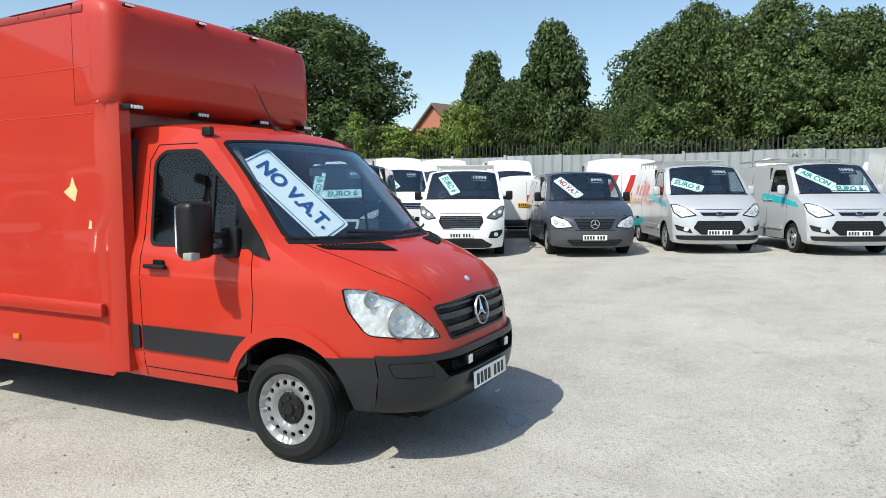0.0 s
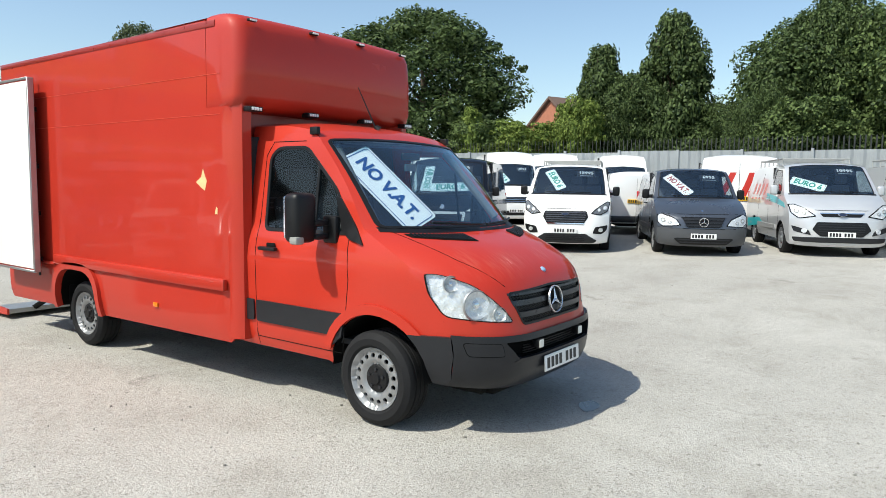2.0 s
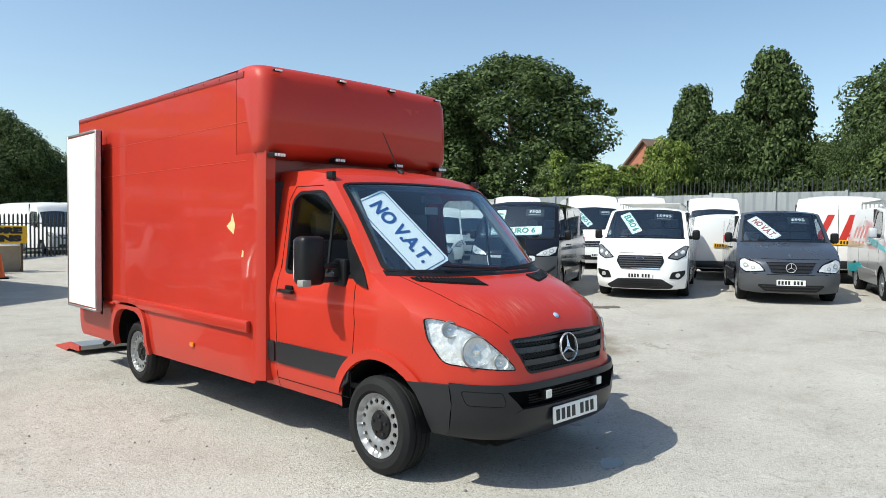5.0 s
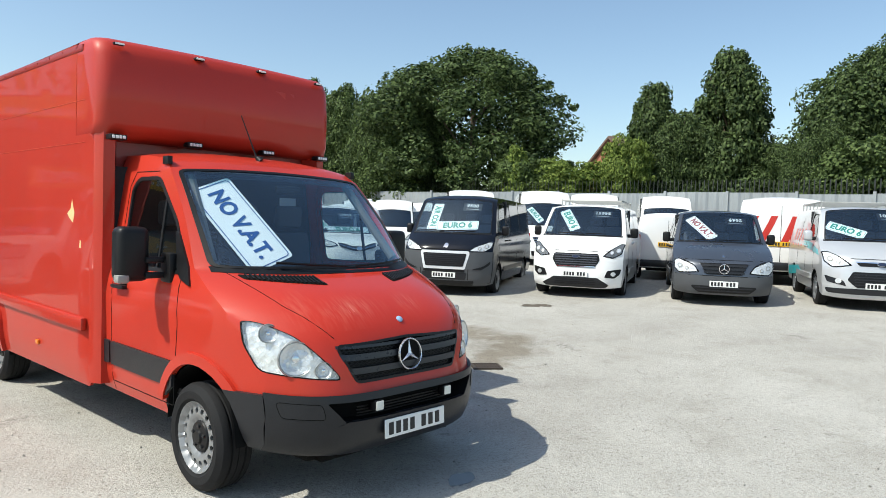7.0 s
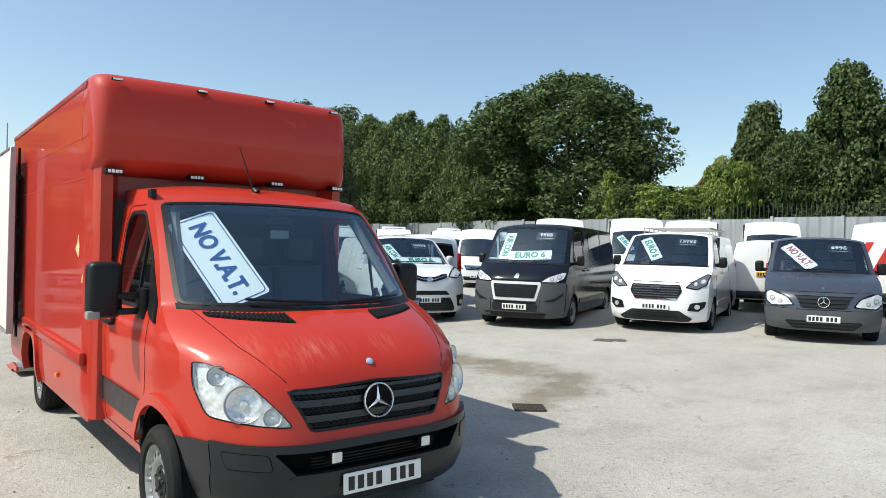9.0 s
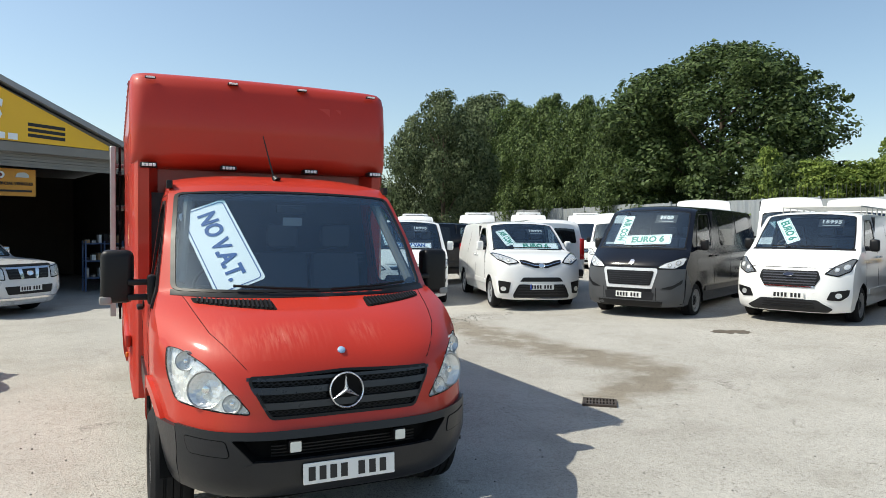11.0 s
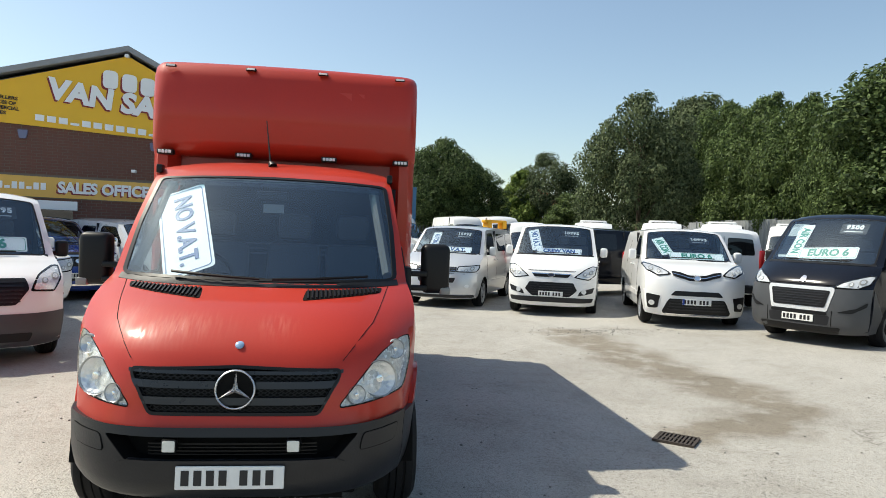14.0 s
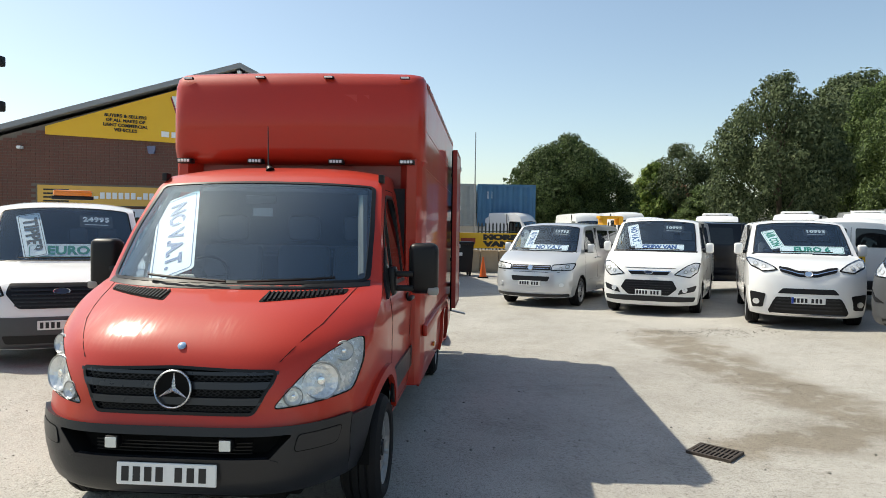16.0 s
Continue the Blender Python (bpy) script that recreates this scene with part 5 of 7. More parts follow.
    for sd in (1, -1):
        part("tail_lamp", box(sd * (W - 0.13), sd * (W - 0.015), L - 0.09, L - 0.012, 0.80, 1.35, 0.02), REDLENS, t, "red tail lamp")
        if rear == "glazed":
            o = rounded([(sd * 0.10, S.at(16.35)), (sd * 0.80, S.at(16.35)), (sd * 0.80, S.at(17.15)), (sd * 0.10, S.at(17.15))], 0.05)
            part("rear_window", sheet(S.top, o[::-1] if sd > 0 else o, (), 0.2, 0.006, 0.01, False), PRIVACY, t)
    part("rear_bumper", box(-W + 0.04, W - 0.04, L - 0.10, L + 0.04, 0.36, 0.55, 0.04), PLASTIC, t)
    number_plate(t, L + 0.012, 0.98, True, rear=True)
    return t


LAMP_BOWL = mat("van_headlamp_bowl", (0.70, 0.71, 0.72), 0.25, 0.3, 0, 0.3, 18)
facets(LAMP_BOWL, 22, 0.35)
LAMP_DARK = mat("smoked_lamp_housing", (0.16, 0.165, 0.17), 0.25, 0.2, 0, 0.2, 18)


def lamp_pair(P, pts, inner=None, label="clear headlamp"):
    """A dark-rimmed lamp: chrome bowl set into the outline, two round reflectors, a bright upper strip and a clear lens."""
    P("headlamp_rim", SEAM, shrink(pts, -0.006), 0.003, "", True, 0.03, 0.09, 0.004)
    P("headlamp", inner or LAMP_BOWL, shrink(pts, 0.016), 0.006, label, True, 0.02, 0.08)
    cx, cz = sum(p[0] for p in pts) / len(pts), sum(p[1] for p in pts) / len(pts)
    for dx, dz, rr in ((-0.07, -0.035, 0.036), (0.055, 0.005, 0.046)):
        P("reflector", LAMP_BOWL if inner else LAMP_BOWL_GREY, [(cx + dx + rr * math.cos(a), cz + dz + rr * math.sin(a)) for a in [2 * math.pi * i / 12 for i in range(12)]], 0.010, "", True, 0.0, 0.1, 0.004)
        P("bulb", REFLECTOR, [(cx + dx + rr * 0.6 * math.cos(a), cz + dz + rr * 0.6 * math.sin(a)) for a in [2 * math.pi * i / 10 for i in range(10)]], 0.013, "", True, 0.0, 0.1, 0.004)
    P("lens", LENS, pts, 0.020, "", True, 0.03, 0.09, 0.014)


def slats(P, x0, x1, z0, z1, n, material=BLACK, off=0.016, h=0.4):
    for i in range(n):
        a, b = z0 + (z1 - z0) * (i + 0.5 - h / 2) / n, z0 + (z1 - z0) * (i + 0.5 + h / 2) / n
        f = (i + 0.5) / n
        xx = x0 + (x1 - x0) * f
        P("grille_slat", material, [(-xx, a), (xx, a), (xx, b), (-xx, b)], off, "", False, 0.0, 0.25, 0.012)


def oval_badge(S, t, z, material, a=0.085, b=0.036, ring=False):
    p = Vector(S.top(0, S.sz(z)))
    m = Matrix.Translation(p + Vector((0, -0.028, 0.0))) @ Matrix.Rotation(radians(-14), 4, 'X') @ Matrix.Diagonal((a, 1, b, 1)) @ Matrix.Rotation(radians(90), 4, 'Z')
    part("badge", lathe([(0.0, -0.016), (0.8, -0.014), (0.86, -0.018), (1.0, -0.010), (1.0, 0.02)], 24, m), material, t)
    part("badge_ring", lathe([(0.86, -0.019), (0.93, -0.023), (1.02, -0.012), (1.02, 0.015)], 24, m), CHROME, t)


BADGE_BLUE = mat("blue_badge", (0.012, 0.020, 0.055), 0.3, 0, 0.4)


def face_custom(P, S, t):
    P("upper_grille", BLACK, [(-0.36, 0.85), (0.36, 0.85), (0.43, 0.935), (-0.43, 0.935)], 0.006)
    P("grille_trim", CHROME, [(-0.42, 0.915), (0.42, 0.915), (0.43, 0.935), (-0.43, 0.935)], 0.014)
    P("lower_grille", BLACK, [(-0.40, 0.44), (0.40, 0.44), (0.56, 0.58), (0.47, 0.74), (-0.47, 0.74), (-0.56, 0.58)], 0.008, "black honeycomb lower grille")
    slats(P, 0.42, 0.46, 0.47, 0.72, 5, PLASTIC)
    P("bumper_insert", PLASTIC, [(0.57, 0.46), (0.88, 0.52), (0.92, 0.64), (0.62, 0.56)], 0.006, "", True)
    P("fog_lamp", REFLECTOR, [(0.70 + 0.05 * math.cos(a), 0.55 + 0.05 * math.sin(a)) for a in [2 * math.pi * i / 10 for i in range(10)]], 0.018, "", True, 0.0)
    P("bumper_strip", PLASTIC, [(-0.86, 0.31), (0.86, 0.31), (0.90, 0.40), (0.5, 0.42), (-0.5, 0.42), (-0.90, 0.40)], 0.010)
    lamp_pair(P, [(0.49, 0.86), (0.80, 0.80), (0.93, 0.90), (0.965, 1.08), (0.86, 1.10), (0.62, 0.96)])
    oval_badge(S, t, 0.90, BADGE_BLUE)
    P("bonnet_seam", SEAM, [(-0.72, 0.985), (0.72, 0.985), (0.72, 0.992), (-0.72, 0.992)], 0.002, "", False, 0, 0.3, 0.004)


def face_custom_new(P, S, t):
    P("grille", BLACK, [(-0.40, 0.66), (0.40, 0.66), (0.50, 0.82), (0.46, 0.95), (-0.46, 0.95), (-0.50, 0.82)], 0.008, "black slatted grille")
    P("grille_trim", CHROME, [(-0.40, 0.665), (0.40, 0.665), (0.415, 0.685), (-0.415, 0.685)], 0.020)
    slats(P, 0.42, 0.45, 0.70, 0.94, 5, mat("gunmetal_slat", (0.10, 0.10, 0.11), 0.3, 0.6))
    P("lower_intake", PLASTIC, [(-0.62, 0.24), (0.62, 0.24), (0.70, 0.30), (0.46, 0.45), (-0.46, 0.45), (-0.70, 0.30)], 0.008)
    slats(P, 0.44, 0.40, 0.29, 0.42, 3, BLACK)
    P("fog_pocket", BLACK, [(0.60, 0.46), (0.80, 0.44), (0.90, 0.52), (0.92, 0.63), (0.66, 0.60)], 0.008, "", True)
    P("fog_lamp", REFLECTOR, [(0.77 + 0.045 * math.cos(a), 0.53 + 0.045 * math.sin(a)) for a in [2 * math.pi * i / 10 for i in range(10)]], 0.020, "", True, 0.0)
    lamp_pair(P, [(0.56, 0.90), (0.76, 0.86), (0.92, 0.94), (0.965, 1.15), (0.90, 1.17), (0.70, 1.03)], LAMP_DARK)
    oval_badge(S, t, 0.885, BADGE_BLUE)
    P("bonnet_seam", SEAM, [(-0.66, 1.0), (0.66, 1.0), (0.66, 1.007), (-0.66, 1.007)], 0.002, "", False, 0, 0.3, 0.004)


def face_vito(P, S, t):
    P("grille", BLACK, [(-0.33, 0.62), (0.33, 0.62), (0.45, 0.84), (-0.45, 0.84)], 0.008, "dark three-bar grille")
    slats(P, 0.36, 0.42, 0.63, 0.83, 3, PLASTIC, 0.018, 0.5)
    P("grille_trim", GREY, [(-0.46, 0.835), (0.46, 0.835), (0.46, 0.85), (-0.46, 0.85)], 0.016)
    P("lower_intake", BLACK, [(-0.46, 0.27), (0.46, 0.27), (0.60, 0.37), (0.58, 0.40), (-0.58, 0.40), (-0.60, 0.37)], 0.014)
    slats(P, 0.46, 0.54, 0.28, 0.39, 2, PLASTIC, 0.02)
    P("bumper_crease", SEAM, [(-0.9, 0.592), (0.9, 0.592), (0.9, 0.602), (-0.9, 0.602)], 0.012, "", False, 0, 0.3, 0.004)
    P("washer_jet", CHROME, [(-0.02, 0.95), (0.02, 0.95), (0.015, 0.985), (-0.015, 0.985)], 0.012, "", False, 0.005)
    lamp_pair(P, [(0.46, 0.66), (0.82, 0.62), (0.92, 0.70), (0.925, 0.85), (0.84, 0.90), (0.56, 0.80)])
    p = Vector(S.top(0, S.sz(0.735)))
    m = Matrix.Translation(p + Vector((0, -0.03, 0))) @ Matrix.Rotation(radians(90), 4, 'Z')
    part("emblem_ring", lathe([(0.080, 0.0), (0.086, -0.014), (0.096, -0.014), (0.10, 0.0)], 28, m), CHROME, t)
    b = []
    for k in range(3):
        a = radians(90 + 120 * k)
        b.append(tube(p + Vector((0, -0.032, 0)), p + Vector((0.088 * math.cos(a), -0.032, 0.088 * math.sin(a))), 0.014, 6, 0.004))
    part("emblem", join(*b), CHROME, t)
    P("bonnet_seam", SEAM, [(-0.72, 0.90), (0.72, 0.90), (0.72, 0.908), (-0.72, 0.908)], 0.002, "", False, 0, 0.3, 0.004)


def face_boxer(P, S, t):
    P("grille_surround", SURROUND, [(-0.46, 0.585), (0.46, 0.585), (0.545, 0.92), (0.53, 0.975), (-0.53, 0.975), (-0.545, 0.92)], 0.014, "pale silver grille surround")
    P("grille", BLACK, [(-0.42, 0.645), (0.42, 0.645), (0.48, 0.90), (0.47, 0.92), (-0.47, 0.92), (-0.48, 0.90)], 0.022)
    slats(P, 0.37, 0.44, 0.66, 0.91, 6, PLASTIC, 0.028)
    P("intake_strip", BLACK, [(-0.46, 0.525), (0.46, 0.525), (0.46, 0.575), (-0.46, 0.575)], 0.014)
    P("plate_panel", PLASTIC, [(-0.48, 0.37), (0.48, 0.37), (0.50, 0.52), (-0.50, 0.52)], 0.012)
    P("lower_intake", BLACK, [(-0.62, 0.24), (0.62, 0.24), (0.66, 0.345), (-0.66, 0.345)], 0.014)
    P("fog_pocket", BLACK, [(0.60, 0.585), (0.84, 0.66), (0.96, 0.76), (0.95, 0.68), (0.80, 0.575)], 0.014, "", True)
    P("bumper_crease", SEAM, [(0.52, 0.36), (0.530, 0.36), (0.535, 0.60), (0.525, 0.60)], 0.011, "", True, 0, 0.3, 0.004)
    P("bonnet_seam", SEAM, [(-0.70, 1.005), (0.70, 1.005), (0.70, 1.013), (-0.70, 1.013)], 0.004, "", False, 0, 0.3, 0.004)
    lamp_pair(P, [(0.52, 0.975), (0.84, 0.96), (0.96, 1.03), (0.985, 1.17), (0.92, 1.19), (0.64, 1.07)])
    P("badge", CHROME, [(-0.055, 1.03), (-0.02, 1.05), (0.02, 1.02), (0.06, 1.06), (0.05, 1.12), (-0.02, 1.14)], 0.014)


def face_proace(P, S, t):
    P("grille", BLACK, [(-0.44, 1.00), (-0.14, 0.91), (0.14, 0.91), (0.44, 1.00), (0.46, 1.08), (0.15, 1.01), (-0.15, 1.01), (-0.46, 1.08)], 0.008)
    P("grille_trim", CHROME, [(-0.44, 1.03), (-0.14, 0.955), (0.14, 0.955), (0.44, 1.03), (0.445, 1.045), (0.14, 0.97), (-0.14, 0.97), (-0.445, 1.045)], 0.016, "", False, 0.005)
    P("upper_intake", BLACK, [(-0.48, 0.62), (0.48, 0.62), (0.40, 0.71), (-0.40, 0.71)], 0.008)
    P("main_intake", BLACK, [(-0.60, 0.27), (0.60, 0.27), (0.62, 0.32), (0.50, 0.56), (-0.50, 0.56), (-0.62, 0.32)], 0.008, "black lower intake")
    slats(P, 0.54, 0.48, 0.32, 0.55, 4, PLASTIC)
    P("intake_trim", CHROME, [(-0.58, 0.265), (0.58, 0.265), (0.58, 0.285), (-0.58, 0.285)], 0.018)
    P("fog_pocket", BLACK, [(0.70, 0.36), (0.86, 0.34), (0.90, 0.62), (0.66, 0.60)], 0.008, "", True)
    P("fog_lamp", REFLECTOR, [(0.80 + 0.05 * math.cos(a), 0.45 + 0.05 * math.sin(a)) for a in [2 * math.pi * i / 10 for i in range(10)]], 0.020, "", True, 0.0)
    lamp_pair(P, [(0.48, 1.02), (0.70, 0.98), (0.90, 1.06), (0.955, 1.20), (0.90, 1.22), (0.62, 1.12)])
    oval_badge(S, t, 0.965, CHROME, 0.07, 0.05)


def face_t5(P, S, t):
    P("grille", BLACK, [(-0.46, 0.85), (0.46, 0.85), (0.47, 0.96), (-0.47, 0.96)], 0.008)
    slats(P, 0.44, 0.45, 0.86, 0.95, 2, CHROME, 0.014, 0.15)
    P("lower_intake", BLACK, [(-0.42, 0.60), (0.42, 0.60), (0.46, 0.71), (-0.46, 0.71)], 0.008)
    P("bumper_crease", SEAM, [(-0.92, 0.80), (0.92, 0.80), (0.92, 0.81), (-0.92, 0.81)], 0.002, "", False, 0, 0.3, 0.004)
    P("fog_lamp", REFLECTOR, [(0.72 + 0.045 * math.cos(a), 0.52 + 0.045 * math.sin(a)) for a in [2 * math.pi * i / 10 for i in range(10)]], 0.012, "", True, 0.0)
    lamp_pair(P, [(0.47, 0.85), (0.90, 0.84), (0.945, 0.93), (0.94, 1.0), (0.5, 0.97)])
    oval_badge(S, t, 0.905, CHROME, 0.065, 0.065)
    P("lower_lip", PLASTIC, [(-0.86, 0.25), (0.86, 0.25), (0.86, 0.31), (-0.86, 0.31)], 0.010)


def face_transit(P, S, t):
    P("grille", BLACK, [(-0.46, 0.72), (0.46, 0.72), (0.60, 0.90), (0.56, 1.02), (-0.56, 1.02), (-0.60, 0.90)], 0.010, "wide black mesh grille")
    slats(P, 0.5, 0.56, 0.74, 1.0, 6, PLASTIC, 0.018)
    P("lower_intake", BLACK, [(-0.60, 0.30), (0.60, 0.30), (0.64, 0.40), (-0.64, 0.40)], 0.014)
    lamp_pair(P, [(0.62, 0.88), (0.88, 0.86), (0.97, 1.0), (0.975, 1.16), (0.90, 1.16), (0.72, 1.06)])
    oval_badge(S, t, 0.93, BADGE_BLUE, 0.10, 0.042)


def face_plain(P, S, t):
    P("grille", BLACK, [(-0.45, 0.78), (0.45, 0.78), (0.55, 0.98), (-0.55, 0.98)], 0.010)
    slats(P, 0.46, 0.52, 0.80, 0.97, 3, CHROME, 0.018, 0.2)
    P("lower_intake", BLACK, [(-0.55, 0.34), (0.55, 0.34), (0.58, 0.50), (-0.58, 0.50)], 0.012)
    lamp_pair(P, [(0.58, 0.82), (0.86, 0.80), (0.95, 0.92), (0.95, 1.08), (0.80, 1.06)])


def face_pickup(P, S, t):
    P("grille", BLACK, [(-0.46, 0.74), (0.46, 0.74), (0.50, 0.96), (-0.50, 0.96)], 0.010)
    P("grille_trim", CHROME, [(-0.50, 0.935), (0.50, 0.935), (0.51, 0.972), (-0.51, 0.972)], 0.020)
    P("grille_trim", CHROME, [(0.13, 0.74), (0.21, 0.74), (0.25, 0.94), (0.16, 0.94)], 0.020, "", True)
    slats(P, 0.44, 0.48, 0.75, 0.93, 3, PLASTIC, 0.016)
    oval_badge(S, t, 0.85, CHROME, 0.075, 0.055)
    P("bonnet_guard", BLACK, [(-0.60, 0.985), (0.60, 0.985), (0.60, 1.015), (-0.60, 1.015)], 0.022, "dark bonnet guard", False, 0.01)
    P("lower_intake", BLACK, [(-0.50, 0.44), (0.50, 0.44), (0.56, 0.60), (-0.56, 0.60)], 0.012)
    P("bumper_bar", CHROME, [(-0.70, 0.335), (0.70, 0.335), (0.70, 0.375), (-0.70, 0.375)], 0.03)
    P("fog_lamp", REFLECTOR, [(0.74 + 0.05 * math.cos(a), 0.52 + 0.05 * math.sin(a)) for a in [2 * math.pi * i / 10 for i in range(10)]], 0.014, "", True, 0.0)
    lamp_pair(P, [(0.54, 0.73), (0.86, 0.75), (0.93, 0.86), (0.91, 0.985), (0.56, 0.965)])
    for f, fl in ((S.left, False), (S.right, True)):
        for cy in (0.93, 4.13):
            o = [(cy + 0.50 * math.cos(a), 0.30 + 0.53 * math.sin(a)) for a in [math.pi * i / 12 for i in range(13)]]
            q = [(cy + 0.405 * math.cos(a), 0.30 + 0.435 * math.sin(a)) for a in [math.pi * i / 12 for i in range(13)]]
            part("wheel_arch", sheet(f, o + q[::-1], (), 0.1, 0.035, 0.04, fl), t.children[0].data.materials[0], t)
        part("sill_step", sheet(f, [(1.45, 0.30), (3.6, 0.30), (3.6, 0.36), (1.45, 0.36)], (), 0.2, 0.06, 0.06, fl), PLASTIC, t)


def spot(x, y, angle, size=1.0):
    return pose(x, y, ground_z(x, y), 0, 0, angle) @ Matrix.Scale(size, 4)


KIND = {  # length, half width, height, lip, bonnet's back height and place, screen's top place and height, wheelbase
    "custom": (4.97, 0.985, 2.05, 1.03, 1.32, 0.71, 1.41, 1.97, 2.93),
    "vito": (5.0, 0.95, 1.94, 0.88, 1.24, 1.00, 1.70, 1.87, 3.2),
    "boxer": (5.41, 1.02, 2.24, 1.08, 1.35, 0.47, 1.11, 2.12, 3.45),
    "proace": (4.96, 0.955, 1.95, 1.06, 1.28, 0.94, 1.77, 1.87, 3.27),
    "t5": (4.89, 0.95, 1.96, 0.98, 1.26, 0.72, 1.39, 1.87, 3.0),
    "transit": (5.5, 1.02, 2.10, 1.0, 1.26, 0.82, 1.50, 1.99, 3.3),
    "high": (5.9, 1.0, 2.65, 1.06, 1.36, 0.76, 1.38, 2.16, 3.6),
    "small": (4.4, 0.90, 1.85, 0.95, 1.18, 0.82, 1.48, 1.72, 2.7),
    "pickup": (5.2, 0.92, 1.78, 1.0, 1.16, 1.28, 1.95, 1.68, 3.2),
}


def make(kind, name, label, x, y, angle, paint, face, group="", cat="van", bow=0.27, size=1.0, **kw):
    L, W, H, zl, zb, yb, yt, zt, wb = KIND[kind]
    S = van_skin(L, W, H, zl, zb, yb, yt, zt, bow)
    m = spot(x, y, angle, size)
    return van(name, label, cat, m, paint, S, L, W, H, zb, yb, yt, zt, wb, face, group=group, **kw), S, m


def roof_rack(m, W, H, y0, y1):
    r = thing("roof_rack", "galvanised roof rack bolted on a van roof", "roof rack", m @ Matrix.Translation((0, 0, H)))
    for x in (-W, W):
        part("rail", tube((x, y0, 0.09), (x, y1, 0.09), 0.018), ROOFRACK, r)
    for y in np.linspace(y0, y1, 6):
        part("crossbar", join(tube((-W, y, 0.085), (W, y, 0.085), 0.016), tube((-W, y, -0.06), (-W, y, 0.085), 0.014), tube((W, y, -0.06), (W, y, 0.085), 0.014)), ROOFRACK, r)
    part("roller", tube((-W, y1, 0.10), (W, y1, 0.10), 0.03), ROOFRACK, r)
    return r


def signs(S, m, cards, price, price_u=0.42, price_k=10.55):
    for (u, k, ln, h, ang, words, ink) in cards:
        ink_name = "green" if ink is GREEN_INK else "red" if ink is RED_INK else "blue"
        windscreen_sign(S, m, u, S.at(k), ln * 1.12, h * 1.2, ang * 1.1, words, ink, "white card with %s lettering behind a windscreen" % ink_name)
    if price:
        price_board(S, m, price_u, S.at(price_k), price)


# front row, facing the red van
c1, S1, m1 = make("custom", "panel_van", "silver panel van with a turquoise stripe and roof rack", 12.60, -3.03, -65.3, SILVER, face_custom, wheels=ALLOY_WHEEL, plate=(0, 0.48))
signs(S1, m1, [(-0.45, 10.1, 0.75, 0.2, -38, "AIR CON", GREEN_INK), (0.25, 9.45, 0.75, 0.17, 0, "EURO 6", GREEN_INK)], "10995")
roof_rack(m1, 0.72, 2.05, 2.2, 4.7)
c2, S2, m2 = make("custom", "panel_van", "silver panel van with a turquoise stripe and red chevrons", 12.05, -0.36, -66.7, SILVER, face_custom, wheels=ALLOY_WHEEL, plate=(0, 0.48))
signs(S2, m2, [(-0.50, 9.75, 0.65, 0.2, -22, "EURO 6", GREEN_INK)], "10995")
roof_rack(m2, 0.72, 2.05, 2.2, 4.7)
for cc, SS in ((c1, S1), (c2, S2)):
    for f, fl in ((SS.left, False), (SS.right, True)):
        part("stripe", sheet(f, [(0.62, 1.02), (1.3, 1.08), (2.6, 1.16), (2.6, 1.32), (1.5, 1.24), (0.75, 1.12)], (), 0.2, 0.004, 0.006, fl), TURQ, cc, "turquoise stripe")
        part("stripe", sheet(f, [(2.7, 0.55), (4.7, 0.40), (4.7, 0.62), (3.2, 0.70)], (), 0.2, 0.004, 0.006, fl), TURQ, cc)
for f, fl in ((S2.left, False), (S2.right, True)):
    for i in range(4):
        part("chevron", sheet(f, [(2.9 + i * 0.42, 1.15), (3.1 + i * 0.42, 1.15), (2.95 + i * 0.42, 1.55), (2.75 + i * 0.42, 1.55)], (), 0.3, 0.004, 0.006, fl), mat("faded_red_vinyl", (0.55, 0.20, 0.18), 0.5), c2)
c3, S3, m3 = make("vito", "panel_van", "slate-grey panel van with a plain grey bumper", 10.63, 2.03, -63.3, GREY, face_vito, plate=(0, 0.44), bumper=0.60, mirrors=BLACK)
signs(S3, m3, [(-0.42, 10.0, 0.72, 0.2, -48, "NO V.A.T.", RED_INK)], "6995", 0.42, 10.45)
c4, S4, m4 = make("custom", "panel_van", "white panel van with a black grille and roof rack", 9.61, 4.77, -67, WHITE, face_custom_new, plate=(0, 0.52), mirrors=BLACK)
signs(S4, m4, [(-0.38, 10.1, 0.66, 0.2, -55, "EURO 6", GREEN_INK)], "15995", 0.45, 10.5)
roof_rack(m4, 0.70, 2.05, 2.1, 4.6)
c5, S5, m5 = make("boxer", "minibus", "black-blue van with dark side windows and grey bumper", 7.91, 6.98, -63.2, NAVY, face_boxer, plate=(0, 0.46), bumper=0.955, mirrors=BLACK, side_windows=((2.55, 3.7), (3.85, 5.0)))
signs(S5, m5, [(-0.52, 10.0, 0.66, 0.2, -82, "AIR CON", GREEN_INK), (0.10, 9.55, 0.85, 0.2, 3, "EURO 6", GREEN_INK)], "9500", 0.40, 10.55)
c6, S6, m6 = make("proace", "panel_van", "white panel van with chrome grille trim", 7.09, 8.81, -16.7, WHITE, face_proace, wheels=ALLOY_WHEEL, plate=(0, 0.51), band=True, mirrors=WHITE)
signs(S6, m6, [(-0.55, 10.0, 0.55, 0.2, -62, "AIR CON", GREEN_INK), (0.20, 9.45, 0.95, 0.18, 0, "EURO 6", GREEN_INK)], "10995", 0.35, 10.4)
c7, S7, m7 = make("custom", "crew_van", "white crew van with side windows", 4.88, 11.0, -20.5, WHITE, face_custom, plate=(0, 0.49), mirrors=WHITE, side_windows=((2.6, 3.7),))
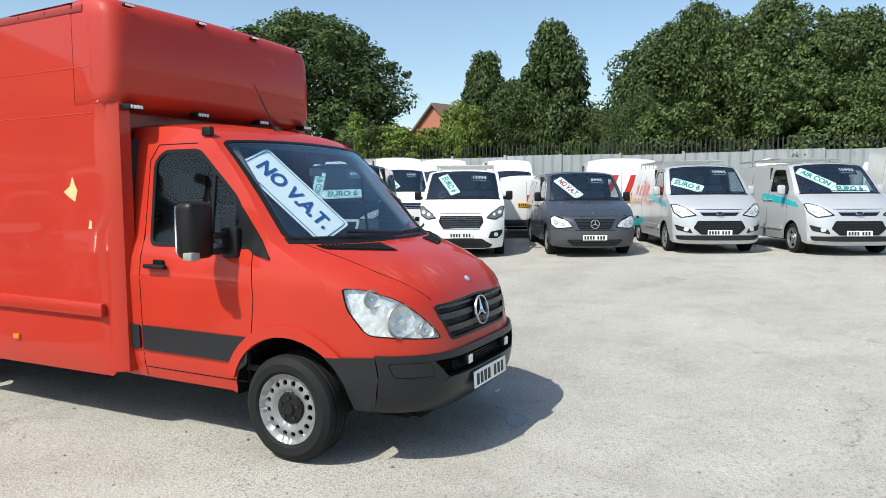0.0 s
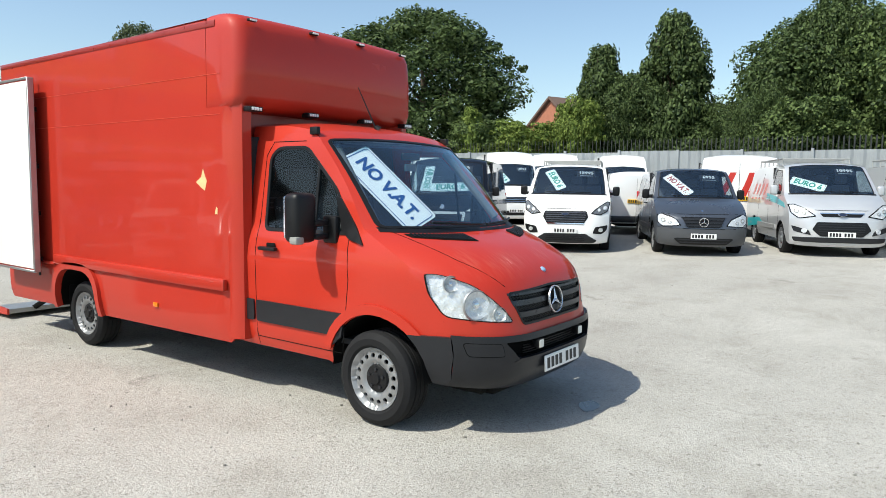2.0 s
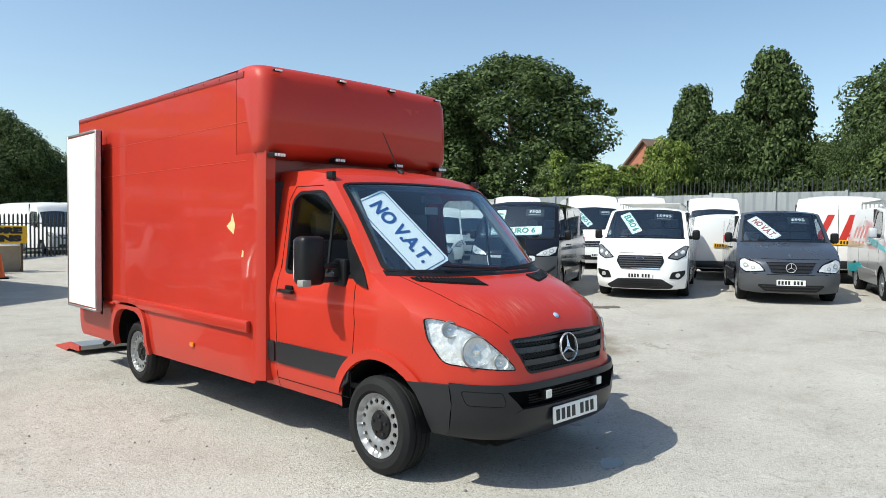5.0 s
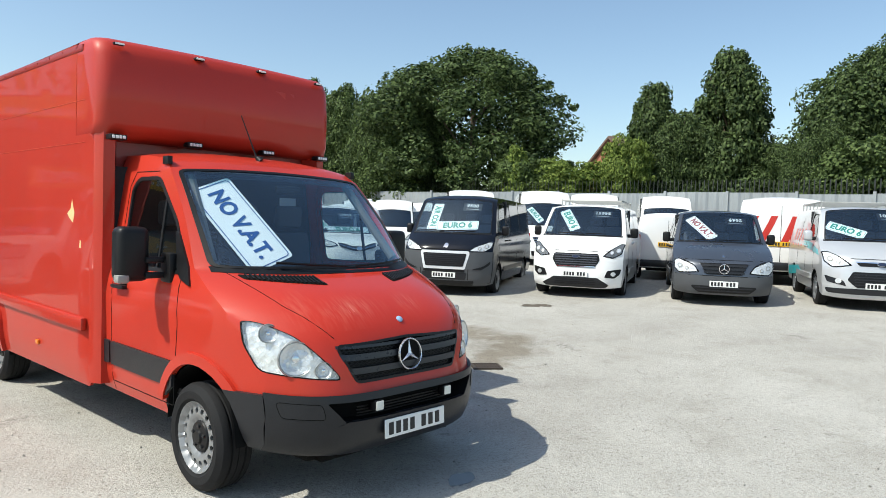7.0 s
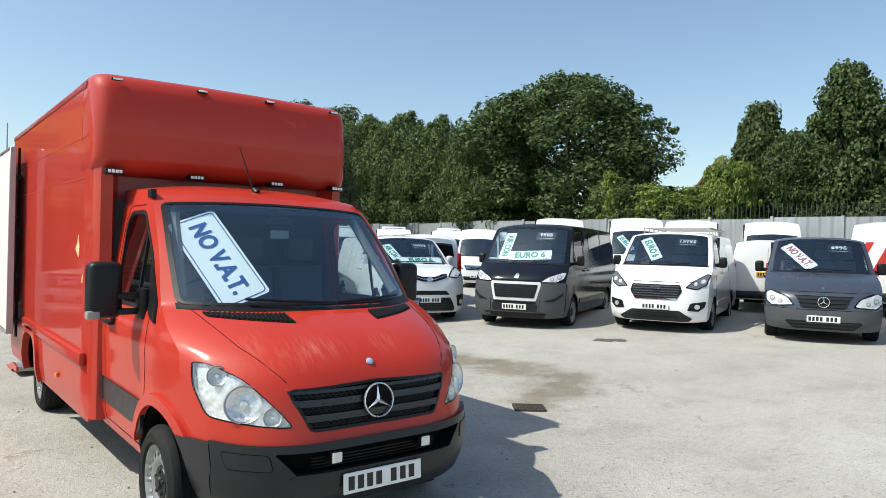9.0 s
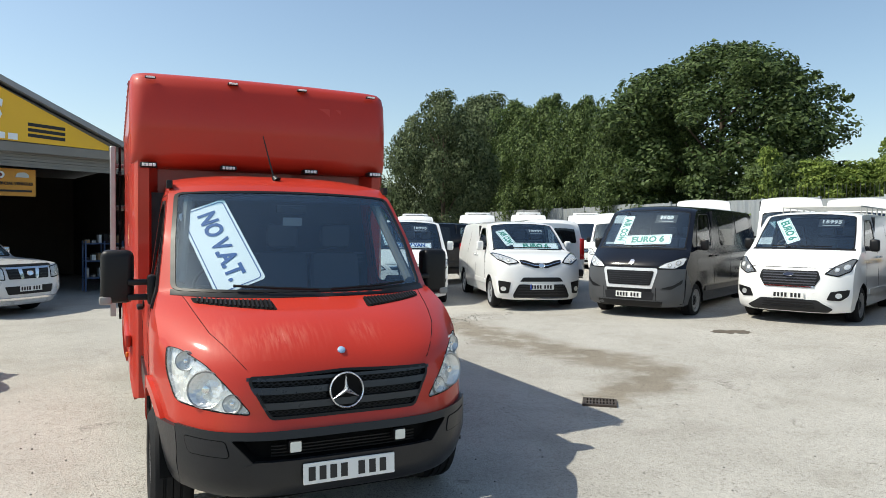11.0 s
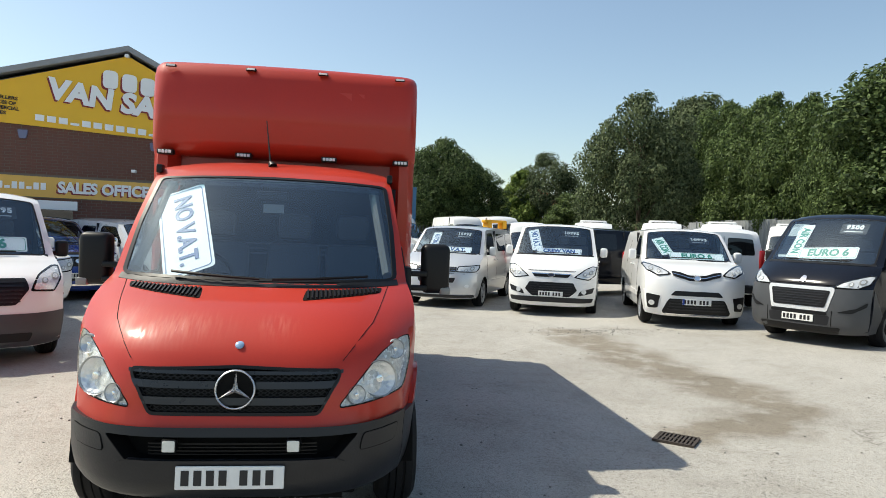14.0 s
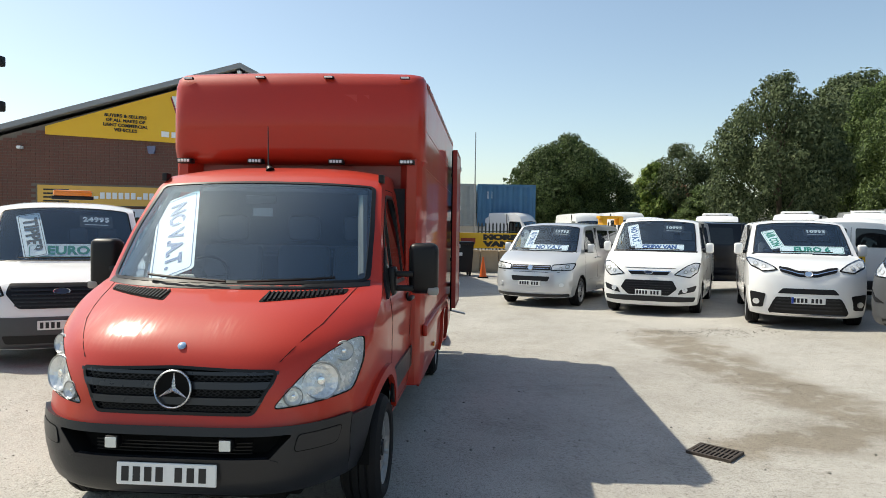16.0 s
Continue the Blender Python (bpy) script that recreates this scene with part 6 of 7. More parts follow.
signs(S7, m7, [(-0.55, 10.1, 0.62, 0.2, -65, "NO V.A.T.", BLUE_INK), (0.10, 9.42, 0.90, 0.14, 0, "CREW VAN", BLUE_INK)], "10995", 0.40, 10.5)
c8, S8, m8 = make("t5", "shuttle_van", "silver van with tinted side windows", 2.54, 12.42, -23.9, SILVER, face_t5, wheels=ALLOY_WHEEL, plate=(0, 0.55), side_windows=((2.6, 3.6), (3.75, 4.6)), mirrors=SILVER)
signs(S8, m8, [(-0.45, 10.0, 0.55, 0.18, -80, "AUTOMATIC", BLUE_INK), (0.15, 9.45, 0.85, 0.15, 0, "NO V.A.T.", BLUE_INK)], "15995", 0.40, 10.5)
# beside the building
c9, S9, m9 = make("transit", "tipper_truck", "white tipper truck with an amber roof beacon", -3.65, 4.75, 30, WHITE, face_transit, plate=(0, 0.52), bumper=0.62, mirrors=BLACK)
signs(S9, m9, [(-0.45, 10.0, 0.72, 0.24, -70, "TIPPER", DARK_INK), (0.12, 9.5, 1.0, 0.2, 0, "EURO 6", GREEN_INK)], "24995", 0.42, 10.5)
bc = thing("beacon", "amber beacon bar on the tipper's cab roof", "beacon", m9 @ pose(0.05, 2.15, 2.135))
part("base", box(-0.28, 0.28, -0.10, 0.10, 0, 0.05, 0.01), BLACK, bc)
part("lens", box(-0.26, 0.26, -0.09, 0.09, 0.045, 0.14, 0.03), AMBER, bc, "amber lens")
c10, S10, m10 = make("pickup", "pickup_truck", "silver pickup truck with a hard canopy", -2.75, 12.6, 48, PALE_SILVER, face_pickup, bow=0.15, wheels=ALLOY_WHEEL, plate=(0, 0.55), cat="pickup", side_windows=((3.0, 3.6), (3.75, 4.9)), mirrors=CHROME)
signs(S10, m10, [(0.0, 9.5, 1.1, 0.2, 0, "NO V.A.T.", BLUE_INK)], "")
c11, S11, m11 = make("pickup", "pickup_truck", "blue pickup truck with a chrome grille", -5.1, 11.9, 42, BLUE, face_pickup, bow=0.15, wheels=ALLOY_WHEEL, plate=(0, 0.55), cat="pickup", side_windows=((3.0, 3.6),))
c12, S12, m12 = make("pickup", "pickup_truck", "white pickup truck beside a blue one", -5.2, 9.6, 40, WHITE, face_pickup, bow=0.15, wheels=ALLOY_WHEEL, plate=(0, 0.55), cat="pickup", side_windows=((3.0, 3.6),))
# second rows
d1, T1, n1 = make("high", "high_roof_van", "white high-roof van among the stock", 16.6, 10.2, -50, WHITE, face_plain, group="white vans at the back", interior=False, step=0.2, mirrors=BLACK)
signs(T1, n1, [(-0.42, 10.0, 0.66, 0.2, -50, "EURO 6", GREEN_INK)], "10995")
d2, T2, n2 = make("small", "small_van", "small white van parked tail outwards", 18.9, 7.3, 118, WHITE, face_plain, interior=False, step=0.2, bumper=0.55)
d3, T3, n3 = make("transit", "panel_van", "white van with red and white chevrons on its tail", 22.5, 4.75, 108, WHITE, face_plain, size=1.13, interior=False, step=0.2)
for i in range(4):
    x0 = -0.80 + 0.44 * i - (0.05 if i < 2 else 0)
    zz = lambda z: T3.at(17) + (T3.k[17][1] - z)
    poly = [(x0 + 0.30, zz(0.92)), (x0 + 0.46, zz(0.92)), (x0 + 0.16, zz(1.62)), (x0, zz(1.62))]
    part("chevron", sheet(T3.top, poly, (), 0.2, 0.006, 0.008), mat("red_reflective_vinyl", (0.50, 0.03, 0.02), 0.4), d3, "red stripe on the tail")
d4, T4, n4 = make("small", "panel_van", "white van parked tail outwards with dark rear glass", 10.55, 15.5, 160, WHITE, face_plain, interior=False, step=0.2, rear="glazed")
d5, T5, n5 = make("custom", "panel_van", "black van seen along its side", 10.2, 16.2, 95, NAVY, face_custom, size=0.88, interior=False, step=0.2, side_windows=((2.6, 3.6), (3.75, 4.7)))
for (x, y, a) in ((14.2, 15.4, -45), (16.0, 13.0, -45), (20.2, 7.6, -60), (18.4, 9.6, -60), (11.4, 20.0, -30), (13.4, 19.4, -32), (15.4, 18.4, -36), (17.4, 16.6, -42), (9.2, 20.6, -20), (7.0, 21.0, -12), (23.0, -1.5, -80), (23.5, -5.0, -80), (15.2, -5.2, -84)):
    copy_thing(d1, spot(x, y, a, 0.82 if y > 15 else 1.0))


def fridge_pod(m, z):
    p = thing("roof_fridge", "white refrigeration pod on a van roof", "roof unit", m @ pose(0, 1.9, z), "roof pods")
    part("casing", box(-0.62, 0.62, 0.0, 0.75, 0, 0.22, 0.07, 3), WHITE, p)
    part("louvre", box(-0.45, 0.45, -0.012, 0.005, 0.04, 0.14, 0.01, 1), BLACK, p)
    return p


for (x, y, a) in ((13.4, 19.4, -32), (15.4, 18.4, -36), (11.4, 20.0, -30), (9.2, 20.6, -20)):
    fridge_pod(spot(x, y, a, 0.82), 2.50)
# far side of the yard, past the red van's tail
for (x, y, a) in ((7.6, 35.2, 10), (9.9, 35.6, 10), (5.0, 33.5, 60)):
    copy_thing(d1, spot(x, y, a))


# ---- boundary: sheet fence with palisade behind ----
FENCE_SHEET = mat("weathered_grey_sheet", (0.31, 0.33, 0.34), 0.55, 0.3, 0, 0.15, 1.2)
PALISADE = mat("dark_palisade_steel", (0.05, 0.055, 0.055), 0.6, 0.3, 0, 0.2, 5)
BARK = mat("bark", (0.10, 0.075, 0.05), 0.9, 0, 0, 0.3, 12, 0.6)
BRICK = mat("red_brown_brick", (0.15, 0.066, 0.048), 0.85, 0, 0, 0.25, 3.0, 0.3)
MORTAR = mat("mortar", (0.17, 0.15, 0.13), 0.9, 0, 0, 0.15, 10, 0.3)
YELLOW = mat("yellow_sign_panel", (0.80, 0.46, 0.012), 0.45, 0, 0.2, 0.05, 1.0)
LIGHT_YELLOW = mat("pale_yellow_sign", (0.72, 0.42, 0.08), 0.45, 0, 0.2, 0.05)
ROOF_GREY = mat("grey_roof_trim", (0.27, 0.28, 0.29), 0.5, 0.2, 0, 0.1, 3)
LINTEL = mat("dull_painted_lintel", (0.21, 0.20, 0.18), 0.7, 0, 0, 0.15, 2)
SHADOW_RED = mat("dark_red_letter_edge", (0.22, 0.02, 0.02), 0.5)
ORANGE = mat("orange_sign", (0.62, 0.28, 0.03), 0.5)


def fence(points, height, panel=2.4):
    f = thing("sheet_fence", "grey corrugated sheet fence with palisade spikes behind", "fence", kind="structure")
    pales = []
    for (a, b) in zip(points, points[1:]):
        a, b = Vector(a), Vector(b)
        n = max(1, round((b - a).length / panel))
        d = (b - a) / n
        nrm = Vector((-d.y, d.x)).normalized()
        for i in range(n):
            p, q = a + d * i, a + d * (i + 1)
            z0 = ground_z(*p)
            bm = bmesh.new()
            cols = []
            m = 24
            for j in range(m + 1):
                c = p + (q - p) * (j / m) + nrm * (0.02 if j % 4 < 2 else -0.02)
                cols.append((bm.verts.new((c.x, c.y, z0 - 0.05)), bm.verts.new((c.x, c.y, z0 + height + 0.04 * math.sin(i * 1.7)))))
            for u, v in zip(cols, cols[1:]):
                bm.faces.new((u[0], v[0], v[1], u[1]))
            part("fence_panel", bm, FENCE_SHEET, f, "", 20)
            part("fence_post", box(p.x - 0.05, p.x + 0.05, p.y - 0.05, p.y + 0.05, z0, z0 + height + 0.06), FENCE_SHEET, f)
        L = (b - a).length
        for k in range(int(L / 0.17)):
            c = a + (b - a).normalized() * (k * 0.17) + nrm * (0.35 if nrm.dot(a) > 0 else -0.35)
            pales.append((c.x, c.y, ground_z(c.x, c.y)))
    bm = bmesh.new()
    for (x, y, z) in pales:
        h = height + 0.55
        vs = [bm.verts.new((x + dx, y + dy, z + zz)) for dx, dy, zz in ((-0.03, -0.03, 0), (0.03, 0.03, 0), (0.03, 0.03, h - 0.08), (0, 0, h), (-0.03, -0.03, h - 0.08))]
        bm.faces.new(vs)
    st = solid("palisade_pales", bm, PALISADE, "dark steel palisade pales behind the sheet fence", "fence", kind="stuff")
    return f


fence([(26.5, -30), (25.0, -5), (22.6, 21.5), (23.6, 34), (24.5, 60)], 2.85)


def palisade(points, height):
    f = thing("palisade_fence", "dark steel palisade fence", "fence", kind="structure")
    for a, b in zip(points, points[1:]):
        a, b = Vector(a), Vector(b)
        d = (b - a).normalized()
        n = int((b - a).length / 0.2)
        for k in range(n):
            c = a + d * (k * 0.2)
            z = ground_z(c.x, c.y)
            if k < 110:
                part("pale", prism([(-0.04, 0), (0.04, 0), (0.04, height - 0.08), (0, height), (-0.04, height - 0.08)], -0.012, 0.012, "y"), PALISADE, f).matrix_local = Matrix.Translation((c.x, c.y, z)) @ Matrix.Rotation(math.atan2(d.y, d.x), 4, 'Z')
        for h in (0.4, height - 0.5):
            part("rail", tube((a.x, a.y, ground_z(a.x, a.y) + h), (b.x, b.y, ground_z(b.x, b.y) + h), 0.03, 5), PALISADE, f)


palisade([(1.0, 33.0), (24.0, 40.0)], 2.1)


# ---- trees ----
def leaf_material(name, a, b):
    m = bpy.data.materials.new(name)
    m.use_nodes = True
    nt = m.node_tree
    bs = nt.nodes["Principled BSDF"]
    bs.inputs["Roughness"].default_value = 0.6
    bs.inputs["Specular IOR Level"].default_value = 0.2
    g = nt.nodes.new("ShaderNodeNewGeometry")
    r = nt.nodes.new("ShaderNodeValToRGB")
    r.color_ramp.elements[0].color, r.color_ramp.elements[1].color = (*a, 1), (*b, 1)
    nt.links.new(g.outputs["Random Per Island"], r.inputs[0])
    nt.links.new(r.outputs[0], bs.inputs["Base Color"])
    tr = nt.nodes.new("ShaderNodeBsdfTranslucent")
    nt.links.new(r.outputs[0], tr.inputs[0])
    mx = nt.nodes.new("ShaderNodeMixShader")
    mx.inputs[0].default_value = 0.3
    nt.links.new(bs.outputs[0], mx.inputs[1])
    nt.links.new(tr.outputs[0], mx.inputs[2])
    nt.links.new(mx.outputs[0], nt.nodes["Material Output"].inputs[0])
    return m


LEAF_DARK = leaf_material("dark_green_leaves", (0.013, 0.028, 0.009), (0.135, 0.190, 0.066))
LEAF_MID = leaf_material("mid_green_leaves", (0.020, 0.040, 0.013), (0.160, 0.220, 0.072))
LEAF_LIGHT = leaf_material("light_green_leaves", (0.05, 0.09, 0.016), (0.26, 0.33, 0.075))
LEAF_OLIVE = leaf_material("grey_green_leaves", (0.022, 0.038, 0.016), (0.175, 0.215, 0.105))


def crown_mesh(name, material, seed, shape, leaves, size, lumps, flat=0.78):
    """Leaves on many overlapping lumps, so the outline is uneven and has gaps; one unit wide and high."""
    rng = np.random.default_rng(seed)
    cents, rads = [], []
    for i in range(lumps):
        h = (i + rng.random()) / lumps
        rr = shape(h)
        a = i * 2.4 + rng.random() * 0.9
        d = rr * (0.38 + 0.60 * math.sqrt(rng.random()))
        cents.append((d * math.cos(a), d * math.sin(a), h))
        rads.append((0.055 + 0.13 * rng.random() ** 1.5) * (0.55 + 0.9 * rr))
    for i in range(lumps // 2):  # sprays that stand out of the outline
        h = rng.random()
        a, d = rng.random() * 6.28, shape(h) * (0.92 + 0.17 * rng.random())
        cents.append((d * math.cos(a), d * math.sin(a), h * 1.05))
        rads.append(0.020 + 0.034 * rng.random())
    cents, rads = np.array(cents), np.array(rads)
    share = rads ** 2 / (rads ** 2).sum()
    P, N = [], []
    for c, r, f in zip(cents, rads, share):
        per = max(60, int(leaves * f))
        v = rng.normal(size=(per, 3))
        v /= np.linalg.norm(v, axis=1)[:, None]
        k = r * (0.45 + 0.6 * rng.random(per) ** 0.45) * (1 + 0.22 * np.sin(v[:, 0] * 9 + c[0] * 20) * np.sin(v[:, 1] * 8 + c[1] * 17) * np.cos(v[:, 2] * 7))
        P.append(c + v * k[:, None] * np.array((1, 1, flat)))
        N.append(v + np.array((0, 0, 0.5)) + rng.normal(size=(per, 3)) * 0.55)
    P, N = np.concatenate(P), np.concatenate(N)
    P[:, 2] = (P[:, 2] - P[:, 2].min()) / np.ptp(P[:, 2])
    P[:, :2] *= 0.5 / np.percentile(np.hypot(P[:, 0], P[:, 1]), 99)
    N /= np.linalg.norm(N, axis=1)[:, None]
    t1 = np.cross(N, rng.normal(size=N.shape))
    t1 /= np.linalg.norm(t1, axis=1)[:, None]
    t2 = np.cross(N, t1)
    s = size * (0.6 + 0.8 * rng.random(len(P)))[:, None]
    quad = np.stack([P - t1 * s, P + t2 * s * 0.6, P + t1 * s, P - t2 * s * 0.6], 1).reshape(-1, 3)
    n = len(P)
    me = bpy.data.meshes.new(name)
    me.vertices.add(n * 4)
    me.vertices.foreach_set("co", quad.astype(np.float32).ravel())
    me.loops.add(n * 4)
    me.loops.foreach_set("vertex_index", np.arange(n * 4, dtype=np.int32))
    me.polygons.add(n)
    me.polygons.foreach_set("loop_start", np.arange(0, n * 4, 4, dtype=np.int32))
    me.update()
    me.validate()
    me.materials.append(material)
    return me


def round_shape(h):
    return 0.5 * math.sqrt(max(0.02, 1 - (2 * h - 0.85) ** 2 * 0.9))


def cone_shape(h):
    return 0.44 * (1 - h) ** 0.75 + 0.05


def bush_shape(h):
    return 0.5 * (1 - 0.5 * h)


CROWNS = {
    "round_dark": crown_mesh("crown", LEAF_DARK, 1, round_shape, 62000, 0.0095, 150),
    "round_mid": crown_mesh("crown", LEAF_MID, 2, round_shape, 62000, 0.0095, 150),
    "round_olive": crown_mesh("crown", LEAF_OLIVE, 3, round_shape, 56000, 0.0095, 130),
    "cone": crown_mesh("crown", LEAF_DARK, 4, cone_shape, 50000, 0.013, 150),
    "sapling": crown_mesh("crown", LEAF_LIGHT, 5, cone_shape, 12000, 0.022, 90),
    "bush": crown_mesh("crown", LEAF_LIGHT, 6, bush_shape, 40000, 0.014, 110),
    "bush_dark": crown_mesh("crown", LEAF_MID, 7, bush_shape, 40000, 0.014, 110),
}


def trunk_mesh(seed):
    rng = random.Random(seed)
    b = [tube((0, 0, -0.1), (0.01, 0.0, 0.45), 0.030, 9, 0.022), tube((0.01, 0, 0.44), (0.0, 0.02, 0.85), 0.022, 8, 0.006)]
    for i in range(9):
        a, z = rng.random() * 6.28, 0.22 + 0.06 * i
        b.append(tube((0.01, 0, z), (0.3 * math.cos(a), 0.3 * math.sin(a), z + 0.2 + 0.1 * rng.random()), 0.011, 6, 0.003))
    return finish(join(*b), "trunk", BARK)


TRUNKS = [trunk_mesh(i) for i in range(3)]


def tree(x, y, h, w, kind, turn, label="", base=0.12):
    fx = float(np.interp(y, [-30, -5, 21.5, 34, 60], [26.5, 25.0, 22.6, 23.6, 24.5])) + 0.4 + 0.40 * w
    if x > 19 and x < fx:
        x = fx
    bush = kind.startswith("bush")
    t = thing("bush" if bush else "tree", label or {"round_dark": "large dark green broadleaf tree behind the fence", "round_mid": "green broadleaf tree behind the fence", "round_olive": "grey-green willow-like tree behind the fence", "cone": "pointed dark green tree behind the fence", "sapling": "bright green sapling at the fence", "bush": "light green overgrown hedge at the fence", "bush_dark": "dark green overgrown hedge at the fence"}[kind],
              "bush" if bush else "tree", pose(x, y, ground_z(x, y) - 0.05, 0, 0, turn))
    tr = part("trunk", TRUNKS[int(turn) % 3], None, t)
    tr.matrix_local = Matrix.Diagonal((w * 0.8, w * 0.8, h * (0.9 if not bush else 0.7), 1))
    cr = part("crown", CROWNS[kind], None, t)
    b0 = h * base
    cr.matrix_local = Matrix.Translation((0, 0, b0)) @ Matrix.Diagonal((w * 1.12, w * 1.12, h - b0, 1))
    return t


for i, (x, y, h, w, kind, base) in enumerate((
    (26.9, 23.3, 11.6, 11.6, "round_dark", 0.06),
    (21.7, 28.2, 9.1, 3.9, "round_dark", 0.05),
    (24.2, 26.1, 8.3, 5.9, "round_mid", 0.05),
    (20.1, 17.5, 5.3, 2.5, "sapling", 0.15),
    (25.2, 17.5, 4.7, 4.6, "bush_dark", 0.0),
    (25.6, 15.2, 4.7, 4.6, "bush", 0.0),
    (26.6, 12.8, 5.8, 3.2, "bush", 0.0),
    (29.6, 13.0, 8.7, 4.7, "cone", 0.02),
    (30.9, 9.8, 10.2, 5.6, "cone", 0.02),
    (29.5, 11.5, 7.2, 4.4, "round_dark", 0.0),
    (30.6, 7.1, 5.6, 4.4, "round_dark", 0.0),
    (32.3, 3.7, 9.8, 7.6, "round_dark", 0.02),
    (28.0, 4.6, 6.0, 3.2, "round_dark", 0.0),
    (32.4, 2.7, 10.7, 5.7, "round_dark", 0.0),
    (31.7, -0.6, 10.4, 7.6, "round_mid", 0.0),
    (29.7, -3.7, 9.0, 6.6, "round_dark", 0),
    (26.6, -4.7, 6.1, 5.0, "round_mid", 0),
    (26.7, -2.0, 6.0, 5.0, "bush_dark", 0),
    (26.4, 2.7, 5.1, 4.5, "bush_dark", 0),
    (26.6, 33.4, 10.3, 6.4, "round_mid", 0.03),
    (26.1, 38.6, 11.4, 7.6, "round_mid", 0.03),
    (22.8, 51.3, 13.6, 8.6, "round_olive", 0.03),
    (24.8, 44.0, 12.0, 8.0, "round_mid", 0.0),
    (22.1, 34.1, 7.3, 5.0, "bush_dark", 0),
    (23.2, 25.9, 6.7, 3.4, "sapling", 0.1),
    (26.9, 28.1, 10.6, 6.8, "round_mid", 0),
    (24.4, 51.4, 14.0, 12.2, "round_olive", 0.02),
    (17.4, 56.0, 9.0, 7.0, "round_olive", 0),
    (14.8, 54.7, 7.2, 4.6, "sapling", 0),
    (7.0, 46.0, 8.6, 6.1, "round_dark", 0.05),
    (4.6, 52.2, 6.5, 3.2, "round_dark", 0.05),
    (15.7, 60.7, 5.8, 6.4, "bush_dark", 0),
    (18.1, 48.6, 5.0, 5.8, "bush_dark", 0),
    (-0.9, 76.5, 7.0, 5.9, "round_olive", 0),
    (9.4, 47.5, 7.0, 5.5, "round_dark", 0.1),
    (20.4, 68.2, 6.6, 3.7, "round_olive", 0),
    (5.6, 46.2, 7.6, 6.1, "round_dark", 0.1),
    (17.1, 35.2, 10.2, 6.6, "round_olive", 0.03),
)):
    tree(x, y, h, w, kind, (i * 67) % 360, "", base)


# ---- building with the yellow gable ----
FX0, FY0, FK = -4.6, 15.45, 0.25
FANG = math.atan(FK)


def fac(x, z, out=0.0):
    """A point of the building's front, from its x and height, moved out by so much."""
    n = Vector((math.sin(FANG), -math.cos(FANG), 0))
    return Vector((x, FY0 + FK * (x - FX0), z)) + n * out


def fac_m(x, z, out, tilt=0.0):
    m = Matrix.Rotation(FANG, 4, 'Z') @ Matrix.Rotation(radians(90), 4, 'X') @ Matrix.Rotation(radians(tilt), 4, 'Z')
    m.translation = fac(x, z, out)
    return m


def fac_slab(pts, o0, o1):
    b = bmesh.new()
    lo, hi = [b.verts.new(fac(x, z, o0)) for x, z in pts], [b.verts.new(fac(x, z, o1)) for x, z in pts]
    b.faces.new(lo[::-1]), b.faces.new(hi)
    for i in range(len(pts)):
        j = (i + 1) % len(pts)
        b.faces.new((lo[i], lo[j], hi[j], hi[i]))
    bmesh.ops.recalc_face_normals(b, faces=b.faces[:])
    return b


